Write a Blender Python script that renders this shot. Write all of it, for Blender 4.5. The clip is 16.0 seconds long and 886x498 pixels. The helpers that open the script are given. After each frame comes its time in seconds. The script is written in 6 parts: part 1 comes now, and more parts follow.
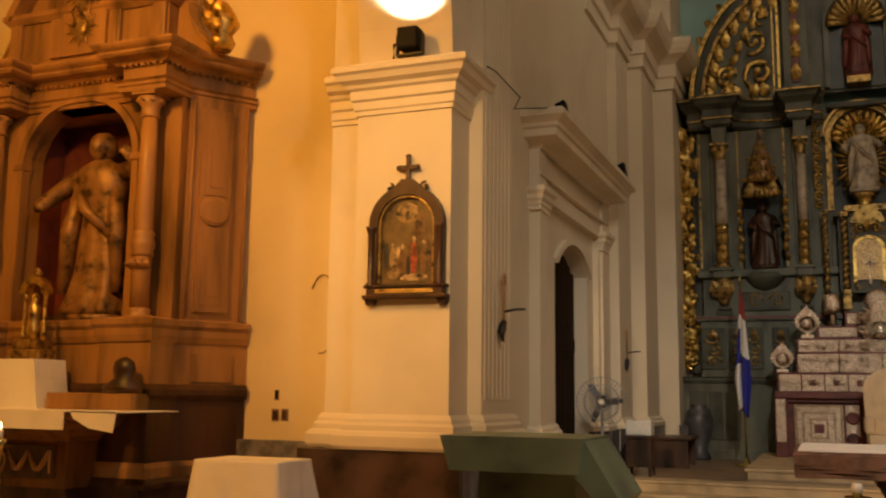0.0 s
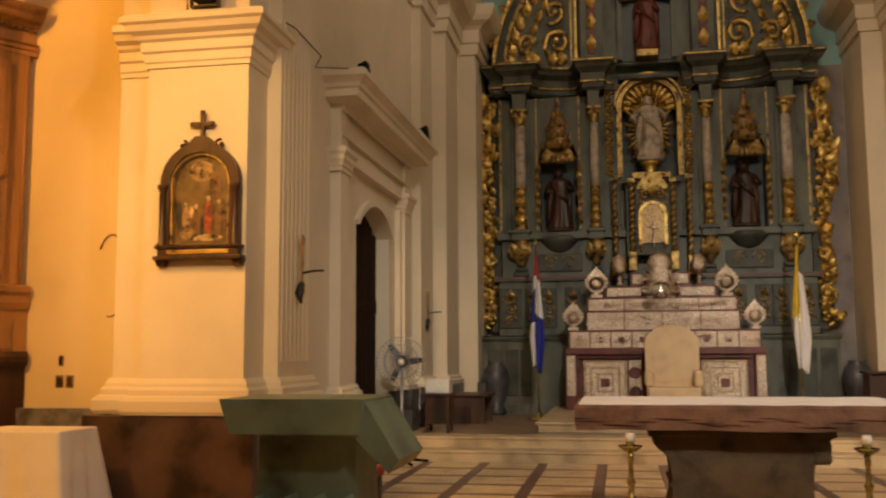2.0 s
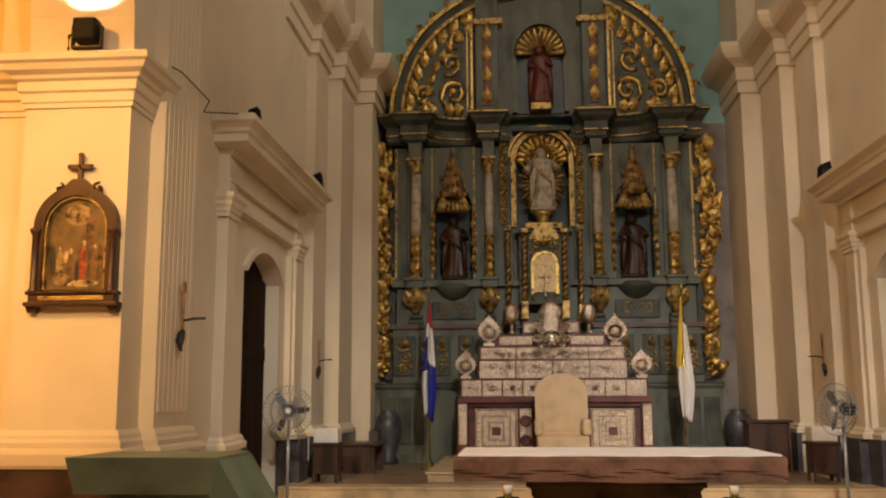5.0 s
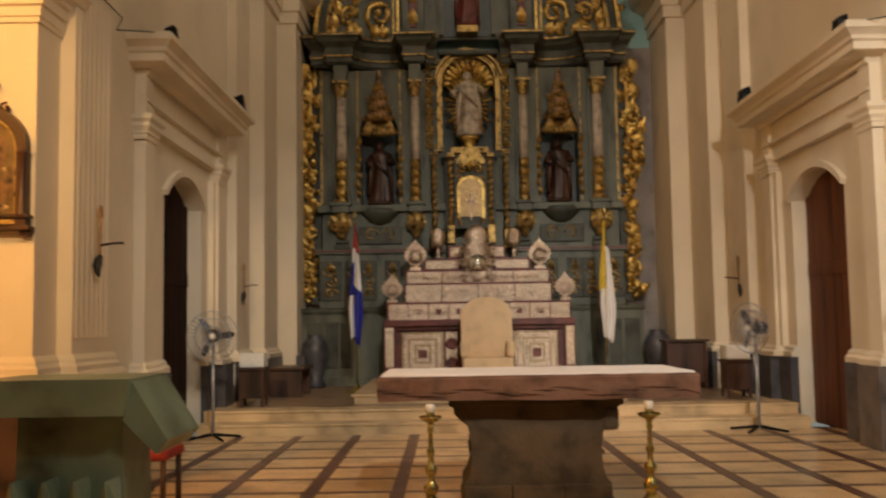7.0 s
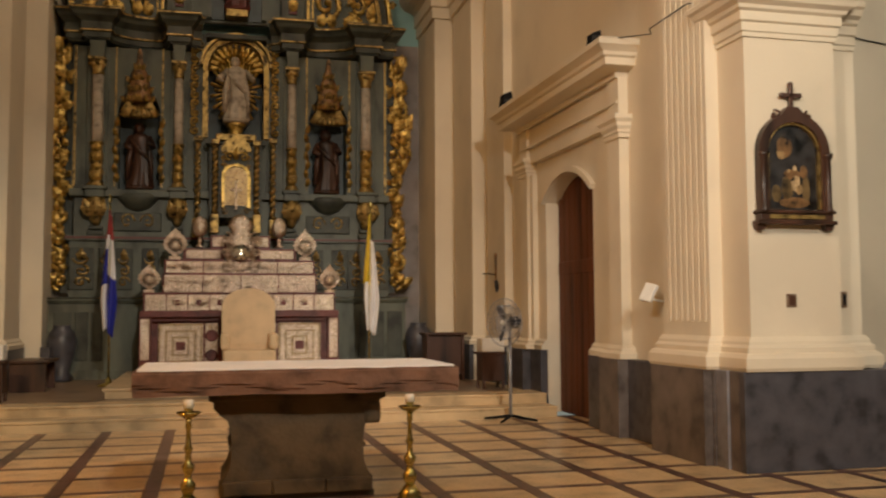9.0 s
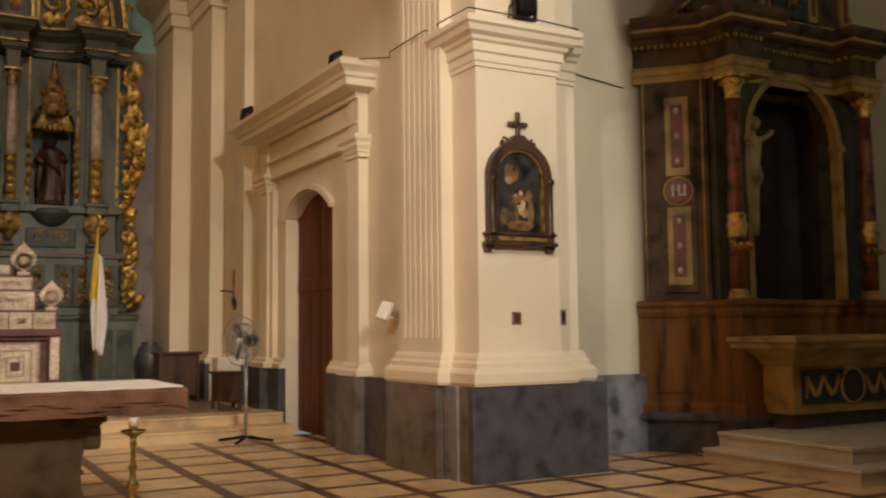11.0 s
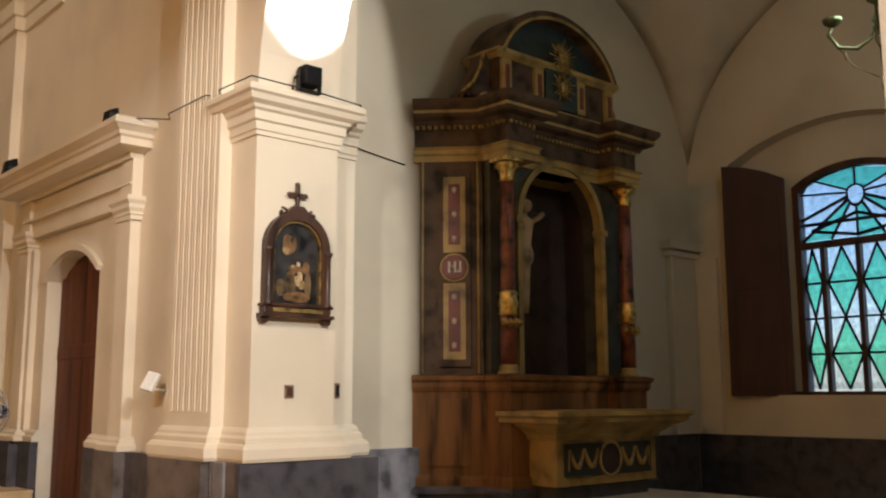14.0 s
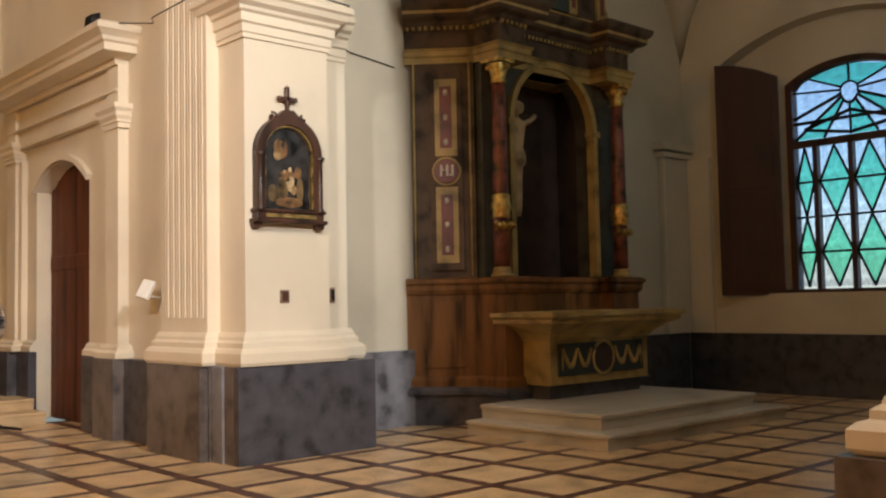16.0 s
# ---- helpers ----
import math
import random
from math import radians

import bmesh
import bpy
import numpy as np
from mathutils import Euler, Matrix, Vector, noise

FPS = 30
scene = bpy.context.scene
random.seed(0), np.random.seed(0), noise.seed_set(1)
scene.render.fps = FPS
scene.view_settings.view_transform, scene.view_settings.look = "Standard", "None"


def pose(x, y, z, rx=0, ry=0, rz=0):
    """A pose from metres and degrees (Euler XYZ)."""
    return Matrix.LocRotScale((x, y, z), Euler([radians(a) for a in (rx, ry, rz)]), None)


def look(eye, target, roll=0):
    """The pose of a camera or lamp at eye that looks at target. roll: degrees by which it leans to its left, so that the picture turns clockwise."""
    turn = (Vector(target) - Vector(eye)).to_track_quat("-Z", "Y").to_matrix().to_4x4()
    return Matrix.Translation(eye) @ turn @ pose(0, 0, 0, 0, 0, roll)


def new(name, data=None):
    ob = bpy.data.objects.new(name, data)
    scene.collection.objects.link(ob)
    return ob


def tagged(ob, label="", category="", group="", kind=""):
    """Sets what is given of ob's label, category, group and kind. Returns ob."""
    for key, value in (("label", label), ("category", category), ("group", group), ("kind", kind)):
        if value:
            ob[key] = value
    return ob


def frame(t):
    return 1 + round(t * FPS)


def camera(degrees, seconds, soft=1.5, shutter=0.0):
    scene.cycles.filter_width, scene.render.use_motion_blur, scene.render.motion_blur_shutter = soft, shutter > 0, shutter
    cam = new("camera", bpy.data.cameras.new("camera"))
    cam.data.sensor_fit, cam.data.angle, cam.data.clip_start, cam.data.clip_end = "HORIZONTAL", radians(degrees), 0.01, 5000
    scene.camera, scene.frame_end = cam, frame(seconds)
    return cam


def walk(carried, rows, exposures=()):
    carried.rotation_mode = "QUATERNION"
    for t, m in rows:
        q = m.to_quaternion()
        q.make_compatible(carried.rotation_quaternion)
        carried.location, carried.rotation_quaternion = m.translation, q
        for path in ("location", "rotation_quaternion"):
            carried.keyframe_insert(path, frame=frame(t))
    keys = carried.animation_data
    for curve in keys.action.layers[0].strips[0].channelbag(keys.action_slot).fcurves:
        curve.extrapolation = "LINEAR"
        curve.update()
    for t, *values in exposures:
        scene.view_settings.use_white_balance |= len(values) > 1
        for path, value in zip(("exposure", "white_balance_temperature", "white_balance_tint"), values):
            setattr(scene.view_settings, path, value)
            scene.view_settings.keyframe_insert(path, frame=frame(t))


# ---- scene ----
cam = camera(49.6, 16.0, 2.1, 0.4)
PATH = [
    (0, (-0.974, -0.142, 1.36), (-1.706, 1.696, 1.657), 0.7),
    (0.5, (-0.95, -0.131, 1.36), (-1.59, 1.744, 1.63), 0.2),
    (1, (-0.935, -0.104, 1.365), (-1.476, 1.807, 1.602), 0.5),
    (1.5, (-0.906, -0.095, 1.362), (-1.373, 1.836, 1.593), -0.1),
    (2, (-0.881, -0.099, 1.364), (-1.236, 1.857, 1.582), -0.3),
    (2.5, (-0.841, -0.094, 1.367), (-1.083, 1.88, 1.576), -0.2),
    (3, (-0.826, -0.08, 1.379), (-0.994, 1.904, 1.574), -0.3),
    (3.5, (-0.8, -0.09, 1.388), (-0.965, 1.881, 1.685), -0.1),
    (6, (-0.692, -0.081, 1.405), (-0.829, 1.89, 1.716), 0.0),
    (6.5, (-0.684, -0.076, 1.388), (-0.814, 1.905, 1.631), 0.7),
    (7, (-0.674, -0.071, 1.377), (-0.682, 1.923, 1.533), -0.9),
    (7.5, (-0.696, -0.051, 1.39), (-0.538, 1.939, 1.51), -0.4),
    (8, (-0.711, -0.045, 1.377), (-0.449, 1.934, 1.503), -0.0),
    (8.5, (-0.704, -0.059, 1.388), (-0.345, 1.905, 1.515), -0.4),
    (9, (-0.698, -0.072, 1.397), (-0.221, 1.866, 1.53), -0.3),
    (9.5, (-0.685, -0.063, 1.395), (-0.074, 1.837, 1.533), -0.3),
    (10, (-0.674, -0.071, 1.385), (0.058, 1.784, 1.53), -0.1),
    (12.5, (-0.558, -0.072, 1.454), (0.657, 1.5, 1.68), -1.3),
    (13, (-0.551, -0.074, 1.461), (0.697, 1.466, 1.732), -0.8),
    (13.5, (-0.549, -0.071, 1.451), (0.725, 1.439, 1.76), 0.1),
    (14, (-0.546, -0.106, 1.453), (0.774, 1.366, 1.755), -0.1),
    (14.5, (-0.537, -0.119, 1.444), (0.829, 1.318, 1.707), -0.6),
    (15, (-0.539, -0.106, 1.427), (0.858, 1.309, 1.646), -1.1),
    (15.5, (-0.541, -0.084, 1.408), (0.841, 1.352, 1.578), -1.3),
    (16, (-0.548, -0.068, 1.404), (0.799, 1.407, 1.516), -1.1),
]
walk(cam, [(t, look(eye, target, roll)) for t, eye, target, roll in PATH], [(0, -0.55, 6500, 10), (1.5, -0.33, 6500, 10), (3, -0.1, 6150, 10), (6, -0.04, 5950, 10), (8, -0.17, 6350, 10), (10, -0.17, 6300, 10), (12.5, -0.06, 5900, 10), (14, 0.25, 5550, 10), (15.5, 0.32, 5550, 10), (16, 0.32, 5550, 10)])

# ---- light ----
world = bpy.data.worlds.new("world")
scene.world = world
world.use_nodes = True
wn = world.node_tree
sky = wn.nodes.new("ShaderNodeTexSky")
sky.sky_type, sky.sun_disc, sky.sun_elevation, sky.sun_rotation = "NISHITA", False, radians(40), radians(200)
wn.nodes["Background"].inputs[1].default_value = 0.15
wn.links.new(sky.outputs[0], wn.nodes["Background"].inputs[0])
scene.view_settings.exposure = 0.0


def lamp(name, kind, place, target, watts, colour, size=0.3, cone=60, blend=0.6):
    data = bpy.data.lights.new(name, kind)
    data.energy, data.color = watts, colour
    if kind == "AREA":
        data.shape, data.size = "DISK", size
    else:
        data.shadow_soft_size = size
    if kind == "SPOT":
        data.spot_size, data.spot_blend = radians(cone), blend
    ob = new(name, data)
    ob.matrix_world = look(place, target)
    return ob


WARM, AMBER, WHITE, GLOW = (1.0, 0.80, 0.58), (1.0, 0.42, 0.055), (1.0, 0.88, 0.72), (1.0, 0.58, 0.22)
lamp("crossing_lamp", "AREA", (2.6, -0.5, 7.6), (-1.0, 9.5, 1.0), 250, WARM, 1.0)
lamp("chancel_lamp", "AREA", (-0.1, 11.6, 9.6), (-0.3, 17.6, 5.5), 85, WARM, 1.6)
lamp("transept_lamp", "AREA", (-6.9, 2.6, 6.2), (-6.6, 8.4, 2.4), 430, AMBER, 0.8)
lamp("nave_spot_right", "SPOT", (-3.5, 0.9, 6.0), (3.95, 8.7, 2.8), 1500, WHITE, 0.15, 29, 0.7)
lamp("nave_spot_front", "SPOT", (0.8, -6.5, 6.6), (4.3, 8.0, 3.0), 4000, WHITE, 0.15, 36, 0.7)
lamp("chancel_spot", "SPOT", (1.0, -2.0, 8.0), (-0.7, 13.2, 1.0), 3600, WHITE, 0.2, 36, 0.8)
# added fill for the dim chapel vault, set above the unlit chandelier
lamp("chandelier_lamp", "POINT", (7.95, 3.42, 5.25), (7.95, 3.42, 4.0), 60, (0.95, 1.0, 0.82), 0.3)
# unseen warm spot, added to brighten the front of the left pier
lamp("nave_spot_left", "SPOT", (-3.5, 0.3, 5.4), (-4.45, 7.5, 2.8), 1500, GLOW, 0.15, 29, 0.7)
lamp("flood_beam_right", "SPOT", (4.42, 7.2, 4.68), (4.42, 7.62, 5.7), 450, WHITE, 0.08, 105)
lamp("flood_beam_left", "SPOT", (-4.3, 7.2, 4.68), (-4.3, 7.62, 5.7), 450, WHITE, 0.08, 105)


# ---- materials ----
def material(name, colour, rough=0.6, metal=0.0, grain=6.0, vary=0.12, bump=0.15, fine=60.0, stain=None, island=0.0, spec=0.5, detail=6.0, stretch=(1, 1, 1), trans=0.0):
    m = bpy.data.materials.new(name)
    m.use_nodes = True
    nt = m.node_tree
    b = nt.nodes["Principled BSDF"]
    tc = nt.nodes.new("ShaderNodeTexCoord")
    mp = nt.nodes.new("ShaderNodeMapping")
    mp.inputs["Scale"].default_value = stretch
    geo = nt.nodes.new("ShaderNodeNewGeometry")
    nt.links.new(geo.outputs["Position"], mp.inputs[0])
    n1 = nt.nodes.new("ShaderNodeTexNoise")
    n1.inputs["Scale"].default_value, n1.inputs["Detail"].default_value = grain, detail
    n2 = nt.nodes.new("ShaderNodeTexNoise")
    n2.inputs["Scale"].default_value, n2.inputs["Detail"].default_value = fine, 4
    nt.links.new(mp.outputs[0], n1.inputs[0])
    nt.links.new(mp.outputs[0], n2.inputs[0])
    ramp = nt.nodes.new("ShaderNodeValToRGB")
    c = Vector(colour)
    dark = stain or tuple(v * (1 - 2.2 * vary) for v in c)
    lite = tuple(min(1, v * (1 + 1.2 * vary)) for v in c)
    ramp.color_ramp.elements[0].position, ramp.color_ramp.elements[0].color = 0.32, (*dark, 1)
    ramp.color_ramp.elements[1].position, ramp.color_ramp.elements[1].color = 0.68, (*lite, 1)
    e = ramp.color_ramp.elements.new(0.48)
    e.color = (*c, 1)
    nt.links.new(n1.outputs[0], ramp.inputs[0])
    out = ramp.outputs[0]
    if island:
        oi = nt.nodes.new("ShaderNodeObjectInfo")
        mr = nt.nodes.new("ShaderNodeMapRange")
        mr.inputs[3].default_value, mr.inputs[4].default_value = 1 - island, 1 + island
        nt.links.new(oi.outputs["Random"], mr.inputs[0])
        mx = nt.nodes.new("ShaderNodeVectorMath")
        mx.operation = "SCALE"
        nt.links.new(out, mx.inputs[0])
        nt.links.new(mr.outputs[0], mx.inputs[3])
        out = mx.outputs[0]
    nt.links.new(out, b.inputs["Base Color"])
    mr2 = nt.nodes.new("ShaderNodeMapRange")
    mr2.inputs[3].default_value, mr2.inputs[4].default_value = max(0.03, rough - 0.1), min(1, rough + 0.1)
    nt.links.new(n2.outputs[0], mr2.inputs[0])
    nt.links.new(mr2.outputs[0], b.inputs["Roughness"])
    b.inputs["Metallic"].default_value = metal
    b.inputs["Specular IOR Level"].default_value = spec
    b.inputs["Transmission Weight"].default_value = trans
    if bump:
        bp = nt.nodes.new("ShaderNodeBump")
        bp.inputs["Strength"].default_value, bp.inputs["Distance"].default_value = bump, 0.01
        add = nt.nodes.new("ShaderNodeMath")
        nt.links.new(n1.outputs[0], add.inputs[0])
        nt.links.new(n2.outputs[0], add.inputs[1])
        nt.links.new(add.outputs[0], bp.inputs["Height"])
        nt.links.new(bp.outputs[0], b.inputs["Normal"])
    return m


PLASTER = material("cream_plaster", (0.72, 0.64, 0.50), 0.75, grain=0.9, vary=0.045, bump=0.12, fine=35)
PLASTER_DIM = material("beige_plaster", (0.62, 0.56, 0.44), 0.8, grain=0.8, vary=0.06, bump=0.12, fine=35)
OCHRE = material("ochre_plaster", (0.74, 0.62, 0.40), 0.75, grain=0.8, vary=0.05, bump=0.12, fine=35)
TURQ = material("turquoise_plaster", (0.30, 0.50, 0.50), 0.8, grain=0.7, vary=0.12, bump=0.1)
MAUVE = material("worn_mauve_plaster", (0.30, 0.26, 0.24), 0.8, grain=2.0, vary=0.2, bump=0.2)
MARBLE_GREY = material("grey_marble", (0.066, 0.065, 0.078), 0.4, grain=5.5, vary=0.24, bump=0.05, fine=25, detail=12, island=0.12)
MARBLE_BROWN = material("brown_grey_marble", (0.125, 0.105, 0.098), 0.4, grain=4.5, vary=0.24, bump=0.05, detail=12, island=0.1)
MARBLE_RUST = material("rust_brown_marble", (0.085, 0.05, 0.042), 0.4, grain=2.6, vary=0.35, bump=0.05, detail=12, island=0.1)
MARBLE_WHITE = material("white_marble", (0.52, 0.49, 0.43), 0.4, grain=1.6, vary=0.14, bump=0.05, detail=12)
TILE = material("cream_floor_tile", (0.64, 0.465, 0.26), 0.3, grain=3.0, vary=0.14, bump=0.06, island=0.1)
STRIP = material("brown_floor_strip", (0.115, 0.058, 0.045), 0.32, grain=4.0, vary=0.25, bump=0.06, island=0.1)
GROUT = material("dark_grout", (0.10, 0.07, 0.05), 0.8)
GREEN = material("sea_green_painted_wood", (0.094, 0.104, 0.078), 0.5, grain=3.0, vary=0.28, bump=0.2, stretch=(1, 1, 0.4))
GREEN_DK = material("dark_green_painted_wood", (0.050, 0.055, 0.041), 0.55, grain=3.0, vary=0.28, bump=0.2)
GOLD = material("gold_leaf", (0.60, 0.43, 0.13), 0.30, 0.95, grain=14.0, vary=0.3, bump=0.7, fine=60, stain=(0.16, 0.095, 0.03))
GOLD_DK = material("worn_gold_leaf", (0.36, 0.25, 0.085), 0.36, 0.8, grain=12.0, vary=0.4, bump=0.7, stain=(0.045, 0.03, 0.014))
SILVER = material("embossed_silver", (0.60, 0.50, 0.40), 0.28, 1.0, grain=34.0, vary=0.25, bump=1.0, fine=80, stain=(0.36, 0.275, 0.205))
SILVER_DK = material("tarnished_silver", (0.30, 0.215, 0.11), 0.3, 1.0, grain=24.0, vary=0.25, bump=0.9, fine=38, stain=(0.18, 0.13, 0.09))
STEP = material("worn_cream_step_stone", (0.56, 0.415, 0.235), 0.4, grain=2.4, vary=0.16, bump=0.06, detail=10)
CHANCEL = material("tan_chancel_stone", (0.24, 0.165, 0.10), 0.35, grain=2.4, vary=0.2, bump=0.06, detail=10)
RED = material("oxblood_painted_wood", (0.13, 0.032, 0.026), 0.45, grain=4.0, vary=0.25, bump=0.15)
RED_MARBLE = material("red_marbled_column", (0.14, 0.045, 0.030), 0.35, grain=7.0, vary=0.45, bump=0.05, detail=12)
CREAM_COL = material("cream_marbled_column", (0.44, 0.38, 0.30), 0.4, grain=8.0, vary=0.22, bump=0.05, detail=10)
WOOD_DK = material("dark_stained_wood", (0.055, 0.024, 0.014), 0.4, grain=5.0, vary=0.35, bump=0.2, stretch=(1, 1, 0.12), fine=40)
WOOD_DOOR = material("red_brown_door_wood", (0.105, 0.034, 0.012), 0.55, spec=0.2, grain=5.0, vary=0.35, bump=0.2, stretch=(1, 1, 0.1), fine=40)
WOOD_MID = material("grained_brown_wood", (0.155, 0.072, 0.022), 0.55, spec=0.2, grain=5.5, vary=0.35, bump=0.2, stretch=(1, 1, 0.15), fine=40)
WOOD_HONEY = material("honey_oak_wood", (0.32, 0.17, 0.065), 0.42, grain=3.5, vary=0.28, bump=0.2, stretch=(1, 1, 0.15), fine=40)
STONE_RED = material("red_sandstone", (0.155, 0.083, 0.054), 0.8, grain=5.0, vary=0.25, bump=0.8, fine=30)
STONE_BR = material("brown_sandstone", (0.088, 0.064, 0.036), 0.8, grain=4.0, vary=0.25, bump=0.6, fine=30)
CLOTH = material("white_linen", (0.80, 0.79, 0.80), 0.85, grain=3, vary=0.04, bump=0.2, fine=150)
CLOTH_BLUE = material("blue_flag_cloth", (0.022, 0.030, 0.32), 0.8, grain=4, vary=0.15)
CLOTH_RED = material("red_flag_cloth", (0.30, 0.035, 0.03), 0.8, grain=4, vary=0.15)
CLOTH_YEL = material("yellow_flag_cloth", (0.75, 0.55, 0.04), 0.8, grain=4, vary=0.1)
UPHOLST = material("cream_stone", (0.74, 0.55, 0.33), 0.6, grain=4, vary=0.06, bump=0.1)
AMBO_GREEN = material("green_marble", (0.16, 0.21, 0.15), 0.4, grain=3.0, vary=0.35, bump=0.05, detail=12)
BRASS = material("polished_brass", (0.56, 0.50, 0.20), 0.24, 1.0, grain=10, vary=0.15, bump=0.05)
IRON = material("black_iron", (0.015, 0.014, 0.014), 0.5, 0.3, grain=20, vary=0.2, bump=0.1)
BLACK = material("black_plastic", (0.006, 0.006, 0.007), 0.6, grain=20, vary=0.1, bump=0.05, spec=0.15)
GREY_METAL = material("grey_metal", (0.34, 0.35, 0.38), 0.4, 0.5, grain=20, vary=0.1, bump=0.03)
WHITE_PL = material("white_plastic", (0.75, 0.74, 0.70), 0.4, grain=20, vary=0.03, bump=0.0)
SHUTTER = material("maroon_painted_shutter", (0.034, 0.010, 0.009), 0.6, grain=4, vary=0.25, bump=0.15, stretch=(1, 1, 0.2))
BRONZE = material("verdigris_bronze", (0.16, 0.18, 0.09), 0.45, 0.7, grain=10, vary=0.3, bump=0.2)
YELLOW_PAINT = material("ochre_gold_paint", (0.33, 0.235, 0.075), 0.5, grain=4, vary=0.22, bump=0.12)
BLUEGREEN = material("dark_blue_green_panel", (0.022, 0.040, 0.042), 0.45, grain=4, vary=0.2, bump=0.1)
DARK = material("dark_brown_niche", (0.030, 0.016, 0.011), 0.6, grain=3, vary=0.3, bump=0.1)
FLESH = material("painted_carving", (0.42, 0.30, 0.16), 0.55, grain=5, vary=0.25, bump=0.15)
GILT_BROWN = material("gilded_brown_carving", (0.25, 0.135, 0.05), 0.42, 0.25, grain=7, vary=0.4, bump=0.4)
FAN_BLADE = material("dark_steel_blade", (0.05, 0.055, 0.075), 0.4, 0.6, grain=20, vary=0.1, bump=0.03)
# left door: the door wood again, with its shade put into the colour
DOOR_SHADED = material("shaded_door_wood", (0.022, 0.011, 0.007), 0.8, spec=0.1, grain=5.0, vary=0.35, bump=0.2, stretch=(1, 1, 0.1), fine=40)
MARBLE_PALE = material("pale_grey_marble", (0.20, 0.20, 0.225), 0.42, grain=4.5, vary=0.28, bump=0.05, fine=25, detail=12)
CANDLE = material("white_wax", (0.85, 0.83, 0.78), 0.5, grain=5, vary=0.03, bump=0.0)


# ---- mesh helpers ----
def box(bm, x0, x1, y0, y1, z0, z1, bev=0.0):
    r = bmesh.ops.create_cube(bm, size=1, matrix=Matrix.LocRotScale(((x0 + x1) / 2, (y0 + y1) / 2, (z0 + z1) / 2), None, (abs(x1 - x0), abs(y1 - y0), abs(z1 - z0))))
    if bev:
        vs = set(r["verts"])
        es = [e for e in bm.edges if e.verts[0] in vs and e.verts[1] in vs]
        bmesh.ops.bevel(bm, geom=es, offset=bev, segments=2, affect="EDGES", profile=0.5)
    return bm


def boxes(*rows, bev=0.0):
    bm = bmesh.new()
    for r in rows:
        box(bm, *r, bev=bev)
    return bm


def lathe(profile, at=(0, 0, 0), seg=20, squash=1.0):
    """A turned solid from (radius, z) pairs."""
    bm = bmesh.new()
    rings = []
    for r, z in profile:
        rings.append([bm.verts.new((at[0] + r * math.cos(2 * math.pi * k / seg), at[1] + squash * r * math.sin(2 * math.pi * k / seg), at[2] + z)) for k in range(seg)])
    for a, b in zip(rings, rings[1:]):
        for k in range(seg):
            f = bm.faces.new((a[k], a[(k + 1) % seg], b[(k + 1) % seg], b[k]))
            f.smooth = True
    bm.faces.new(rings[0][::-1])
    bm.faces.new(rings[-1])
    return bm


def prism(poly, axis, a, b, bm=None):
    """A flat outline given in the two other axes, drawn out along an axis from a to b."""
    bm = bm or bmesh.new()
    put = {"x": lambda u, v, w: (w, u, v), "y": lambda u, v, w: (u, w, v), "z": lambda u, v, w: (u, v, w)}[axis]
    lo = [bm.verts.new(put(u, v, a)) for u, v in poly]
    hi = [bm.verts.new(put(u, v, b)) for u, v in poly]
    n = len(poly)
    bm.faces.new(lo[::-1])
    bm.faces.new(hi)
    for k in range(n):
        bm.faces.new((lo[k], lo[(k + 1) % n], hi[(k + 1) % n], hi[k]))
    bmesh.ops.recalc_face_normals(bm, faces=bm.faces)
    return bm


def sweep(path, profile, closed=False, bm=None):
    """A moulding: profile (out, z) carried along a ground line (x, y) with mitred corners; out is to the right of the way."""
    bm = bm or bmesh.new()
    P = [Vector(p) for p in path]
    n = len(P)
    rings = []
    for k in range(n):
        a = P[k - 1] if (k > 0 or closed) else None
        c = P[(k + 1) % n] if (k < n - 1 or closed) else None
        d1 = (P[k] - a).normalized() if a is not None else (c - P[k]).normalized()
        d2 = (c - P[k]).normalized() if c is not None else d1
        n1, n2 = Vector((d1.y, -d1.x)), Vector((d2.y, -d2.x))
        m = n1 + n2
        m = m / max(0.3, m.dot(n1))
        rings.append([bm.verts.new((P[k].x + m.x * o, P[k].y + m.y * o, z)) for o, z in profile])
    q = len(profile)
    for k in range(n if closed else n - 1):
        r1, r2 = rings[k], rings[(k + 1) % n]
        for j in range(q):
            bm.faces.new((r1[j], r1[(j + 1) % q], r2[(j + 1) % q], r2[j]))
    if not closed:
        bm.faces.new(rings[0][::-1])
        bm.faces.new(rings[-1])
    bmesh.ops.recalc_face_normals(bm, faces=bm.faces)
    return bm


def tube(points, radius, seg=8, bm=None, taper=None):
    bm = bm or bmesh.new()
    P = [Vector(p) for p in points]
    rings = []
    for k, p in enumerate(P):
        d = (P[min(k + 1, len(P) - 1)] - P[max(k - 1, 0)]).normalized()
        u = d.orthogonal().normalized()
        if abs(d.z) < 0.9:
            u = d.cross(Vector((0, 0, 1))).normalized()
        v = d.cross(u)
        r = radius * (taper[k] if taper else 1)
        rings.append([bm.verts.new(p + r * (u * math.cos(2 * math.pi * j / seg) + v * math.sin(2 * math.pi * j / seg))) for j in range(seg)])
    for a, b in zip(rings, rings[1:]):
        for j in range(seg):
            f = bm.faces.new((a[j], a[(j + 1) % seg], b[(j + 1) % seg], b[j]))
            f.smooth = True
    bm.faces.new(rings[0][::-1])
    bm.faces.new(rings[-1])
    bmesh.ops.recalc_face_normals(bm, faces=bm.faces)
    return bm


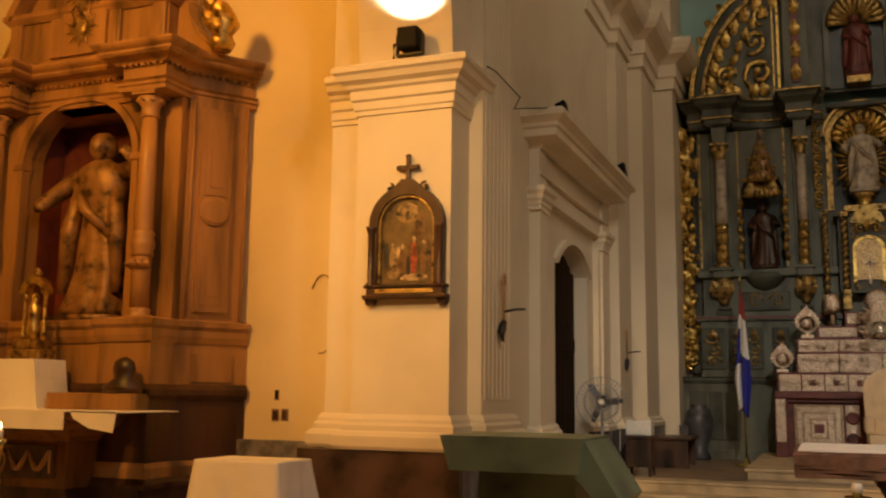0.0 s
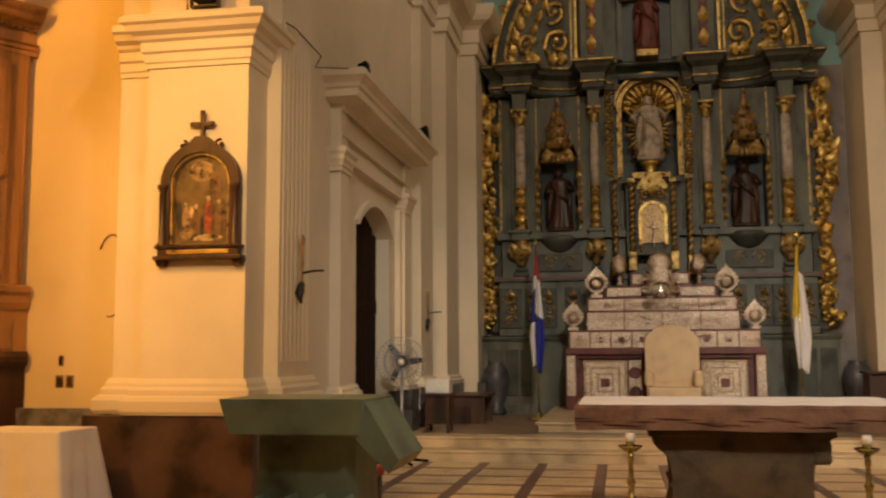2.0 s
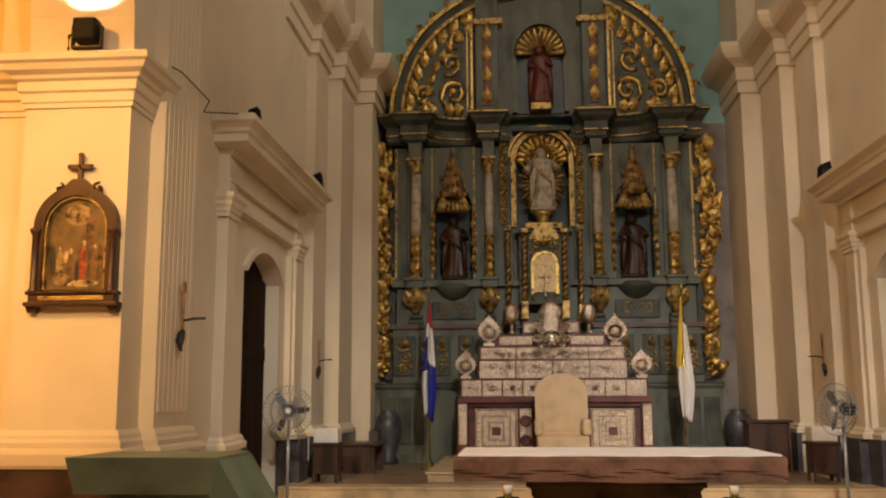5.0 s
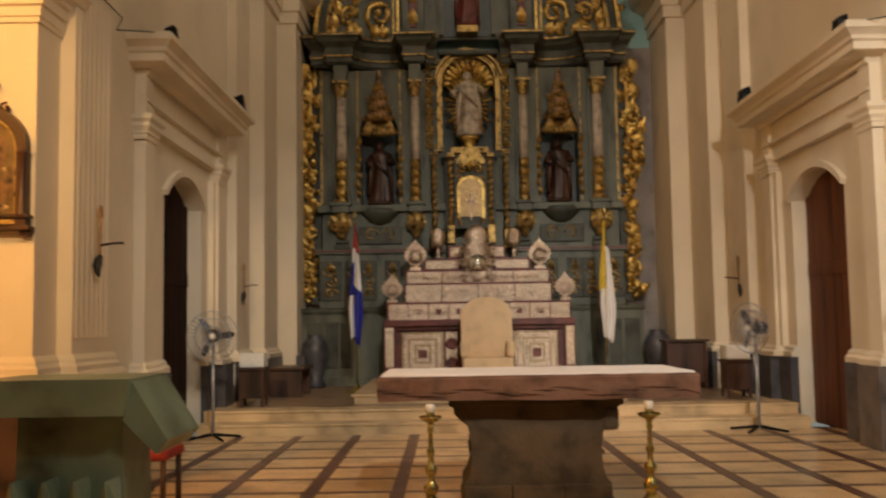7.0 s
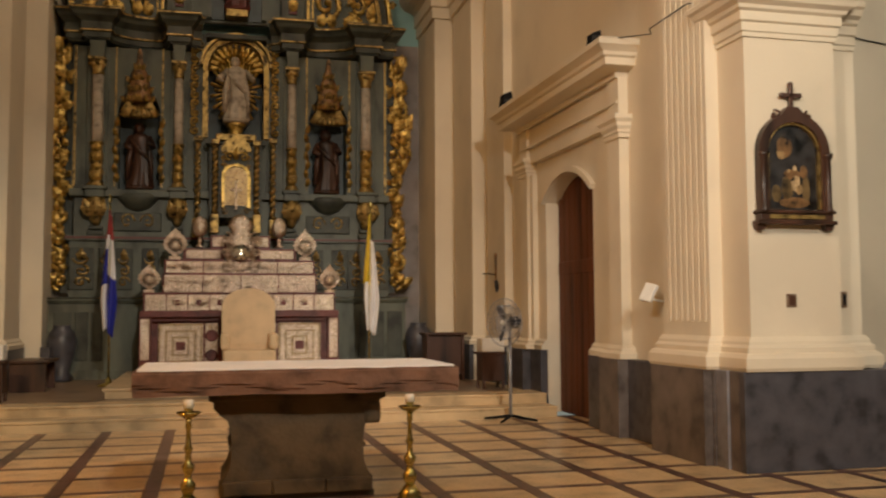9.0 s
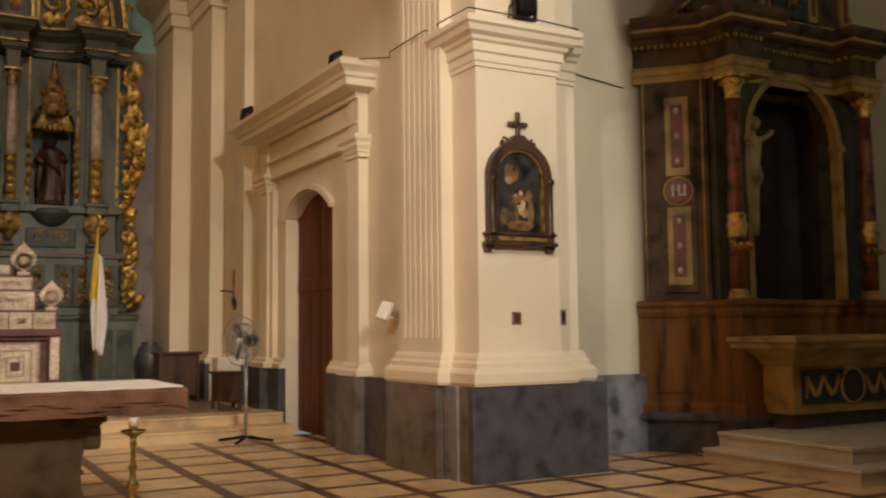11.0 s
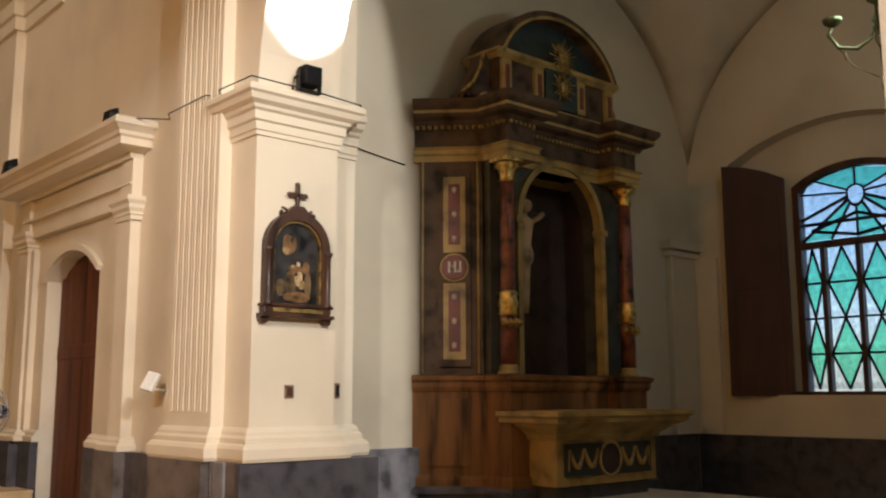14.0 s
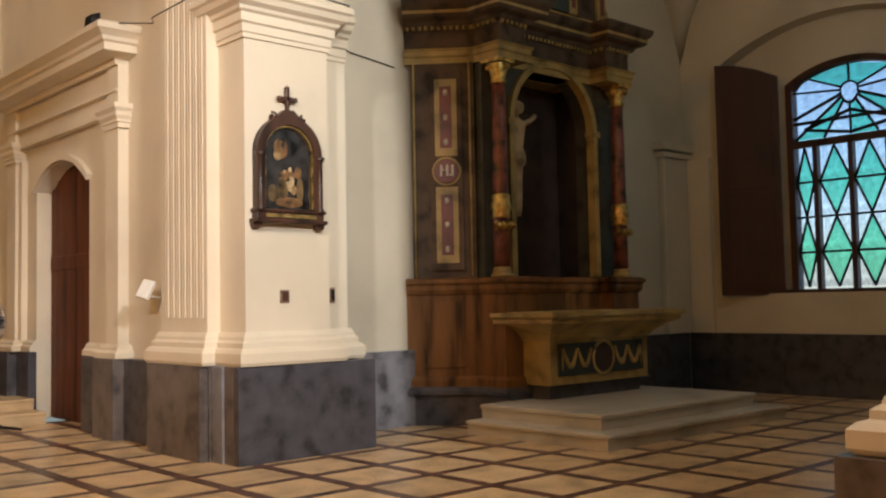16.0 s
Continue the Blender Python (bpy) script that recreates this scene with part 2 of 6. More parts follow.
def merge(*meshes):
    """One bmesh out of several."""
    out = bmesh.new()
    for b in meshes:
        me = bpy.data.meshes.new("tmp")
        b.to_mesh(me)
        b.free()
        out.from_mesh(me)
        bpy.data.meshes.remove(me)
    return out


def mirrored(bm, s):
    """Flips a mesh to the other side of the axis for s = -1."""
    if s < 0:
        bmesh.ops.scale(bm, vec=(-1, 1, 1), verts=bm.verts)
        bmesh.ops.reverse_faces(bm, faces=bm.faces)
    return bm


def shift(bm, x=0, y=0, z=0, rz=0):
    bmesh.ops.transform(bm, matrix=pose(x, y, z, 0, 0, rz), verts=bm.verts)
    return bm


def mesh_of(name, bm, mat):
    me = bpy.data.meshes.new(name)
    bm.to_mesh(me)
    bm.free()
    me.materials.append(mat)
    return me


def part(name, bm, mat, parent, label=""):
    ob = new(name, mesh_of(name, bm, mat))
    ob.parent = parent
    if label:
        ob["label"] = label
    return ob


def thing(name, label, category, group="", at=(0, 0, 0), rz=0):
    ob = new(name)
    ob.matrix_world = pose(*at, 0, 0, rz)
    ob.empty_display_size = 0.1
    return tagged(ob, label, category, group)


def solid(name, bm, mat, label, category, group="", kind=""):
    return tagged(new(name, mesh_of(name, bm, mat)), label, category, group, kind)


def arc(cx, cz, r, a0, a1, n=16, rz=None):
    return [(cx + r * math.cos(radians(a0 + (a1 - a0) * k / n)), cz + (rz or r) * math.sin(radians(a0 + (a1 - a0) * k / n))) for k in range(n + 1)]


def structure(name, bm, mat, label, category="wall"):
    return solid(name, bm, mat, label, category, kind="structure")


def part_each(name, meshes, mat, parent):
    for b in meshes:
        part(name, b, mat, parent)


def proportion(owner, x=None, y=None, z=None, keep=lambda ob: True):
    """Stretches the parts of a thing between given marks: each axis takes pairs (as drawn, as built)."""
    for ob in owner.children_recursive:
        if ob.type == "MESH" and keep(ob):
            for v in ob.data.vertices:
                for n, table in enumerate((x, y, z)):
                    if table:
                        v.co[n] = np.interp(v.co[n], [a for a, b in table], [b for a, b in table])


def both(table):
    """Marks on one side of an axis, mirrored to the other."""
    return [(-a, -b) for a, b in table[::-1]] + [(0, 0)] + table


# ---- the building ----
FAR = [(3.35, 18.35), (3.35, 16.95), (3.72, 16.95), (3.72, 16.75), (3.66, 16.75), (3.66, 15.55), (3.95, 15.55), (3.95, 15.25), (3.84, 15.25), (3.84, 14.3), (3.98, 14.3), (3.98, 12.79)]
NEAR = [(3.98, 11.07), (3.98, 8.88), (3.82, 8.88), (3.82, 7.96), (3.95, 7.96), (3.95, 7.5), (4.87, 7.5), (4.87, 7.72), (5.25, 7.72), (5.25, 8.45)]
TORUS = [(0, 0.87), (0.11, 0.87), (0.125, 0.90), (0.125, 0.985), (0.10, 1.02), (0.075, 1.03), (0.075, 1.075), (0.05, 1.10), (0.045, 1.13), (0.02, 1.17), (0, 1.17)]
BASE = [(0, 0.87), (0.085, 0.87), (0.09, 0.93), (0.05, 0.96), (0.05, 0.985), (0.015, 1.02), (0, 1.02)]
PIER_CAP = [(0, 3.86), (0.02, 3.86), (0.02, 3.90), (0.035, 3.91), (0.035, 3.985), (0.06, 4.0), (0.06, 4.08), (0.09, 4.10), (0.10, 4.13), (0.15, 4.16), (0.17, 4.21), (0.20, 4.23), (0.20, 4.275), (0.17, 4.30), (0, 4.33)]
ENTAB = [(0, 6.85), (0.05, 6.85), (0.05, 7.05), (0.09, 7.07), (0.09, 7.3), (0.16, 7.36), (0.30, 7.42), (0.36, 7.5), (0.40, 7.6), (0.40, 7.68), (0, 7.7)]
for s, side in ((1, "right"), (-1, "left")):
    structure("chancel_wall_" + side, mirrored(merge(prism(FAR + [(4.7, 12.79), (4.7, 18.35)], "z", 0, 10.5), prism([(12.79, 2.95)] + arc(11.93, 1.912, 1.348, 50.4, 129.6, 16)[1:-1] + [(11.07, 2.95), (11.07, 10.5), (12.79, 10.5)], "x", 3.98, 4.7)), s), PLASTER, "cream plastered chancel wall with stepped pilasters and arched doorway")
    structure("pier_" + side, mirrored(prism(NEAR + [(4.7, 8.45), (4.7, 11.07)], "z", 0, 10.5), s), PLASTER, "cream plastered crossing pier with stepped corners", "pier")
    structure("pier_base_" + side, mirrored(sweep(NEAR[1:], TORUS), s), PLASTER, "rounded cream plaster base moulding round the pier", "moulding")
    structure("pier_capital_" + side, mirrored(sweep([(3.98, 7.96)] + NEAR[4:9], PIER_CAP), s), PLASTER, "stepped cream plaster capital moulding of the pier", "moulding")
    structure("trim_entablature_" + side, mirrored(sweep(FAR, ENTAB), s), PLASTER, "projecting plaster cornice along the chancel wall", "cornice")
    structure("trim_base_" + side, mirrored(merge(sweep(FAR[4:], BASE), sweep([(3.98, 11.07), (3.98, 10.4)], BASE)), s), PLASTER, "low plaster base moulding of the chancel wall", "moulding")
    ribs = bmesh.new()
    for k in range(7):
        y = 8.03 + k * 0.116
        box(ribs, 3.813, 3.825, y, y + 0.052, 1.3, 9.5, 0.012)
    structure("trim_fluting_" + side, mirrored(ribs, s), PLASTER, "vertical fluting of the plaster pilaster", "moulding")
    # door surround
    dp = bmesh.new()
    for y0 in (10.0, 13.25):
        box(dp, 3.86, 3.985, y0, y0 + 0.32, 1.0, 3.41)
        box(dp, 3.90, 3.985, y0 + (0.32 if y0 < 11 else -0.12), y0 + (0.44 if y0 < 11 else 0), 1.0, 3.41)
    frieze = boxes((3.90, 3.985, 10.04, 13.52, 3.56, 4.06), (3.86, 3.985, 10.0, 10.3, 3.56, 4.06), (3.86, 3.985, 13.26, 13.56, 3.56, 4.06), (3.84, 3.985, 10.02, 13.54, 3.69, 3.715), (3.88, 3.985, 10.1, 13.46, 3.46, 3.56))
    caps = merge(*[sweep([(3.985, y0 + 0.34), (3.86, y0 + 0.34), (3.86, y0 - 0.02), (3.985, y0 - 0.02)], [(0, 3.28), (0.02, 3.28), (0.02, 3.33), (0.035, 3.34), (0.035, 3.37), (0.06, 3.41), (0.06, 3.45), (0.09, 3.49), (0.09, 3.54), (0, 3.56)]) for y0 in (10.0, 13.25)])
    corn = sweep([(3.985, 13.6), (3.86, 13.6), (3.86, 10.03), (3.985, 10.03)], [(0, 3.98), (0.03, 3.98), (0.05, 4.04), (0.22, 4.06), (0.25, 4.07), (0.25, 4.15), (0.28, 4.17), (0.29, 4.21), (0.34, 4.25), (0.37, 4.27), (0.37, 4.33), (0.33, 4.36), (0, 4.37)])
    hood = prism(arc(11.93, 1.912, 1.43, 49, 131, 16) + arc(11.93, 1.912, 1.355, 131, 49, 16), "x", 3.92, 3.985)
    for upper_part in (frieze, caps, corn):
        bmesh.ops.translate(upper_part, vec=(0, 0, 0.11), verts=upper_part.verts)
    structure("trim_door_surround_" + side, mirrored(merge(dp, frieze, caps, corn, hood), s), PLASTER, "classical plaster door surround with pilasters and deep cornice", "door surround")
    structure("trim_door_base_" + side, mirrored(merge(*[sweep([(3.985, y0 + 0.36), (3.86, y0 + 0.36), (3.86, y0 - 0.04), (3.985, y0 - 0.04)], BASE) for y0 in (10.0, 13.25)]), s), PLASTER, "plaster base moulding of the door surround", "moulding")
    door = tagged(new("door_1" if s < 0 else "door_2", mesh_of("door", mirrored(prism([(11.04, 0), (12.82, 0), (12.82, 2.97)] + arc(11.93, 1.912, 1.36, 49.5, 130.5, 14) + [(11.04, 2.97)], "x", 4.19, 4.25), s), WOOD_DOOR if s > 0 else DOOR_SHADED)), "tall arched red-brown wooden plank door, closed" if s > 0 else "tall arched wooden plank door, closed, coloured near-black as in shade", "door", kind="structure")
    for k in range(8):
        part("plank", mirrored(boxes((4.165, 4.192, 11.08 + k * 0.213, 11.285 + k * 0.213, 0.02, 2.95 + 0.25 * math.sin(math.pi * (k + 0.5) / 8)), bev=0.006), s), WOOD_DOOR if s > 0 else DOOR_SHADED, door)
    part("rail", mirrored(boxes((4.15, 4.17, 11.1, 12.76, 1.92, 2.1), bev=0.008), s), WOOD_DOOR if s > 0 else DOOR_SHADED, door)
    # wainscot slabs
    wain = tagged(new("wainscot_" + side), "polished grey and brown marble wainscot slabs", "wainscot", kind="structure")
    slabs = [(3.82, 5.35, 7.41, 7.5, MARBLE_GREY if s > 0 else MARBLE_RUST), (5.25, 5.36, 7.5, 8.45, MARBLE_GREY),
             (3.82, 3.95, 7.505, 7.66, MARBLE_BROWN), (3.80, 3.95, 7.663, 7.86, MARBLE_PALE), (3.78, 3.95, 7.863, 7.89, MARBLE_BROWN), (3.70, 3.82, 7.893, 8.97, MARBLE_BROWN),
             (3.88, 3.98, 8.973, 9.90, MARBLE_GREY), (3.76, 3.98, 9.903, 10.45, MARBLE_BROWN), (3.88, 3.99, 10.453, 11.07, MARBLE_GREY),
             (3.88, 3.99, 12.79, 13.24, MARBLE_GREY), (3.76, 3.98, 13.243, 13.76, MARBLE_GREY), (3.88, 3.98, 13.763, 14.24, MARBLE_GREY), (3.76, 3.84, 14.243, 15.3, MARBLE_GREY), (3.87, 3.95, 15.303, 15.5, MARBLE_GREY), (3.58, 3.66, 15.5, 16.8, MARBLE_GREY), (3.2, 3.35, 16.85, 18.3, MARBLE_GREY)]
    for x0, x1, y0, y1, m in slabs:
        part("slab", mirrored(boxes((x0, x1, y0, y1, 0.0, 0.868), bev=0.006), s), m, wain)
    # chapel walls
    structure("chapel_wall_" + side, mirrored(boxes((5.25, 12.7, 8.45, 8.9, 0, 10.5)), s), PLASTER_DIM if s > 0 else OCHRE, "plain plastered back wall of the side chapel")
    cw = tagged(new("chapel_wainscot_" + side), "dark grey marble wainscot of the side chapel", "wainscot", kind="structure")
    for k in range(5):
        part("slab", mirrored(boxes((5.36 + k * 1.39, 6.745 + k * 1.39, 8.38, 8.45, 0, 0.868), bev=0.006), s), MARBLE_PALE if k == 0 else MARBLE_GREY, cw)
    # arch over the transept
    structure("transept_arch_" + side, mirrored(prism([(7.5, 4.33)] + arc(4.54, 4.33, 2.96, 0, 180, 28)[1:] + [(1.58, 10.5), (7.5, 10.5)], "x", 3.95, 4.87), s), PLASTER, "wide round plaster arch opening into the side chapel", "arch")
    # nave pier nearer the camera
    structure("nave_pier_" + side, mirrored(boxes((4.02, 4.87, 0.89, 1.79, 0, 10.5)), s), PLASTER, "plain cream plaster nave pier", "pier")
    corner = [(4.87, 1.79), (4.02, 1.79), (4.02, 0.89), (4.87, 0.89)]
    structure("nave_pier_base_" + side, mirrored(sweep(corner, [(o * 1.6, z - 0.20) for o, z in TORUS]), s), PLASTER, "rounded plaster base of the nave pier", "moulding")
    structure("nave_pier_plinth_" + side, mirrored(sweep(corner, [(0, 0), (0.24, 0), (0.24, 0.665), (0, 0.665)]), s), MARBLE_BROWN, "brown marble plinth of the nave pier", "plinth")

# back wall of the chancel, closing walls and ceilings
structure("wall_chancel_end", boxes((-4.7, 4.7, 18.35, 18.75, 0, 6.7)), MAUVE, "worn mauve grey plaster wall behind the retable")
structure("wall_chancel_lunette", boxes((-4.7, 4.7, 18.35, 18.75, 6.7, 10.5)), TURQ, "turquoise painted upper end wall of the chancel")
structure("ceiling", boxes((-13.2, 13.2, -9.4, 18.75, 10.5, 10.8)), PLASTER_DIM, "plain high plaster ceiling", "ceiling")
structure("wall_south", boxes((-13.2, 13.2, -9.4, -9.0, -0.3, 10.5)), PLASTER_DIM, "plain plaster wall behind the nave")
structure("wall_west", boxes((-12.9, -12.4, -9.0, 8.9, -0.3, 10.5)), OCHRE, "plain plaster end wall of the transept")
WY, WZ0, WSP, WR = 6.05, 1.58, 4.02, 0.86
E1 = boxes((12.4, 12.95, -9.0, 4.35, -0.3, 10.5), (12.4, 12.95, 7.75, 8.9, 0, 10.5), (12.4, 12.95, 4.35, 7.75, 0, 1.45))
prism([(4.35, 4.95)] + arc(6.05, 1.96, 3.44, 119.6, 60.4, 20)[1:-1] + [(7.75, 4.95), (7.75, 10.5), (4.35, 10.5)], "x", 12.4, 12.95, E1)
structure("wall_east", E1, PLASTER_DIM, "beige plaster chapel wall with deep window recess")
ew = tagged(new("wainscot_east"), "dark grey marble wainscot under the window", "wainscot", kind="structure")
for k in range(7):
    part("slab", boxes((12.33, 12.4, 8.38 - 1.5 * (k + 1) + 0.004, 8.38 - 1.5 * k, 0, 0.868), bev=0.006), MARBLE_GREY, ew)
structure("trim_east_pilaster", boxes((11.7, 12.4, 8.33, 8.45, 0.87, 3.55), (11.62, 12.4, 8.28, 8.45, 3.55, 3.63), (11.56, 12.4, 8.24, 8.45, 3.66, 3.78), (12.30, 12.4, 7.95, 8.33, 0.87, 3.55), bev=0.01), PLASTER_DIM, "plaster corner pilaster of the chapel", "pilaster")
# cross vault over the chapels
for s, side in ((1, "right"), (-1, "left")):
    bm = bmesh.new()
    xs, ys = np.linspace(4.87, 12.4, 40), np.linspace(0.6, 8.45, 36)
    grid = []
    for x in xs:
        row = []
        for y in ys:
            u, v = (x - 8.635) / 3.77, (y - 4.54) / 3.95
            z = 4.6 + max(3.3 * math.sqrt(max(0, 1 - u * u)), 3.3 * math.sqrt(max(0, 1 - v * v)))
            row.append(bm.verts.new((x, y, z)))
        grid.append(row)
    for a in range(len(xs) - 1):
        for b in range(len(ys) - 1):
            f = bm.faces.new((grid[a][b], grid[a][b + 1], grid[a + 1][b + 1], grid[a + 1][b]))
            f.smooth = True
    ob = structure("chapel_vault_" + side, mirrored(bm, s), PLASTER_DIM if s > 0 else OCHRE, "plastered cross vault of the side chapel", "vault")
    ob.modifiers.new("thick", "SOLIDIFY").thickness = 0.12

# floor
structure("floor", boxes((-13, 12.6, -9.0, 12.4, -0.3, -0.012)), GROUT, "tiled church floor of cream squares with brown strips", "floor")
for k, (y0, z) in enumerate(((12.2, 0.14), (12.62, 0.28))):
    structure("chancel_step_%d" % (k + 1), merge(boxes((-3.9, 3.9, y0 + 0.02, 18.35 if k else 12.7, -0.05 if not k else 0.1, z - 0.035)), boxes((-3.9, 3.9, y0, 18.35 if k else 12.7, z - 0.035, z), bev=0.006)), STEP, "cream marble step up to the chancel", "step")
structure("altar_dais", boxes((-2.0, 1.8, 13.4, 17.4, 0.28, 0.385), (-2.03, 1.83, 13.37, 17.4, 0.385, 0.42), bev=0.006), STEP, "low cream marble dais under the high altar", "dais")
structure("chancel_floor", boxes((-3.6, 3.6, 13.04, 18.3, 0.27, 0.284)), CHANCEL, "worn tan stone floor of the chancel", "floor")


# ---- ornaments ----
def scroll(cx, y, cz, r, turns=1.25, start=0, turn=1, thick=0.035, tail=0.0):
    """A carved acanthus scroll standing in the plane y."""
    pts, tp = [], []
    n = 22
    for k in range(n):
        f = k / (n - 1)
        a = radians(start) + turn * turns * 2 * math.pi * f
        rr = r * (1 - 0.82 * f)
        pts.append((cx + rr * math.cos(a), y - 0.015 * math.sin(3 * a), cz + rr * math.sin(a)))
        tp.append(0.55 + 0.6 * math.sin(math.pi * min(1, f * 1.1 + 0.1)))
    bm = tube(pts, thick, 6, taper=tp)
    bmesh.ops.create_icosphere(bm, subdivisions=1, radius=thick * 1.5, matrix=Matrix.Translation(pts[-1]))
    return bm


def leaf(cx, y, cz, l, ang, w=0.3):
    """A curled carved leaf."""
    bm = bmesh.new()
    n, rows = 6, []
    for k in range(n + 1):
        f = k / n
        half = w * l * math.sin(math.pi * (0.12 + 0.88 * f)) * (1 - 0.3 * f) * (1 + 0.25 * (k % 2))
        rows.append([bm.verts.new((h * half, -0.05 * math.sin(math.pi * f) - 0.25 * l * f * f - (0.02 if h == 0 else 0), f * l)) for h in (-1, 0, 1)] + [bm.verts.new((0, 0.02, f * l))])
    for a, b in zip(rows, rows[1:]):
        for j in range(4):
            bm.faces.new((a[j], a[(j + 1) % 4] , b[(j + 1) % 4], b[j]))
    bmesh.ops.recalc_face_normals(bm, faces=bm.faces)
    bmesh.ops.transform(bm, matrix=Matrix.Translation((cx, y, cz)) @ Matrix.Rotation(radians(ang), 4, "Y"), verts=bm.verts)
    return bm


def column_parts(x, y, z0, z1, r, owner, lower, shaft, cap, split=0.33, seg=16):
    h = z1 - z0
    zs = z0 + h * split
    low = [(r * 1.5, z0), (r * 1.5, z0 + 0.03), (r * 1.2, z0 + 0.05), (r * 1.25, z0 + 0.08), (r * 0.85, z0 + 0.1)]
    for k in range(5):
        zz = z0 + 0.12 + (zs - z0 - 0.18) * k / 4
        low += [(r * (1.02 + 0.22 * (k % 2)), zz), (r * (0.95 + 0.16 * ((k + 1) % 2)), zz + 0.04)]
    low += [(r * 1.2, zs - 0.04), (r * 1.2, zs)]
    part("lower_drum", lathe(low, (x, y, 0), seg), lower, owner)
    part("shaft", lathe([(r, zs), (r * 0.97, zs + 0.3 * (z1 - zs)), (r * 0.85, z1 - 0.22)], (x, y, 0), seg), shaft, owner)
    capm = lathe([(r * 0.9, z1 - 0.22), (r * 1.05, z1 - 0.2), (r * 0.9, z1 - 0.18), (r * 1.1, z1 - 0.1), (r * 1.45, z1 - 0.04), (r * 1.2, z1 - 0.03)], (x, y, 0), seg)
    box(capm, x - r * 1.5, x + r * 1.5, y - r * 1.5, y + r * 1.5, z1 - 0.03, z1)
    for k in range(8):
        a = k * math.pi / 4
        bmesh.ops.create_icosphere(capm, subdivisions=1, radius=r * 0.36, matrix=Matrix.Translation((x + 1.15 * r * math.cos(a), y + 1.15 * r * math.sin(a), z1 - 0.08)))
    part("capital", capm, cap, owner)


def twisted(x, y, z0, z1, r, n=90):
    return tube([(x + 0.45 * r * math.cos(k * 0.75), y + 0.45 * r * math.sin(k * 0.75), z0 + (z1 - z0) * k / (n - 1)) for k in range(n)], r, 8)


def figure(name, label, x, y, z, h, mat, lean=0.0, arms=0.5, hood=False, raised=False):
    """A carved robed statue as one plain mesh."""
    r = h * 0.15
    prof = [(1.3, 0), (1.32, 0.03), (1.2, 0.1), (1.08, 0.2), (1.0, 0.3), (0.95, 0.4), (0.86, 0.5), (0.84, 0.56), (0.95, 0.63), (1.02, 0.7), (1.05, 0.76), (0.9, 0.805), (0.5, 0.84), (0.28, 0.86)]
    bm = lathe([(r * a, h * b) for a, b in prof], (0, 0, 0), 40, 0.72)
    for v in bm.verts:
        a, f = math.atan2(v.co.y, v.co.x), v.co.z / h
        k = 1 + (0.13 * math.sin(8 * a + 5 * f) + 0.07 * math.sin(15 * a - 9 * f)) * max(0, 0.75 - f) + 0.05 * noise.noise(v.co * (9 / h))
        v.co.x, v.co.y = v.co.x * k + 0.035 * h * math.sin(4 * f), v.co.y * k
    top = 0.035 * h * math.sin(3.6)
    bmesh.ops.create_uvsphere(bm, u_segments=14, v_segments=10, radius=h * 0.068, matrix=Matrix.Translation((top, -0.015 * h, h * 0.92)) @ Matrix.Diagonal((0.85, 1, 1.2, 1)))
    bmesh.ops.create_uvsphere(bm, u_segments=14, v_segments=10, radius=h * (0.095 if hood else 0.075), matrix=Matrix.Translation((top, 0.015 * h, h * 0.925)) @ Matrix.Diagonal((1, 1, 1.15, 1)))
    for sx in (-1, 1):
        up = 0.16 if raised and sx > 0 else 0.0
        tube([(sx * r * 0.85, 0, h * 0.775), (sx * r * (1.05 + arms), -r * 0.5, h * (0.63 + up)), (sx * r * (0.5 + 1.3 * arms), -r * 1.2, h * (0.62 + 0.05 * sx + 1.2 * up))], h * 0.042, 10, bm, [1.25, 1.1, 0.6])
        tube([(sx * r * 0.7, -r * 0.2, h * 0.74), (sx * r * 1.05, -r * 0.35, h * 0.45), (sx * r * 1.2, -r * 0.3, h * 0.12)], h * 0.045, 8, bm, [0.8, 1.1, 0.7])
    tube([(-r * 0.9, -r * 0.35, h * 0.74), (0, -r * 0.85, h * 0.56), (r * 0.95, -r * 0.5, h * 0.42)], h * 0.03, 8, bm)
    box(bm, -r * 1.3, r * 1.3, -r * 1.0, r * 1.0, -0.04 * h, 0.0)
    for f in bm.faces:
        f.smooth = True
    bmesh.ops.transform(bm, matrix=Matrix.Translation((x, y, z + 0.04 * h)) @ Matrix.Rotation(lean, 4, "Y"), verts=bm.verts)
    return solid(name, bm, mat, label, "statue")


# ---- the high altar retable ----
ret = thing("retable", "towering sea-green and gilded wooden baroque retable behind the high altar", "retable", at=(0, 0, 0))
Y0 = 17.75
part("podium", merge(boxes((-2.75, 2.75, Y0 - 0.25, 18.34, 0.28, 1.70)), sweep([(2.75, 18.3), (2.75, Y0 - 0.25), (-2.75, Y0 - 0.25), (-2.75, 18.3)][::-1], [(0, 1.66), (0.03, 1.66), (0.06, 1.72), (0.06, 1.775), (0, 1.775)]), boxes((-2.82, 2.82, Y0 - 0.30, 18.34, 0.28, 0.45))), GREEN, ret)
for x in (-2.35, 2.35):
    for k in range(3):
        part("panel", boxes((x - 0.3 + 0.22 * k, x - 0.12 + 0.22 * k, Y0 - 0.275, Y0 - 0.24, 0.62, 1.5), bev=0.012), GREEN_DK, ret)
part("podium_moulding", boxes((-2.83, 2.83, Y0 - 0.31, Y0 - 0.24, 1.735, 1.775), bev=0.01), GOLD_DK, ret)
part("predella", merge(boxes((-2.70, 2.70, Y0 - 0.1, 18.34, 1.78, 2.74), (-2.76, 2.76, Y0 - 0.18, 18.34, 2.74, 2.82))), GREEN, ret)
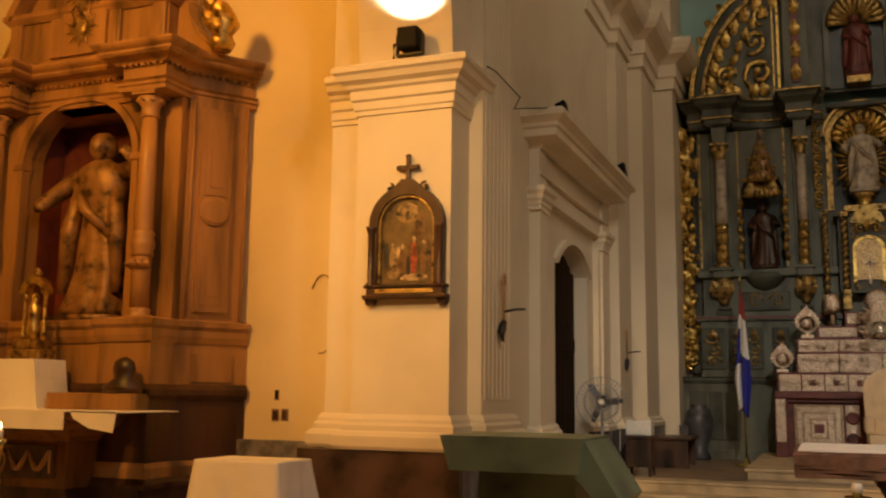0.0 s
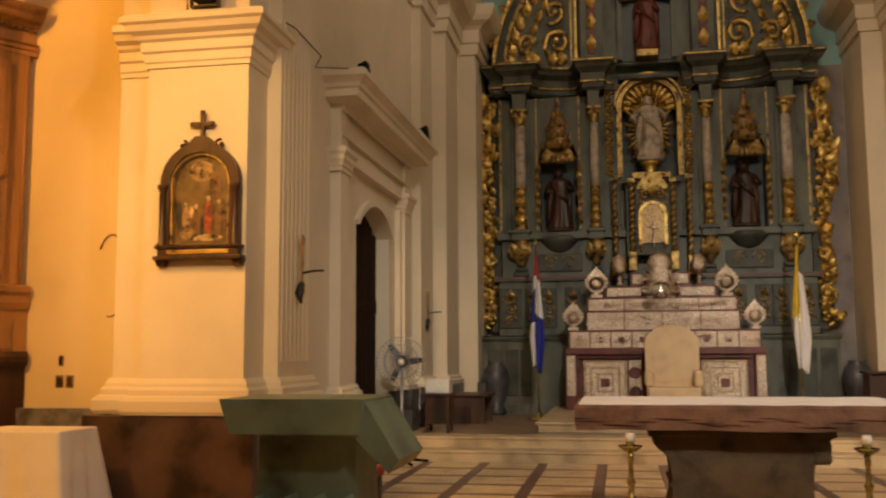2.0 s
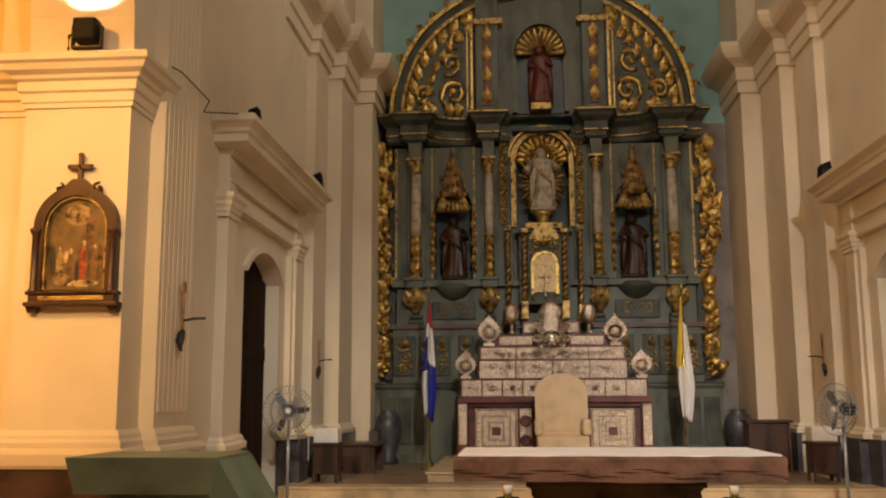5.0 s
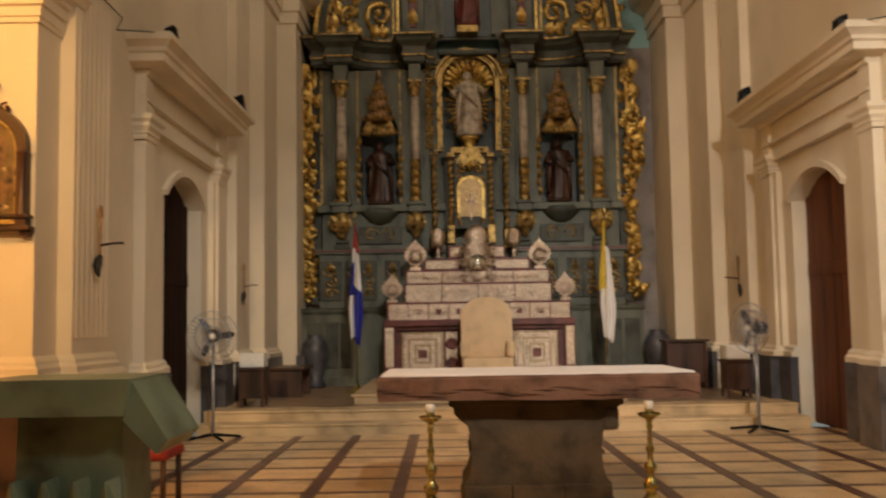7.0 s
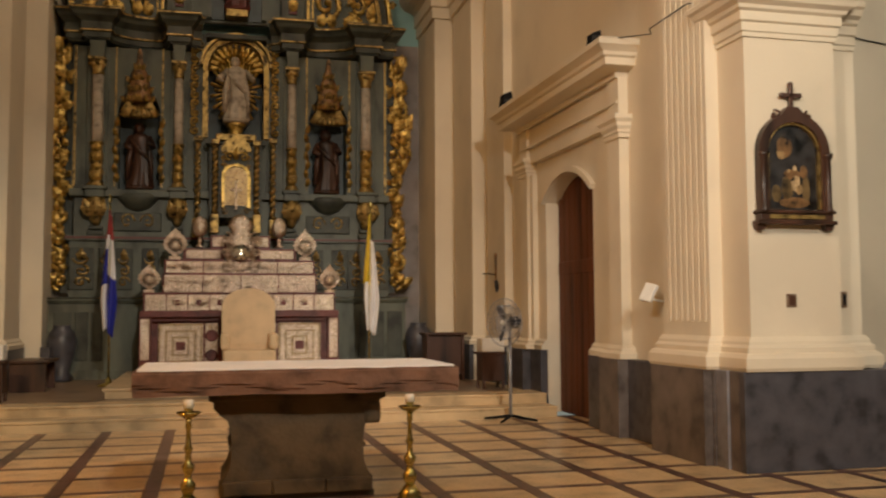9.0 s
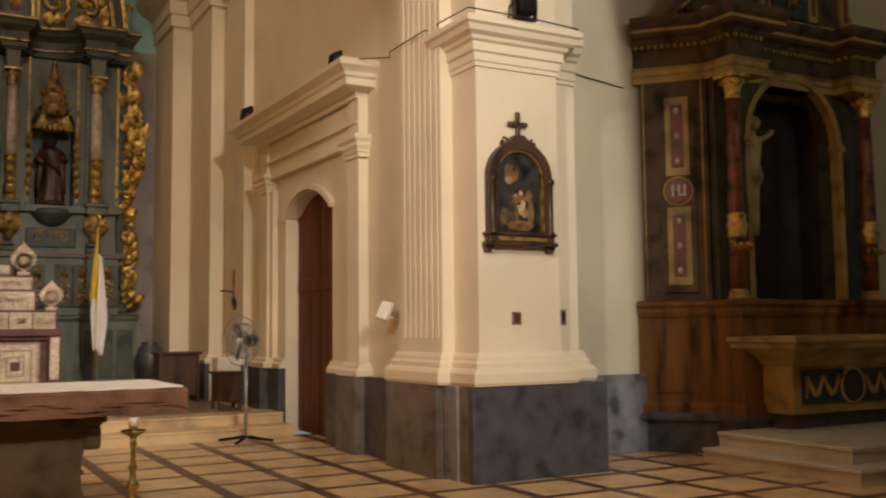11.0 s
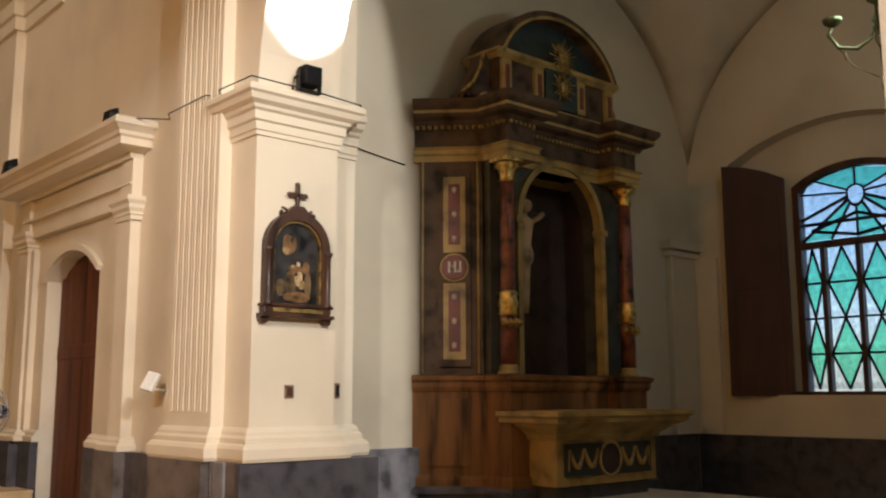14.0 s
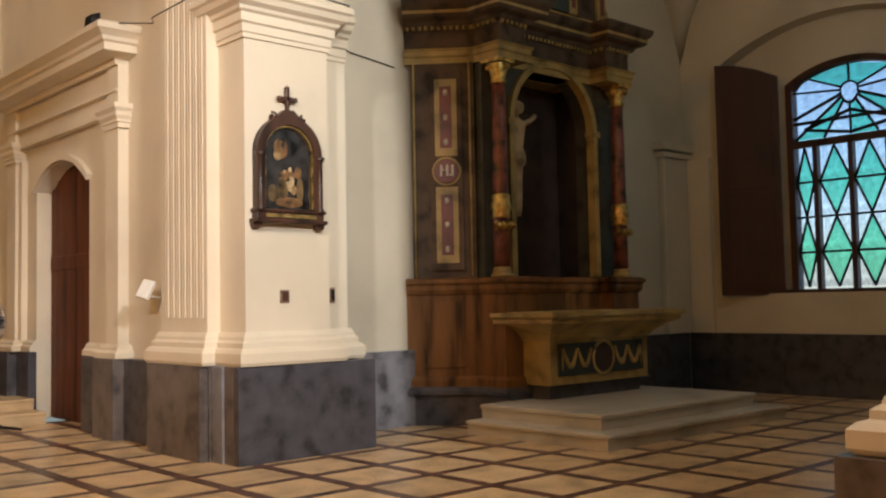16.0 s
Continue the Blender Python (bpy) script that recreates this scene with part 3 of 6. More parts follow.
part("predella_line", boxes((-2.77, 2.77, Y0 - 0.2, Y0 - 0.17, 2.77, 2.80)), RED, ret)
part("socle", merge(boxes((-2.66, 2.66, Y0 - 0.02, 18.34, 2.82, 3.44)), boxes((-2.72, 2.72, Y0 - 0.16, 18.34, 3.44, 3.56), bev=0.015)), GREEN, ret)
# main body with niches left open
for x0, x1 in ((-2.70, -2.05), (-1.32, -0.56), (0.56, 1.32), (2.05, 2.70)):
    part("body_panel", boxes((x0, x1, Y0, 18.2, 3.56, 5.75)), GREEN, ret)
for c in (-1.685, 1.685):
    part("niche_head", prism([(c - 0.365, 5.75), (c - 0.365, 5.0)] + arc(c, 4.9, 0.365, 164, 16, 10) + [(c + 0.365, 5.0), (c + 0.365, 5.75)], "y", Y0, 18.2), GREEN, ret)
part("niche_head", prism([(-0.56, 6.3), (-0.56, 5.6)] + arc(0, 5.9, 0.50, 180, 0, 14) + [(0.56, 5.6), (0.56, 6.3)], "y", Y0, 18.2), GREEN, ret)
part("body_back", boxes((-2.7, 2.7, 18.2, 18.34, 3.5, 6.3)), GREEN, ret)
part("body_panel", boxes((-0.56, 0.56, Y0, 18.2, 3.56, 4.6)), GREEN, ret)
for x in (-2.38, -0.99, 0.99, 2.38):
    part("pilaster", boxes((x - 0.15, x + 0.15, Y0 - 0.05, Y0 + 0.02, 3.56, 5.74), bev=0.01), GREEN, ret)
    br = boxes((x - 0.14, x + 0.14, Y0 - 0.26, Y0, 3.42, 3.55), (x - 0.17, x + 0.17, Y0 - 0.3, Y0, 3.54, 3.60), bev=0.015)
    part("shelf_bracket", br, GREEN, ret)
    part("bracket_carving", merge(lathe([(0.03, 2.98), (0.07, 3.03), (0.1, 3.15), (0.13, 3.3), (0.14, 3.42)], (x, Y0 - 0.12, 0), 12), leaf(x, Y0 - 0.25, 3.12, 0.3, 0), leaf(x - 0.06, Y0 - 0.23, 3.12, 0.28, -18), leaf(x + 0.06, Y0 - 0.23, 3.12, 0.28, 18)), GOLD_DK, ret)
    part("bracket_block", boxes((x - 0.12, x + 0.12, Y0 - 0.14, Y0, 2.83, 2.9), (x - 0.1, x + 0.1, Y0 - 0.12, Y0, 2.92, 2.98), bev=0.012), GREEN_DK, ret)
    column_parts(x, Y0 - 0.15, 3.60, 5.60, 0.085, ret, GOLD_DK, CREAM_COL, GOLD_DK, 0.38)
    for k in range(4):
        part("gilt_leaf", leaf(x, Y0 - 0.23, 3.68 + 0.17 * k, 0.16, 0, 0.4), GOLD, ret)
    part("impost", prism([(x - 0.09, 5.60), (x + 0.09, 5.60), (x + 0.12, 5.86), (x - 0.12, 5.86)], "y", Y0 - 0.27, Y0 + 0.02), GREEN, ret)
# entablature: straight over the columns, bowed over the niches
line = [(2.78, 18.3), (2.78, Y0 - 0.16), (2.56, Y0 - 0.16), (2.54, Y0 - 0.32), (2.2, Y0 - 0.32), (2.18, Y0 - 0.12)]
line += [(1.685 + 0.45 * math.cos(radians(a)), Y0 - 0.02 - 0.1 * math.cos(radians(a)) + 0.18 * math.sin(radians(a))) for a in range(20, 180, 20)]
line += [(1.18, Y0 - 0.12), (1.16, Y0 - 0.32), (0.82, Y0 - 0.32), (0.80, Y0 - 0.14), (0.62, Y0 - 0.08)]
ent = [(0, 5.80), (0.03, 5.80), (0.03, 5.92), (0.05, 5.94), (0.05, 6.14), (0.08, 6.18), (0.15, 6.26), (0.17, 6.33), (0.21, 6.38), (0.21, 6.45), (0, 6.47)]
for s in (1, -1):
    part("entablature", mirrored(merge(sweep(line[::-1], ent), prism([(0.6, Y0 + 0.1)] + [(a, b + 0.02) for a, b in line[::-1]], "z", 5.78, 6.46)), s), GREEN_DK, ret)
    part("gilt_fillet", mirrored(sweep(line[::-1], [(0.045, 5.93), (0.065, 5.93), (0.065, 5.965), (0.045, 5.965)]), s), GOLD_DK, ret)
    part("gilt_edge", mirrored(sweep(line[::-1], [(0.205, 6.39), (0.222, 6.39), (0.222, 6.425), (0.205, 6.425)]), s), GOLD_DK, ret)
# side niches
for c in (-1.685, 1.685):
    part("niche_back", boxes((c - 0.36, c + 0.36, 18.14, 18.2, 3.56, 5.3)), BLUEGREEN, ret)
    for e in (-0.40, 0.40):
        part_each("gilt_leaf", [leaf(c + e, Y0 - 0.01, 3.7 + 0.16 * k, 0.17, 12 * (-1) ** k, 0.28) for k in range(7)], GOLD, ret)
    part("pedestal_shelf", lathe([(0.05, 3.22), (0.2, 3.27), (0.3, 3.36), (0.36, 3.42), (0.36, 3.47), (0.33, 3.5)], (c, Y0 - 0.02, 0), 18, 0.6), GREEN_DK, ret)
    for k in range(11):
        a = radians(180 * k / 10)
        part("shell_rib", tube([(c, Y0 - 0.02, 5.06), (c + 0.2 * math.cos(a), Y0 - 0.16, 5.03 - 0.08 * math.sin(a)), (c + 0.33 * math.cos(a), Y0 - 0.12 - 0.1 * math.sin(a), 4.84 - 0.05 * math.sin(a))], 0.042, 6, None, [0.5, 1, 1.15]), GOLD_DK, ret)
    part("canopy", lathe([(0.25, 5.06), (0.22, 5.12), (0.17, 5.3), (0.15, 5.42), (0.09, 5.5), (0.05, 5.6), (0.04, 5.7), (0.01, 5.74)], (c, Y0 - 0.1, 0), 14, 0.6), GILT_BROWN, ret)
    crown = []
    for row, (zz, rr, n) in enumerate(((5.07, 0.25, 9), (5.2, 0.2, 8), (5.34, 0.16, 7), (5.48, 0.1, 5))):
        for k in range(n):
            a = radians(200 + 140 * (k + 0.5 * (row % 2)) / n)
            crown.append(leaf(c + rr * math.cos(a), Y0 - 0.06 + 0.65 * rr * math.sin(a), zz - 0.02, 0.12, 55 * math.cos(a) * (-1) ** (k + row), 0.3))
    part_each("canopy_leaf", crown, GOLD_DK, ret)
    part("socle_panel", boxes((c - 0.42, c + 0.42, Y0 - 0.06, Y0, 2.9, 3.2), bev=0.02), GREEN_DK, ret)
    part("socle_carving", merge(scroll(c - 0.18, Y0 - 0.06, 3.06, 0.13, 1.2, 0, 1, 0.018), scroll(c + 0.18, Y0 - 0.06, 3.06, 0.13, 1.2, 180, -1, 0.018)), GOLD_DK, ret)
# predella carvings
for x in (-2.55, -2.2, -1.9, -1.45, 1.45, 1.9, 2.2, 2.55):
    part("predella_panel", boxes((x - 0.15, x + 0.15, Y0 - 0.13, Y0 - 0.09, 1.9, 2.62), bev=0.015), GREEN_DK, ret)
    part("predella_carving", merge(*[scroll(x, Y0 - 0.14, 2.03 + 0.2 * k, 0.1, 1.1, 90 * k, (-1) ** k, 0.02) for k in range(3)], leaf(x, Y0 - 0.13, 2.4, 0.2, 0)), GOLD_DK, ret)
# carved wings
for s in (1, -1):
    wing = []
    for cx, cz, r, st, tn in ((2.92, 5.72, 0.17, 90, 1), (3.0, 5.42, 0.16, 270, -1), (2.92, 5.12, 0.2, 90, -1), (3.04, 4.86, 0.22, 60, 1), (2.94, 4.6, 0.24, 270, 1), (3.02, 4.35, 0.18, 90, -1), (2.94, 4.12, 0.15, 200, 1), (2.88, 3.85, 0.12, 90, -1), (2.88, 3.5, 0.13, 270, 1), (2.86, 3.15, 0.14, 90, -1), (2.9, 2.75, 0.16, 270, 1), (2.9, 2.4, 0.17, 90, -1), (2.88, 2.05, 0.15, 270, 1)):
        wing += [scroll(cx, Y0 + 0.1, cz, r, 1.35, st, tn, 0.042), leaf(cx + 0.05, Y0 + 0.06, cz - 0.05, r * 1.4, 25 * tn, 0.35)]
    rng = random.Random(5)
    for k in range(46):
        z = 1.95 + 3.85 * k / 46
        x = 2.88 + 0.09 * math.sin(z * 4.3) + rng.uniform(-0.06, 0.1)
        wing.append(leaf(x, Y0 + 0.08, z, rng.uniform(0.14, 0.24), rng.uniform(-75, 75), 0.34))
    part("wing_board", mirrored(prism([(2.69, 1.85)] + [(2.86 + 0.07 * math.sin(z * 5), z) for z in np.linspace(1.85, 5.85, 30)] + [(2.69, 5.85)], "y", Y0 + 0.12, Y0 + 0.16), s), GREEN_DK, ret)
    part_each("wing_carving", [mirrored(b, s) for b in wing], GOLD, ret)
# central niche
part("niche_arch", prism(arc(0, 5.9, 0.59, 0, 180, 20) + [(-0.59, 4.62), (-0.50, 4.62)] + arc(0, 5.9, 0.50, 180, 0, 20) + [(0.50, 4.62), (0.59, 4.62)], "y", Y0 - 0.10, Y0 + 0.04), GOLD_DK, ret)
part("niche_arch_rib", merge(prism(arc(0, 5.9, 0.64, 0, 180, 20) + arc(0, 5.9, 0.60, 180, 0, 20), "y", Y0 - 0.2, Y0)), GOLD_DK, ret)
part("niche_back", boxes((-0.5, 0.5, 18.1, 18.2, 4.6, 6.4)), BLUEGREEN, ret)
for k in range(36):
    a = 2 * math.pi * k / 36
    l = 0.46 if k % 2 else 0.38
    p = Vector((math.cos(a), 0, math.sin(a) * 1.45))
    part("sun_ray", tube([Vector((0, Y0 + 0.06, 5.5)) + p * 0.15, Vector((0, Y0 + 0.03, 5.5)) + p * l], 0.032, 5, None, [0.5, 1.0]), GOLD, ret)
for k in range(13):
    a = radians(180 * k / 12)
    part("apse_rib", tube([(0, Y0 + 0.25, 5.9), (0.26 * math.cos(a), Y0 + 0.15, 5.9 + 0.27 * math.sin(a)), (0.49 * math.cos(a), Y0 + 0.0, 5.9 + 0.49 * math.sin(a))], 0.055, 6, None, [0.5, 0.9, 1.1]), GOLD, ret)
for e in (-1, 1):
    part_each("gilt_scroll", [scroll(e * 0.72, Y0 - 0.05, 4.75 + 0.16 * k, 0.09, 1.1, 90 + 180 * (k % 2), (-1) ** k, 0.022) for k in range(10)], GOLD, ret)
    part("spandrel_carving", merge(scroll(e * 0.62, Y0 - 0.05, 6.3, 0.12, 1.2, 0, e, 0.022)), GOLD_DK, ret)
# tabernacle tower
tab = boxes((-0.46, 0.46, Y0 - 0.35, Y0, 3.1, 4.45), (-0.52, 0.52, Y0 - 0.42, Y0, 4.45, 4.54), (-0.3, 0.3, Y0 - 0.5, Y0 - 0.3, 3.1, 4.4))
part("tabernacle_case", tab, GREEN_DK, ret)
for e in (-1, 1):
    for x in (2.67, 2.1, 1.28):
        part("gilt_strip", boxes((e * x - 0.012, e * x + 0.012, Y0 - 0.016, Y0 + 0.01, 3.62, 5.76)), GOLD_DK, ret)
    part_each("case_carving", [scroll(e * 0.2, Y0 - 0.5, 3.2 + 0.14 * k, 0.06, 1.1, 90 * k, e, 0.016) for k in range(9)], GOLD_DK, ret)
part("tabernacle_crown", merge(prism(arc(0, 4.3, 0.26, 0, 180, 14), "y", Y0 - 0.55, Y0 - 0.3), boxes((-0.35, 0.35, Y0 - 0.52, Y0 - 0.2, 4.5, 4.62), bev=0.02)), GOLD_DK, ret)
part("tabernacle_door", prism([(-0.2, 3.28), (0.2, 3.28), (0.2, 3.82)] + arc(0, 3.82, 0.2, 0, 180, 12)[1:-1] + [(-0.2, 3.82)], "y", Y0 - 0.545, Y0 - 0.49), SILVER_DK, ret, "embossed silver tabernacle door")
part("tabernacle_frame", prism([(0.25, 3.24), (0.25, 3.84)] + arc(0, 3.83, 0.25, 0, 180, 12) + [(-0.25, 3.24), (-0.2, 3.24), (-0.2, 3.83)] + arc(0, 3.83, 0.2, 180, 0, 12) + [(0.2, 3.24)], "y", Y0 - 0.565, Y0 - 0.49), GOLD, ret)
part("tabernacle_cross", boxes((-0.018, 0.018, Y0 - 0.6, Y0 - 0.56, 3.2, 3.75), (-0.1, 0.1, Y0 - 0.6, Y0 - 0.56, 3.55, 3.59), bev=0.006), SILVER, ret)
for e in (-1, 1):
    for x, z0, z1 in ((0.36, 3.16, 4.42), (0.66, 3.1, 4.5)):
        part("twisted_column", twisted(e * x, Y0 - 0.46 + 0.16 * (x > 0.5), z0, z1, 0.042), GOLD_DK, ret)
        part("column_cap", boxes((e * x - 0.07, e * x + 0.07, Y0 - 0.54 + 0.16 * (x > 0.5), Y0 - 0.38 + 0.16 * (x > 0.5), z1, z1 + 0.09), bev=0.012), GOLD_DK, ret)
        part("column_base", boxes((e * x - 0.07, e * x + 0.07, Y0 - 0.54 + 0.16 * (x > 0.5), Y0 - 0.38 + 0.16 * (x > 0.5), z0 - 0.3, z0), bev=0.012), GOLD_DK, ret)
part("crown_carving", merge(scroll(-0.12, Y0 - 0.56, 4.2, 0.1, 1.2, 0, 1, 0.02), scroll(0.12, Y0 - 0.56, 4.2, 0.1, 1.2, 180, -1, 0.02), leaf(0, Y0 - 0.56, 4.15, 0.22, 0)), GOLD, ret)
# attic: half-round with a niche
A, B, AZ = 2.72, 2.35, 6.46
part("attic", prism(arc(0, AZ, A, 0, 180, 40, B), "y", Y0 + 0.1, Y0 + 0.2), GREEN, ret)
for k, (f0, f1, m, dy) in enumerate(((1.0, 0.97, GOLD, 0.0), (0.965, 0.92, GREEN_DK, 0.04), (0.915, 0.89, GOLD_DK, 0.0))):
    part("arch_band", prism(arc(0, AZ, A * f0, 0, 180, 48, B * f0) + arc(0, AZ, A * f1, 180, 0, 48, B * f1), "y", Y0 + dy - 0.05, Y0 + 0.12), m, ret)
crest = []
for k in range(3, 46, 2):
    a = math.pi * k / 48
    crest.append(leaf(A * 1.0 * math.cos(a), Y0 + 0.08, AZ + B * math.sin(a), 0.16, 90 - math.degrees(a), 0.45))
part_each("crest_leaf", crest, GOLD_DK, ret)
for e in (1, -1):
    part("attic_pilaster", mirrored(boxes((0.62, 1.0, Y0 - 0.1, Y0 + 0.12, AZ, 8.6), bev=0.015), e), GREEN, ret)
    part("attic_inlay", mirrored(boxes((0.745, 0.875, Y0 - 0.13, Y0 - 0.09, 6.62, 8.0), bev=0.01), e), RED, ret)
    part("inlay_carving", mirrored(merge(*[leaf(0.81, Y0 - 0.13, 6.66 + 0.36 * k, 0.26, 0, 0.3) for k in range(4)]), e), GOLD, ret)
    part("attic_capital", mirrored(boxes((0.58, 1.04, Y0 - 0.16, Y0 + 0.12, 8.02, 8.14), bev=0.02), e), GOLD_DK, ret)
    part("gilt_stile", mirrored(boxes((1.06, 1.1, Y0 + 0.02, Y0 + 0.12, AZ, 8.5), (1.16, 1.18, Y0 + 0.04, Y0 + 0.12, AZ, 8.4)), e), GOLD, ret)
    orn = [scroll(1.42, Y0 + 0.06, 6.88, 0.28, 1.4, 270, 1, 0.05), scroll(1.5, Y0 + 0.06, 7.42, 0.22, 1.3, 300, -1, 0.04), scroll(1.34, Y0 + 0.06, 7.85, 0.17, 1.2, 270, 1, 0.035), scroll(2.02, Y0 + 0.06, 6.86, 0.2, 1.3, 180, -1, 0.04)]
    for k in range(9):
        a = radians(6 + 7.2 * k)
        orn += [leaf(A * 0.83 * math.cos(a), Y0 + 0.08, AZ + B * 0.83 * math.sin(a), 0.3, 65 - math.degrees(a) - 40, 0.3), leaf(A * 0.75 * math.cos(a), Y0 + 0.08, AZ + B * 0.75 * math.sin(a), 0.22, -60 + 10 * k, 0.3)]
    orn += [leaf(1.3 + 0.25 * k, Y0 + 0.08, 6.5, 0.24, 20 * (-1) ** k, 0.4) for k in range(5)]
    part_each("lunette_carving", [mirrored(b, e) for b in orn], GOLD, ret)
part("attic_niche", prism([(-0.42, 6.5), (0.42, 6.5), (0.42, 7.6)] + arc(0, 7.6, 0.42, 0, 180, 14)[1:-1] + [(-0.42, 7.6)], "y", Y0 + 0.06, Y0 + 0.098), BLUEGREEN, ret)
part("attic_niche_frame", prism([(0.5, 6.5), (0.5, 7.6)] + arc(0, 7.6, 0.5, 0, 180, 14) + [(-0.5, 6.5), (-0.42, 6.5), (-0.42, 7.6)] + arc(0, 7.6, 0.42, 180, 0, 14) + [(0.42, 6.5)], "y", Y0 - 0.08, Y0 + 0.1), GREEN, ret)
for k in range(13):
    a = radians(180 * k / 12)
    part("shell_rib", tube([(0, Y0 + 0.05, 7.5), (0.24 * math.cos(a), Y0 - 0.03, 7.52 + 0.24 * math.sin(a)), (0.44 * math.cos(a), Y0 - 0.16, 7.5 + 0.44 * math.sin(a))], 0.05, 6, None, [0.4, 0.9, 1.15]), GOLD_DK, ret)
part("attic_ledge", boxes((-0.55, 0.55, Y0 - 0.25, Y0 + 0.1, 6.40, 6.50), bev=0.02), GREEN_DK, ret)
low = lambda ob: max(v.co.z for v in ob.data.vertices) < 6.56  # noqa: E731
middle = lambda ob: max(abs(v.co.x) for v in ob.data.vertices) < 0.84 and min(v.co.z for v in ob.data.vertices) > 3.0  # noqa: E731
upper = [ob for ob in ret.children_recursive if not low(ob)]
centre = [ob for ob in ret.children_recursive if low(ob) and middle(ob)]
proportion(ret, both([(0.5, 0.54), (0.62, 0.8), (0.81, 1.02), (1.0, 1.24), (1.18, 1.42), (2.0, 2.25), (2.72, 2.92), (3.0, 3.2)]), None, [(6.4, 6.71), (6.46, 6.78), (8.81, 9.5), (9.2, 9.9)], lambda ob: ob in upper)
proportion(ret, None, None, [(3.0, 2.98), (3.24, 3.28), (4.08, 4.06), (4.62, 4.6), (5.9, 5.91), (6.54, 6.53)], lambda ob: ob in centre)
proportion(ret, both([(1.0, 1.02), (2.38, 2.37), (2.7, 2.82), (3.2, 3.32)]), None, [(0.28, 0.28), (1.775, 1.70), (2.82, 2.78), (3.5, 3.54), (5.0, 5.10), (5.6, 5.93), (5.8, 6.26), (6.46, 6.78)], lambda ob: ob not in upper and ob not in centre)
proportion(ret, both([(2.82, 3.1), (3.3, 3.3)]), None, None, lambda ob: ob.name.startswith(("podium", "panel")))
RX = -0.22
ret.location.x = RX
figure("statue", "white robed carved statue in the gilded central niche", RX, Y0 - 0.02, 4.89, 1.18, CREAM_COL, arms=0.7)
solid("statue_pedestal", lathe([(0.16, 4.57), (0.2, 4.63), (0.1, 4.69), (0.16, 4.79), (0.2, 4.85), (0.14, 4.89)], (RX, Y0 - 0.02, 0), 16), GOLD, "round gilt pedestal under the white statue", "pedestal")
figure("statue", "red robed carved statue in the attic niche", RX, Y0 - 0.08, 6.96, 1.12, RED, arms=0.15)
solid("statue_pedestal", boxes((RX - 0.2, RX + 0.2, Y0 - 0.25, Y0 + 0.06, 6.82, 6.96), bev=0.02), GOLD_DK, "gilt block under the red robed statue", "pedestal")
figure("statue", "brown robed carved statue in a side niche", RX - 1.68, Y0 + 0.12, 3.63, 1.16, WOOD_DK, arms=0.3)
figure("statue", "dark purple robed carved statue in a side niche", RX + 1.68, Y0 + 0.12, 3.63, 1.16, WOOD_DK, arms=0.3, hood=True)

# ---- the silver high altar ----
alt = thing("high_altar", "oxblood wooden high altar faced with embossed silver plates, in tiers", "altar", at=(0, 0, 0))
part("table", merge(boxes((-1.5, 1.5, 16.42, Y0 - 0.3, 0.42, 1.30)), boxes((-1.56, 1.56, 16.2, Y0 - 0.3, 1.36, 1.47), bev=0.01), boxes((-1.53, 1.53, 16.3, Y0 - 0.3, 1.3, 1.36))), RED, alt)
for e in (-1, 1):
    part("corner_post", boxes((e * 1.48 - 0.09, e * 1.48 + 0.09, 16.24, 16.42, 0.42, 1.36), bev=0.01), RED, alt)
    part("post_plate", boxes((e * 1.48 - 0.07, e * 1.48 + 0.07, 16.225, 16.24, 0.66, 1.34), bev=0.005), SILVER, alt)
    part("front_panel", boxes((e * 0.94 - 0.35, e * 0.94 + 0.35, 16.39, 16.425, 0.5, 1.26), bev=0.01), SILVER, alt)
    part("panel_frame", merge(boxes((e * 0.94 - 0.27, e * 0.94 + 0.27, 16.375, 16.39, 0.62, 1.14)), boxes((e * 0.94 - 0.16, e * 0.94 + 0.16, 16.36, 16.376, 0.72, 1.04), bev=0.008)), SILVER, alt)
    for h, w in ((0.37, 0.335), (0.26, 0.235), (0.16, 0.13)):
        c = e * 0.94
        part("panel_line", boxes((c - w, c + w, 16.352, 16.372, 0.88 + h - 0.022, 0.88 + h), (c - w, c + w, 16.352, 16.372, 0.88 - h, 0.88 - h + 0.022), (c - w, c - w + 0.022, 16.352, 16.372, 0.88 - h + 0.022, 0.88 + h - 0.022), (c + w - 0.022, c + w, 16.352, 16.372, 0.88 - h + 0.022, 0.88 + h - 0.022)), SILVER_DK, alt)
    part("panel_rosette", boxes((e * 0.94 - 0.07, e * 0.94 + 0.07, 16.35, 16.362, 0.81, 0.95), bev=0.01), RED, alt)
    for z in (0.72, 1.05):
        part("roundel", merge(lathe([(0.1, -0.012), (0.1, 0.0), (0.06, 0.012), (0.055, 0.0)], (0, 0, 0), 16)), RED, alt).matrix_world = pose(e * 0.46, 16.36, z, 90, 0, 0)
    part("narrow_panel", boxes((e * 0.46 - 0.1, e * 0.46 + 0.1, 16.38, 16.425, 0.5, 1.26), bev=0.008), SILVER, alt)
TIERS = [(1.50, 16.3, 1.47, 1.74), (1.22, 16.55, 1.78, 2.08), (1.20, 16.72, 2.12, 2.32)]
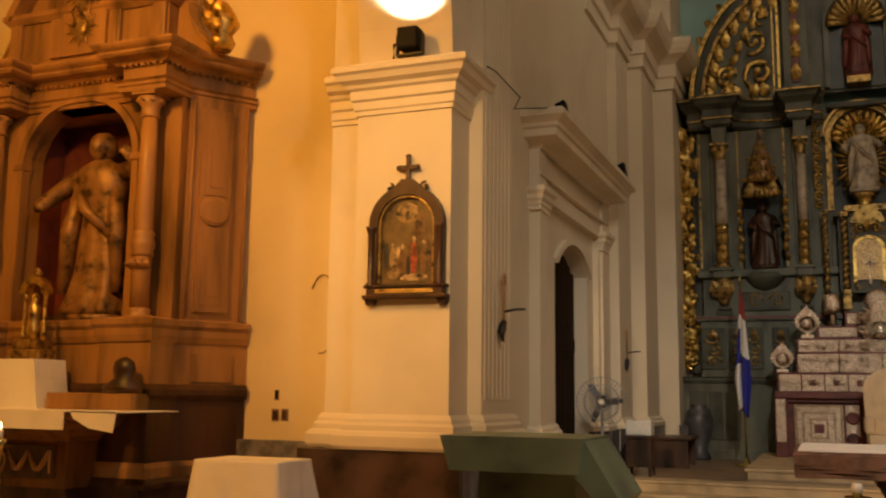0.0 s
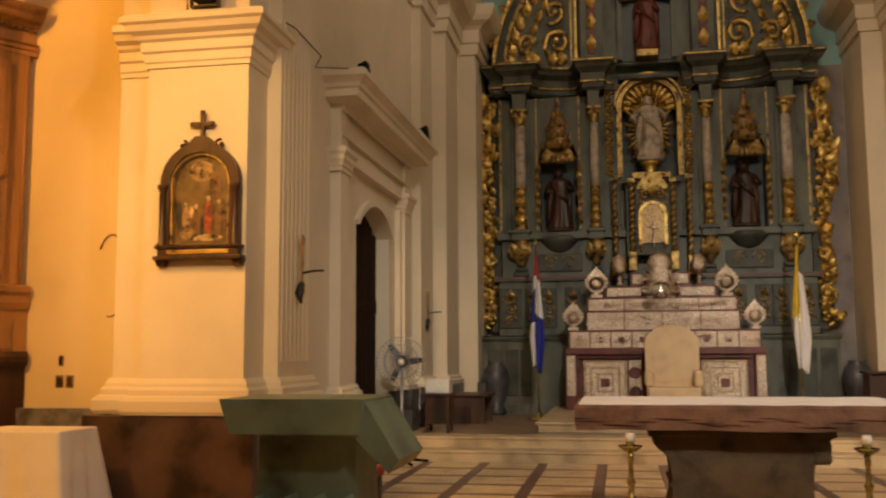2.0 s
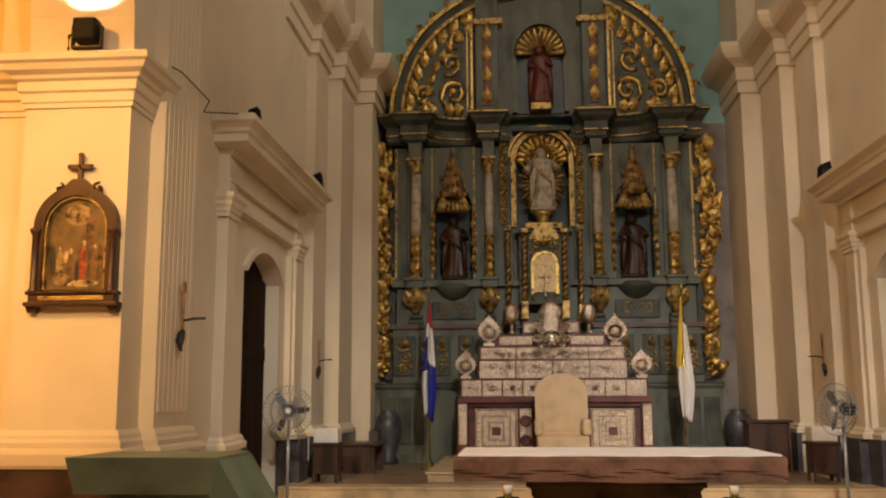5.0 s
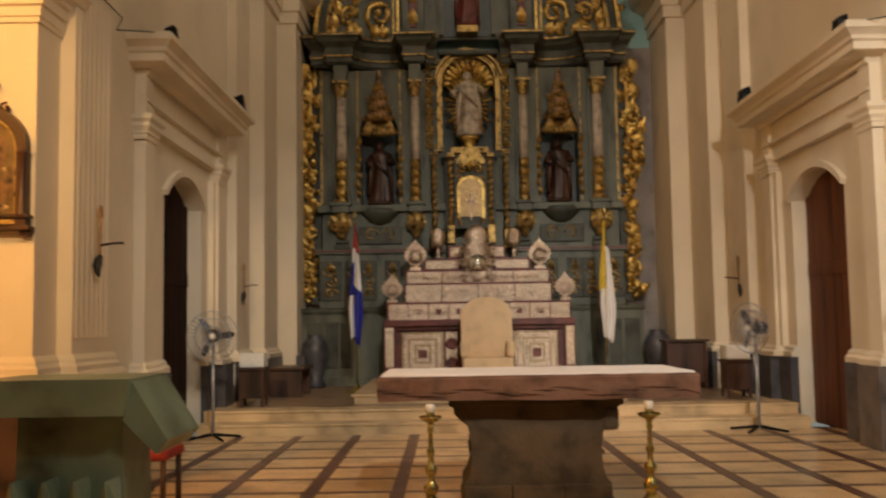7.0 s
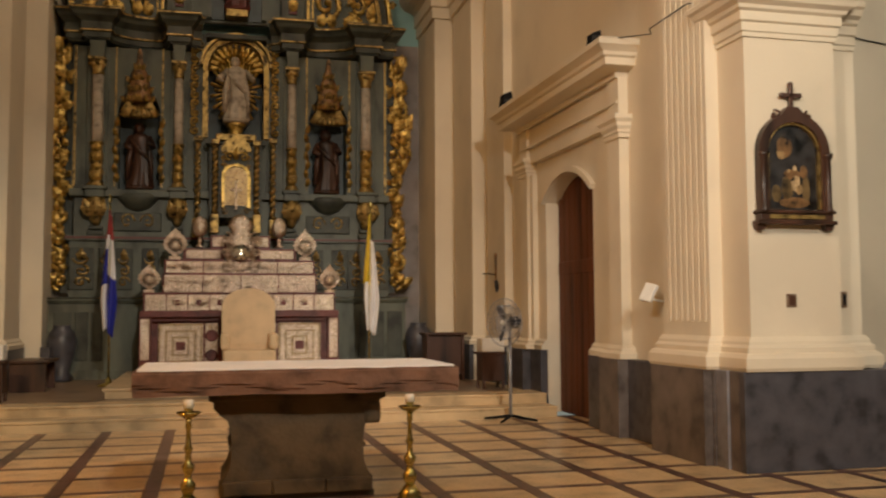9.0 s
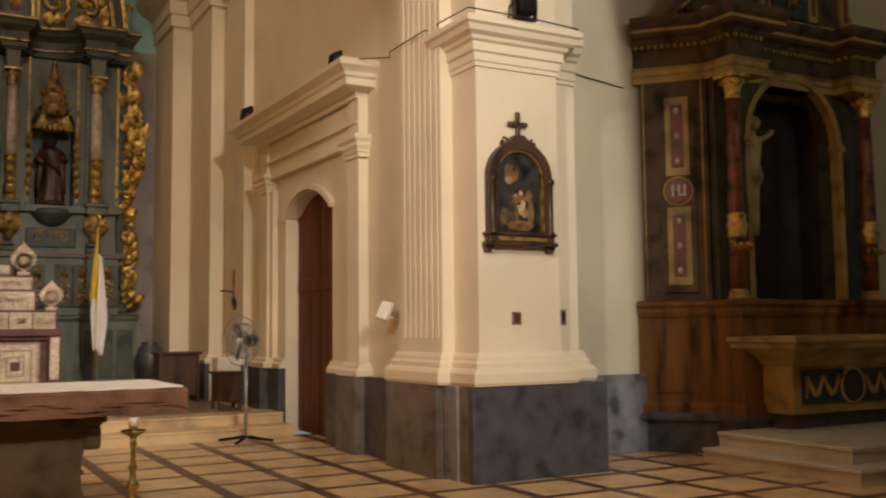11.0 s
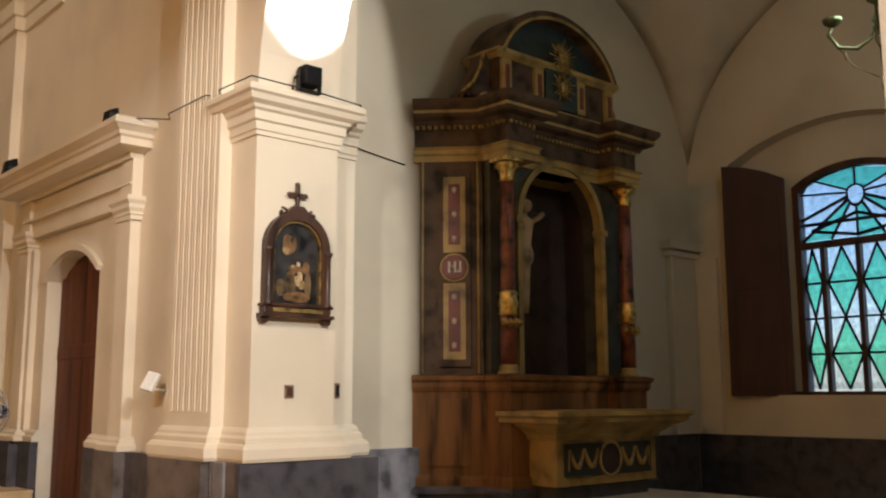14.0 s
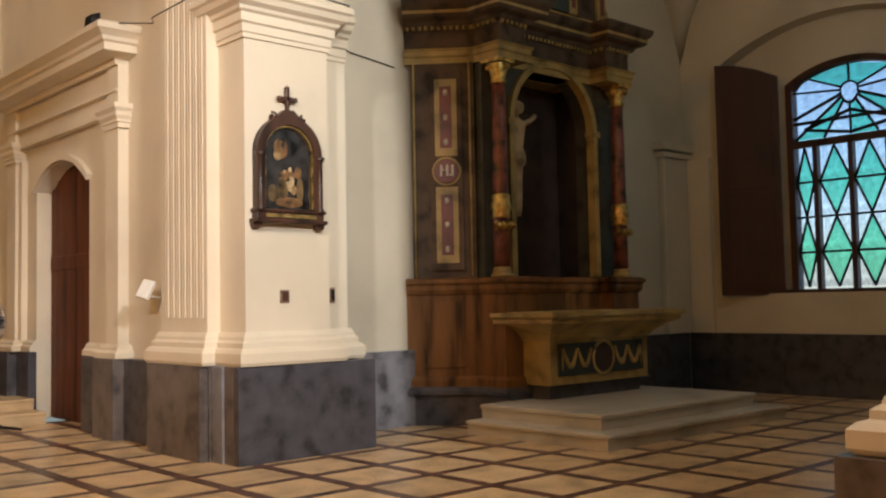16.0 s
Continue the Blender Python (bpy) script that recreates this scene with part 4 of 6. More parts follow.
for w, y, z0, z1 in TIERS:
    part("tier", boxes((-w - 0.02, w + 0.02, y + 0.02, Y0 - 0.3, z0 - 0.03, z1 + 0.03), bev=0.006), RED, alt)
    n = 9 if z0 < 1.5 else 4
    for k in range(n):
        a, b = -w + 2 * w * k / n, -w + 2 * w * (k + 1) / n
        plate_ob = part("silver_plate", boxes((a + 0.008, b - 0.008, y, y + 0.022, z0, z1), bev=0.006), SILVER, alt)
        rng = random.Random(int(100 * a) + n)
        relief = []
        for j in range(int((b - a) * 18)):
            relief.append(leaf(rng.uniform(a + 0.04, b - 0.04), y + 0.034, rng.uniform(z0 + 0.05, z1 - 0.1), 0.075, rng.uniform(-90, 90), 0.4))
        part("relief", merge(*relief), SILVER, plate_ob)["kind"] = "stuff"
        if n == 9 and k not in (0, 4, 8):
            part("red_boss", boxes(((a + b) / 2 - 0.045, (a + b) / 2 + 0.045, y - 0.008, y, 1.56, 1.65), bev=0.006), RED, alt)
for e in (-1, 1):
    part("tier", boxes((e * 0.6 - 0.33, e * 0.6 + 0.33, 16.92, Y0 - 0.3, 2.33, 2.56), bev=0.006), RED, alt)
    part("silver_plate", boxes((e * 0.6 - 0.28, e * 0.6 + 0.28, 16.9, 16.922, 2.38, 2.53), bev=0.006), SILVER, alt)
    for k in range(4):
        part("red_boss", boxes((e * 0.6 - 0.2 + 0.12 * k, e * 0.6 - 0.13 + 0.12 * k, 16.892, 16.9, 2.42, 2.49), bev=0.004), SILVER, alt)
    part("tier", boxes((e * 0.36 - 0.13, e * 0.36 + 0.13, 17.0, Y0 - 0.3, 2.56, 2.8), bev=0.006), RED, alt)
    part("silver_plate", boxes((e * 0.36 - 0.1, e * 0.36 + 0.1, 16.985, 17.002, 2.6, 2.77), bev=0.006), SILVER, alt)
mon = merge(lathe([(0.26, 2.13), (0.3, 2.2), (0.2, 2.32), (0.26, 2.42), (0.22, 2.62), (0.26, 2.72), (0.14, 2.84), (0.22, 2.95), (0.16, 3.08), (0.05, 3.16)], (0, 16.85, 0), 18, 0.5), *[scroll(e * 0.24, 16.68, z, 0.11, 1.2, 90, e, 0.026) for e in (-1, 1) for z in (2.25, 2.5, 2.72)])
part("centre_reliquary", mon, SILVER, alt, "scrolled embossed silver reliquary")
part("reliquary_mirror", lathe([(0.001, -0.02), (0.15, -0.012), (0.15, 0.01), (0.001, 0.02)], (0, 0, 0), 20), material("mirror_silver", (0.8, 0.82, 0.8), 0.12, 1.0, bump=0.0, vary=0.05), alt).matrix_world = pose(0, 16.66, 2.47, 78, 0, 0)


alt.matrix_world = Matrix.Translation((-0.14, 0, 0.42 * (1 - 0.985))) @ Matrix.Diagonal((1.035, 1, 0.985, 1))


def finial(x, y, z, h):
    """A leaf-shaped embossed silver plaque on a foot."""
    ob = thing("altar_plaque", "leaf-shaped embossed silver altar plaque standing on the altar tier", "plaque", "silver plaques", at=(x, y, z))
    w = h * 0.36
    out = [(w * math.sin(math.pi * f) * (1.25 - 0.5 * f) * (1 + 0.1 * math.cos(14 * math.pi * f)), h * (0.1 + 0.9 * f)) for f in np.linspace(0.0, 1, 22)]
    out = [(a, b) for a, b in out]
    face = part("plate", prism(out[:-1] + [(0, h * 1.05)] + [(-a, b) for a, b in out[::-1][1:-1]], "y", -0.012, 0.012), SILVER, ob)
    part("boss", lathe([(w * 0.5, 0), (w * 0.42, 0.02), (w * 0.2, 0.035), (w * 0.05, 0.04)], (0, 0, 0), 14), SILVER, face).matrix_local = pose(0, -0.012, h * 0.45, 90)
    part("boss_ring", lathe([(w * 0.75, 0), (w * 0.72, 0.02), (w * 0.62, 0.022), (w * 0.6, 0)], (0, 0, 0), 16), SILVER, face).matrix_local = pose(0, -0.012, h * 0.45, 90)
    part("foot", boxes((-w * 0.5, w * 0.5, -0.05, 0.05, 0, h * 0.12), bev=0.01), SILVER, ob)


for e in (-1, 1):
    finial(-0.138 + e * 1.49, 16.45, 1.75, 0.48)
    finial(-0.135 + e * 1.095, 16.8, 2.32, 0.54)
    lampy = thing("altar_lamp", "small silver lantern-shaped candle holder on the altar", "candle holder", "silver lanterns", at=(-0.15 + e * 0.68, 17.05, 2.557))
    part("stem", lathe([(0.07, 0), (0.07, 0.02), (0.025, 0.05), (0.04, 0.12), (0.02, 0.18)], (0, 0, 0), 12), SILVER, lampy)
    part("body", lathe([(0.05, 0.18), (0.12, 0.24), (0.13, 0.4), (0.1, 0.48), (0.05, 0.52), (0.02, 0.54)], (0, 0, 0), 12, 0.6), SILVER, lampy)

# ---- chair, flags ----
ch = thing("presider_chair", "cream stone throne with a tall rounded back", "chair", at=(-0.05, 15.45, 0.42))
part("backrest", prism([(-0.40, 0), (0.40, 0), (0.42, 1.08)] + arc(0, 1.08, 0.42, 0, 180, 14, 0.31)[1:-1] + [(-0.42, 1.08)], "y", 0.12, 0.26), UPHOLST, ch)
part("back_panel", prism([(-0.27, 0.5), (0.27, 0.5), (0.30, 1.1)] + arc(0, 1.1, 0.30, 0, 180, 12, 0.26)[1:-1] + [(-0.30, 1.1)], "y", 0.09, 0.125), UPHOLST, ch)
part("seat", boxes((-0.40, 0.40, -0.42, 0.12, 0, 0.42), bev=0.03), UPHOLST, ch)
for e in (-1, 1):
    part("armrest", boxes((e * 0.37 - 0.07, e * 0.37 + 0.07, -0.36, 0.12, 0.42, 0.68), bev=0.05), UPHOLST, ch)


def flag(x, y, stripes, label, lean):
    ob = thing("flag", label, "flag", "standing flags", at=(x, y, 0.28))
    part("pole", tube([(0, 0, 0.05), (lean * 0.2, 0, 2.9)], 0.016, 8), BRASS, ob)
    part("base", lathe([(0.17, 0), (0.17, 0.03), (0.06, 0.06), (0.03, 0.14)], (0, 0, 0), 16), BRASS, ob)
    part("pole_tip", lathe([(0.02, 2.88), (0.035, 2.92), (0.01, 3.0), (0.005, 3.02)], (lean * 0.2, 0, 0), 8), BRASS, ob)
    for k, (m, top, bot, f0, f1) in enumerate(stripes):
        bm = bmesh.new()
        n, q = 22, 10
        rows = []
        for i in range(n + 1):
            f = i / n
            z = top + (bot - top) * f
            zf = (2.75 - z) / 2.0
            row = []
            for j in range(q + 1):
                g = f0 + (f1 - f0) * j / q
                w = (0.035 + 0.21 * min(1, zf * 1.5) - 0.11 * max(0, zf - 0.72) / 0.28)
                row.append(bm.verts.new((lean * (0.1 * (1 - zf) + 0.12 * zf) + (g - 0.5) * w, -0.03 + 0.05 * math.sin(g * 14 + zf * 3) * min(1, zf * 3 + 0.3), z + 0.05 * math.sin(g * 5))))
            rows.append(row)
        for a, b in zip(rows, rows[1:]):
            for j in range(q):
                bm.faces.new((a[j], a[j + 1], b[j + 1], b[j])).smooth = True
        p = part("cloth", bm, m, ob)
        p.modifiers.new("thick", "SOLIDIFY").thickness = 0.006


flag(-2.18, 15.8, [(CLOTH_RED, 2.72, 2.32, 0.0, 1.0), (CLOTH, 2.32, 1.7, 0.35, 1.0), (CLOTH, 2.32, 2.1, 0.0, 0.35), (CLOTH_BLUE, 2.1, 1.55, 0.0, 0.35), (CLOTH_BLUE, 1.7, 0.8, 0.35, 1.0), (CLOTH, 1.55, 0.85, 0.0, 0.35)], "furled red, white and blue flag on a brass pole", -0.1)
flag(1.93, 15.8, [(CLOTH_YEL, 2.72, 1.6, 0.0, 0.55), (CLOTH, 2.35, 0.8, 0.55, 1.1), (CLOTH, 1.6, 0.8, 0.1, 0.55)], "furled yellow and white flag on a brass pole", 0.12)


# ---- altar table and candlesticks ----
at = thing("altar_table", "massive red sandstone altar slab on a brown carved stone pedestal", "altar", at=(-0.01, 7.12, 0))
slab = bmesh.new()
box(slab, -1.2, 1.2, 0, 1.15, 0.80, 0.985)
bmesh.ops.subdivide_edges(slab, edges=slab.edges, cuts=18, use_grid_fill=True)
for v in slab.verts:
    k = noise.noise(v.co * 3.1) * 0.022 + noise.noise(v.co * 9) * 0.012
    if v.co.z < 0.97:
        v.co.y += k - (0.018 if v.co.y < 0.05 and v.co.z > 0.86 + 0.03 * math.sin(v.co.x * 9) else 0)
        v.co.x += k
        v.co.z += 0.6 * k
part("slab", slab, STONE_RED, at, "rough-hewn red sandstone slab")
half = [(0.65, 0.80), (0.65, 0.745), (0.62, 0.72), (0.63, 0.69), (0.585, 0.64), (0.53, 0.60), (0.505, 0.52), (0.495, 0.41), (0.515, 0.40), (0.515, 0.38), (0.495, 0.37), (0.5, 0.28), (0.525, 0.2), (0.565, 0.15), (0.565, 0.05), (0.58, 0.04), (0.58, 0)]
part("pedestal", prism([(-a, b) for a, b in half] + [(a, b) for a, b in half[::-1]], "y", 0.22, 0.95), STONE_BR, at)
part("pedestal_top", boxes((-0.67, 0.67, 0.2, 0.97, 0.745, 0.798), bev=0.012), STONE_BR, at)
part("corbel", boxes((0.50, 0.63, 0.2, 0.5, 0.55, 0.72), bev=0.03), STONE_BR, at)
part("foot_block", boxes((-0.56, -0.2, 0.17, 0.24, 0.045, 0.15), (-0.195, 0.2, 0.17, 0.24, 0.045, 0.15), (0.205, 0.56, 0.17, 0.24, 0.045, 0.15), bev=0.012), STONE_BR, at)
cl = bmesh.new()
box(cl, -1.17, 1.17, 0.01, 1.13, 0.988, 1.0)
bmesh.ops.subdivide_edges(cl, edges=cl.edges, cuts=24, use_grid_fill=True)
for v in cl.verts:
    v.co.z += 0.004 * noise.noise(v.co * 6)
    v.co.y += 0.008 * noise.noise(v.co * 8)
shift(cl, -0.01, 7.12, 0)
solid("altar_cloth", cl, CLOTH, "thin white linen cloth laid over the altar slab", "cloth")


def candlestick(x, y):
    ob = thing("candlestick", "turned polished brass candlestick with a short white candle", "candlestick", "candlesticks before the altar", at=(x, y, 0))
    part("foot", lathe([(0.105, 0), (0.105, 0.02), (0.08, 0.045), (0.085, 0.06), (0.06, 0.1), (0.035, 0.13)], (0, 0, 0), 18), BRASS, ob)
    part("stem", lathe([(0.03, 0.12), (0.05, 0.17), (0.055, 0.2), (0.03, 0.235), (0.022, 0.27), (0.04, 0.30), (0.045, 0.33), (0.022, 0.36), (0.02, 0.42), (0.032, 0.45), (0.018, 0.48), (0.016, 0.58), (0.024, 0.61), (0.018, 0.63), (0.024, 0.66)], (0, 0, 0), 16), BRASS, ob)
    part("drip_pan", lathe([(0.02, 0.655), (0.06, 0.68), (0.085, 0.70), (0.085, 0.708), (0.03, 0.70), (0.028, 0.74), (0.02, 0.745)], (0, 0, 0), 18), BRASS, ob)
    part("candle", lathe([(0.034, 0.735), (0.034, 0.79), (0.028, 0.795), (0.01, 0.792)], (0, 0, 0), 14), CANDLE, ob)


candlestick(-0.815, 7.0)
candlestick(0.78, 7.0)

# ---- ambo, chair, covered table ----
am = thing("ambo", "green marble ambo with a flared top and leaf-carved pedestal", "lectern", at=(-2.08, 3.5, 0))
part("top", prism([(-0.29, 1.2), (0.27, 1.2), (0.25, 1.07), (-0.25, 1.07)], "y", -0.15, 0.3), AMBO_GREEN, am)
part("book_rest", merge(prism([(0.27, 1.19), (0.40, 0.98), (0.36, 0.93), (0.22, 1.07)], "y", -0.12, 0.32)), AMBO_GREEN, am)
part("pedestal", prism([(-0.16, 1.07), (0.22, 1.07), (0.22, 0.95), (0.24, 0.4), (0.27, 0.1), (0.27, 0), (-0.21, 0), (-0.21, 0.1), (-0.18, 0.4)], "y", -0.06, 0.26), AMBO_GREEN, am)
for k in range(4):
    part("carved_leaf", shift(leaf(0, 0, 0, 0.55, 0, 0.16), -0.12 + 0.11 * k, -0.05, 0.3), AMBO_GREEN, am)
rc = thing("chair", "dark wooden chair with a padded red seat behind the ambo", "chair", at=(-2.95, 7.15, 0), rz=90)
for x in (-0.2, 0.2):
    part("leg", tube([(x, -0.2, 0), (x, -0.2, 0.42)], 0.022, 8), WOOD_DK, rc)
    part("back_post", tube([(x, 0.2, 0), (x, 0.2, 0.45), (x, 0.26, 1.0)], 0.022, 8), WOOD_DK, rc)
part("seat", boxes((-0.24, 0.24, -0.24, 0.22, 0.42, 0.5), bev=0.03), CLOTH_RED, rc, "padded red seat")
part("stretcher", boxes((-0.2, 0.2, -0.015, 0.015, 0.14, 0.18), bev=0.006), WOOD_DK, rc)
part("backrest", prism([(-0.22, 0.62), (0.22, 0.62), (0.22, 0.92)] + arc(0, 0.92, 0.22, 0, 180, 10, 0.11)[1:-1] + [(-0.22, 0.92)], "y", 0.21, 0.27), CLOTH_RED, rc)
ct = thing("covered_table", "small square table under a draped white cloth", "table", at=(-5.42, 6.83, 0))
part("tabletop", boxes((-0.38, 0.38, -0.25, 0.25, 0.76, 0.79)), WOOD_DK, ct)
for x in (-0.34, 0.34):
    for y in (-0.21, 0.21):
        part("leg", boxes((x - 0.025, x + 0.025, y - 0.025, y + 0.025, 0, 0.76)), WOOD_DK, ct)
bm = bmesh.new()
rows = []
N = 96
for z in (0.8, 0.78, 0.62, 0.45, 0.28, 0.1):
    row = []
    for k in range(N):
        a = 2 * math.pi * k / N
        f = max(abs(math.cos(a)), abs(math.sin(a)))
        px, py = 0.395 * math.cos(a) / f, 0.265 * math.sin(a) / f
        d = (0.8 - z) * (0.06 + 0.05 * math.sin(9 * a) + 0.08 * abs(math.sin(2 * a)) ** 6)
        row.append(bm.verts.new((px * (1 + d / 0.395), py * (1 + d / 0.265), z + (0.0 if z > 0.75 else 0.01 * math.sin(7 * a)))))
    rows.append(row)
bm.faces.new(rows[0])
for a, b in zip(rows, rows[1:]):
    for k in range(N):
        bm.faces.new((a[k], b[k], b[(k + 1) % N], a[(k + 1) % N])).smooth = True
clo = solid("table_cloth", bm, CLOTH, "plain white cloth hanging in folds over a small table", "cloth")
clo.matrix_world = pose(-5.42, 6.83, 0.0)
clo.modifiers.new("thick", "SOLIDIFY").thickness = 0.005


# ---- fans, stools ----
def fan(x, y, rz, label):
    ob = thing("pedestal_fan", label, "fan", "pedestal fans", at=(x, y, 0), rz=rz)
    for a in (25, 115, 205, 295):
        part("foot", tube([(0.03 * math.cos(radians(a)), 0.03 * math.sin(radians(a)), 0.06), (0.2 * math.cos(radians(a)), 0.2 * math.sin(radians(a)), 0.035), (0.36 * math.cos(radians(a)), 0.36 * math.sin(radians(a)), 0.016)], 0.018, 8, None, [1.2, 1, 0.85]), BLACK, ob)
    part("pole", tube([(0, 0, 0.05), (0, 0, 1.18)], 0.022, 10), GREY_METAL, ob)
    part("motor", lathe([(0.02, -0.12), (0.075, -0.1), (0.085, 0.02), (0.05, 0.06)], (0, 0, 0), 16), BLACK, ob).matrix_local = pose(0, 0.06, 1.27, 90)
    guard = bmesh.new()
    R = 0.31
    for f in (0.35, 0.7, 1.0):
        for yy in (-0.13, -0.02) if f < 1 else (-0.075,):
            tube([(R * f * math.cos(a), yy + 0.03 * f * (1 if yy < -0.1 else -1), 1.27 + R * f * math.sin(a)) for a in np.linspace(0, 2 * math.pi, 33)], 0.007, 5, guard)
    for k in range(36):
        a = 2 * math.pi * k / 36
        tube([(0.04 * math.cos(a), -0.15, 1.27 + 0.04 * math.sin(a)), (0.7 * R * math.cos(a), -0.13, 1.27 + 0.7 * R * math.sin(a)), (R * math.cos(a), -0.075, 1.27 + R * math.sin(a)), (0.7 * R * math.cos(a), -0.02, 1.27 + 0.7 * R * math.sin(a)), (0.05 * math.cos(a), 0, 1.27 + 0.05 * math.sin(a))], 0.003, 4, guard)
    part("guard", guard, GREY_METAL, ob, "thin wire guard")["kind"] = "stuff"
    part("hub", lathe([(0.04, -0.02), (0.045, 0.0), (0.02, 0.03)], (0, 0, 0), 12), WHITE_PL, ob).matrix_local = pose(0, -0.12, 1.27, 90)
    for k in range(3):
        a = radians(120 * k + 8)
        bl = bmesh.new()
        prism([(0.03, -0.02), (0.12, -0.055), (0.25, -0.05), (0.27, 0.0), (0.22, 0.03), (0.03, 0.02)], "y", -0.004, 0.004, bl)
        part("blade", bl, FAN_BLADE, ob).matrix_local = pose(0, -0.07, 1.27) @ Matrix.Rotation(-a, 4, "Y") @ Matrix.Rotation(0.35, 4, "X")


fan(-3.6, 11.9, 8, "grey pedestal fan with a round wire guard by the chancel steps")
fan(3.14, 11.9, -62, "grey pedestal fan turned sideways by the chancel steps")
for x, y in ((-3.38, 13.3), (3.38, 13.6)):
    st = thing("side_table", "small dark wooden side table beside the chancel wall", "table", "side tables", at=(x, y, 0.28))
    part("tabletop", boxes((-0.2, 0.2, -0.2, 0.2, 0.5, 0.54), bev=0.008), WOOD_DK, st)
    part("body", boxes((-0.17, 0.17, -0.17, 0.17, 0.12, 0.5), bev=0.006), WOOD_DK, st)
    for a in (-0.15, 0.15):
        for b in (-0.15, 0.15):
            part("leg", boxes((a - 0.02, a + 0.02, b - 0.02, b + 0.02, 0, 0.12)), WOOD_DK, st)
    bx = boxes((x - 0.17, x + 0.17, y - 0.15, y + 0.15, 0.82, 1.02), bev=0.015)
    solid("white_box", bx, WHITE_PL, "plain white box on the side table", "box", "white boxes")
bench = thing("kneeler", "dark wooden kneeler with a slanted top by the chancel wall", "kneeler", at=(3.15, 15.6, 0.28))
part("side", boxes((-0.32, -0.28, -0.2, 0.2, 0, 0.75), bev=0.006), WOOD_DK, bench)
part("side", boxes((0.28, 0.32, -0.2, 0.2, 0, 0.75), bev=0.006), WOOD_DK, bench)
part("top", boxes((-0.36, 0.36, -0.24, 0.24, 0.75, 0.79), bev=0.008), WOOD_DK, bench)
part("front_panel", boxes((-0.28, 0.28, -0.16, -0.13, 0.1, 0.75), bev=0.006), WOOD_DK, bench)
bench = thing("wooden_bench", "low dark wooden bench by the chancel wall", "bench", at=(-3.2, 15.3, 0.28))
part("seat", boxes((-0.3, 0.3, -0.5, 0.5, 0.42, 0.46), bev=0.008), WOOD_DK, bench)
for y in (-0.42, 0.42):
    part("support", boxes((-0.25, 0.25, y - 0.03, y + 0.03, 0, 0.42), bev=0.006), WOOD_DK, bench)
for s in (-1, 1):
    jar = solid("urn", lathe([(0.16, 0.28), (0.2, 0.34), (0.12, 0.45), (0.2, 0.7), (0.24, 0.95), (0.2, 1.1), (0.13, 1.18), (0.15, 1.22)], (s * 3.05, 17.1, 0), 18), MARBLE_GREY, "dark grey stone urn at the foot of the retable", "urn", "urns")


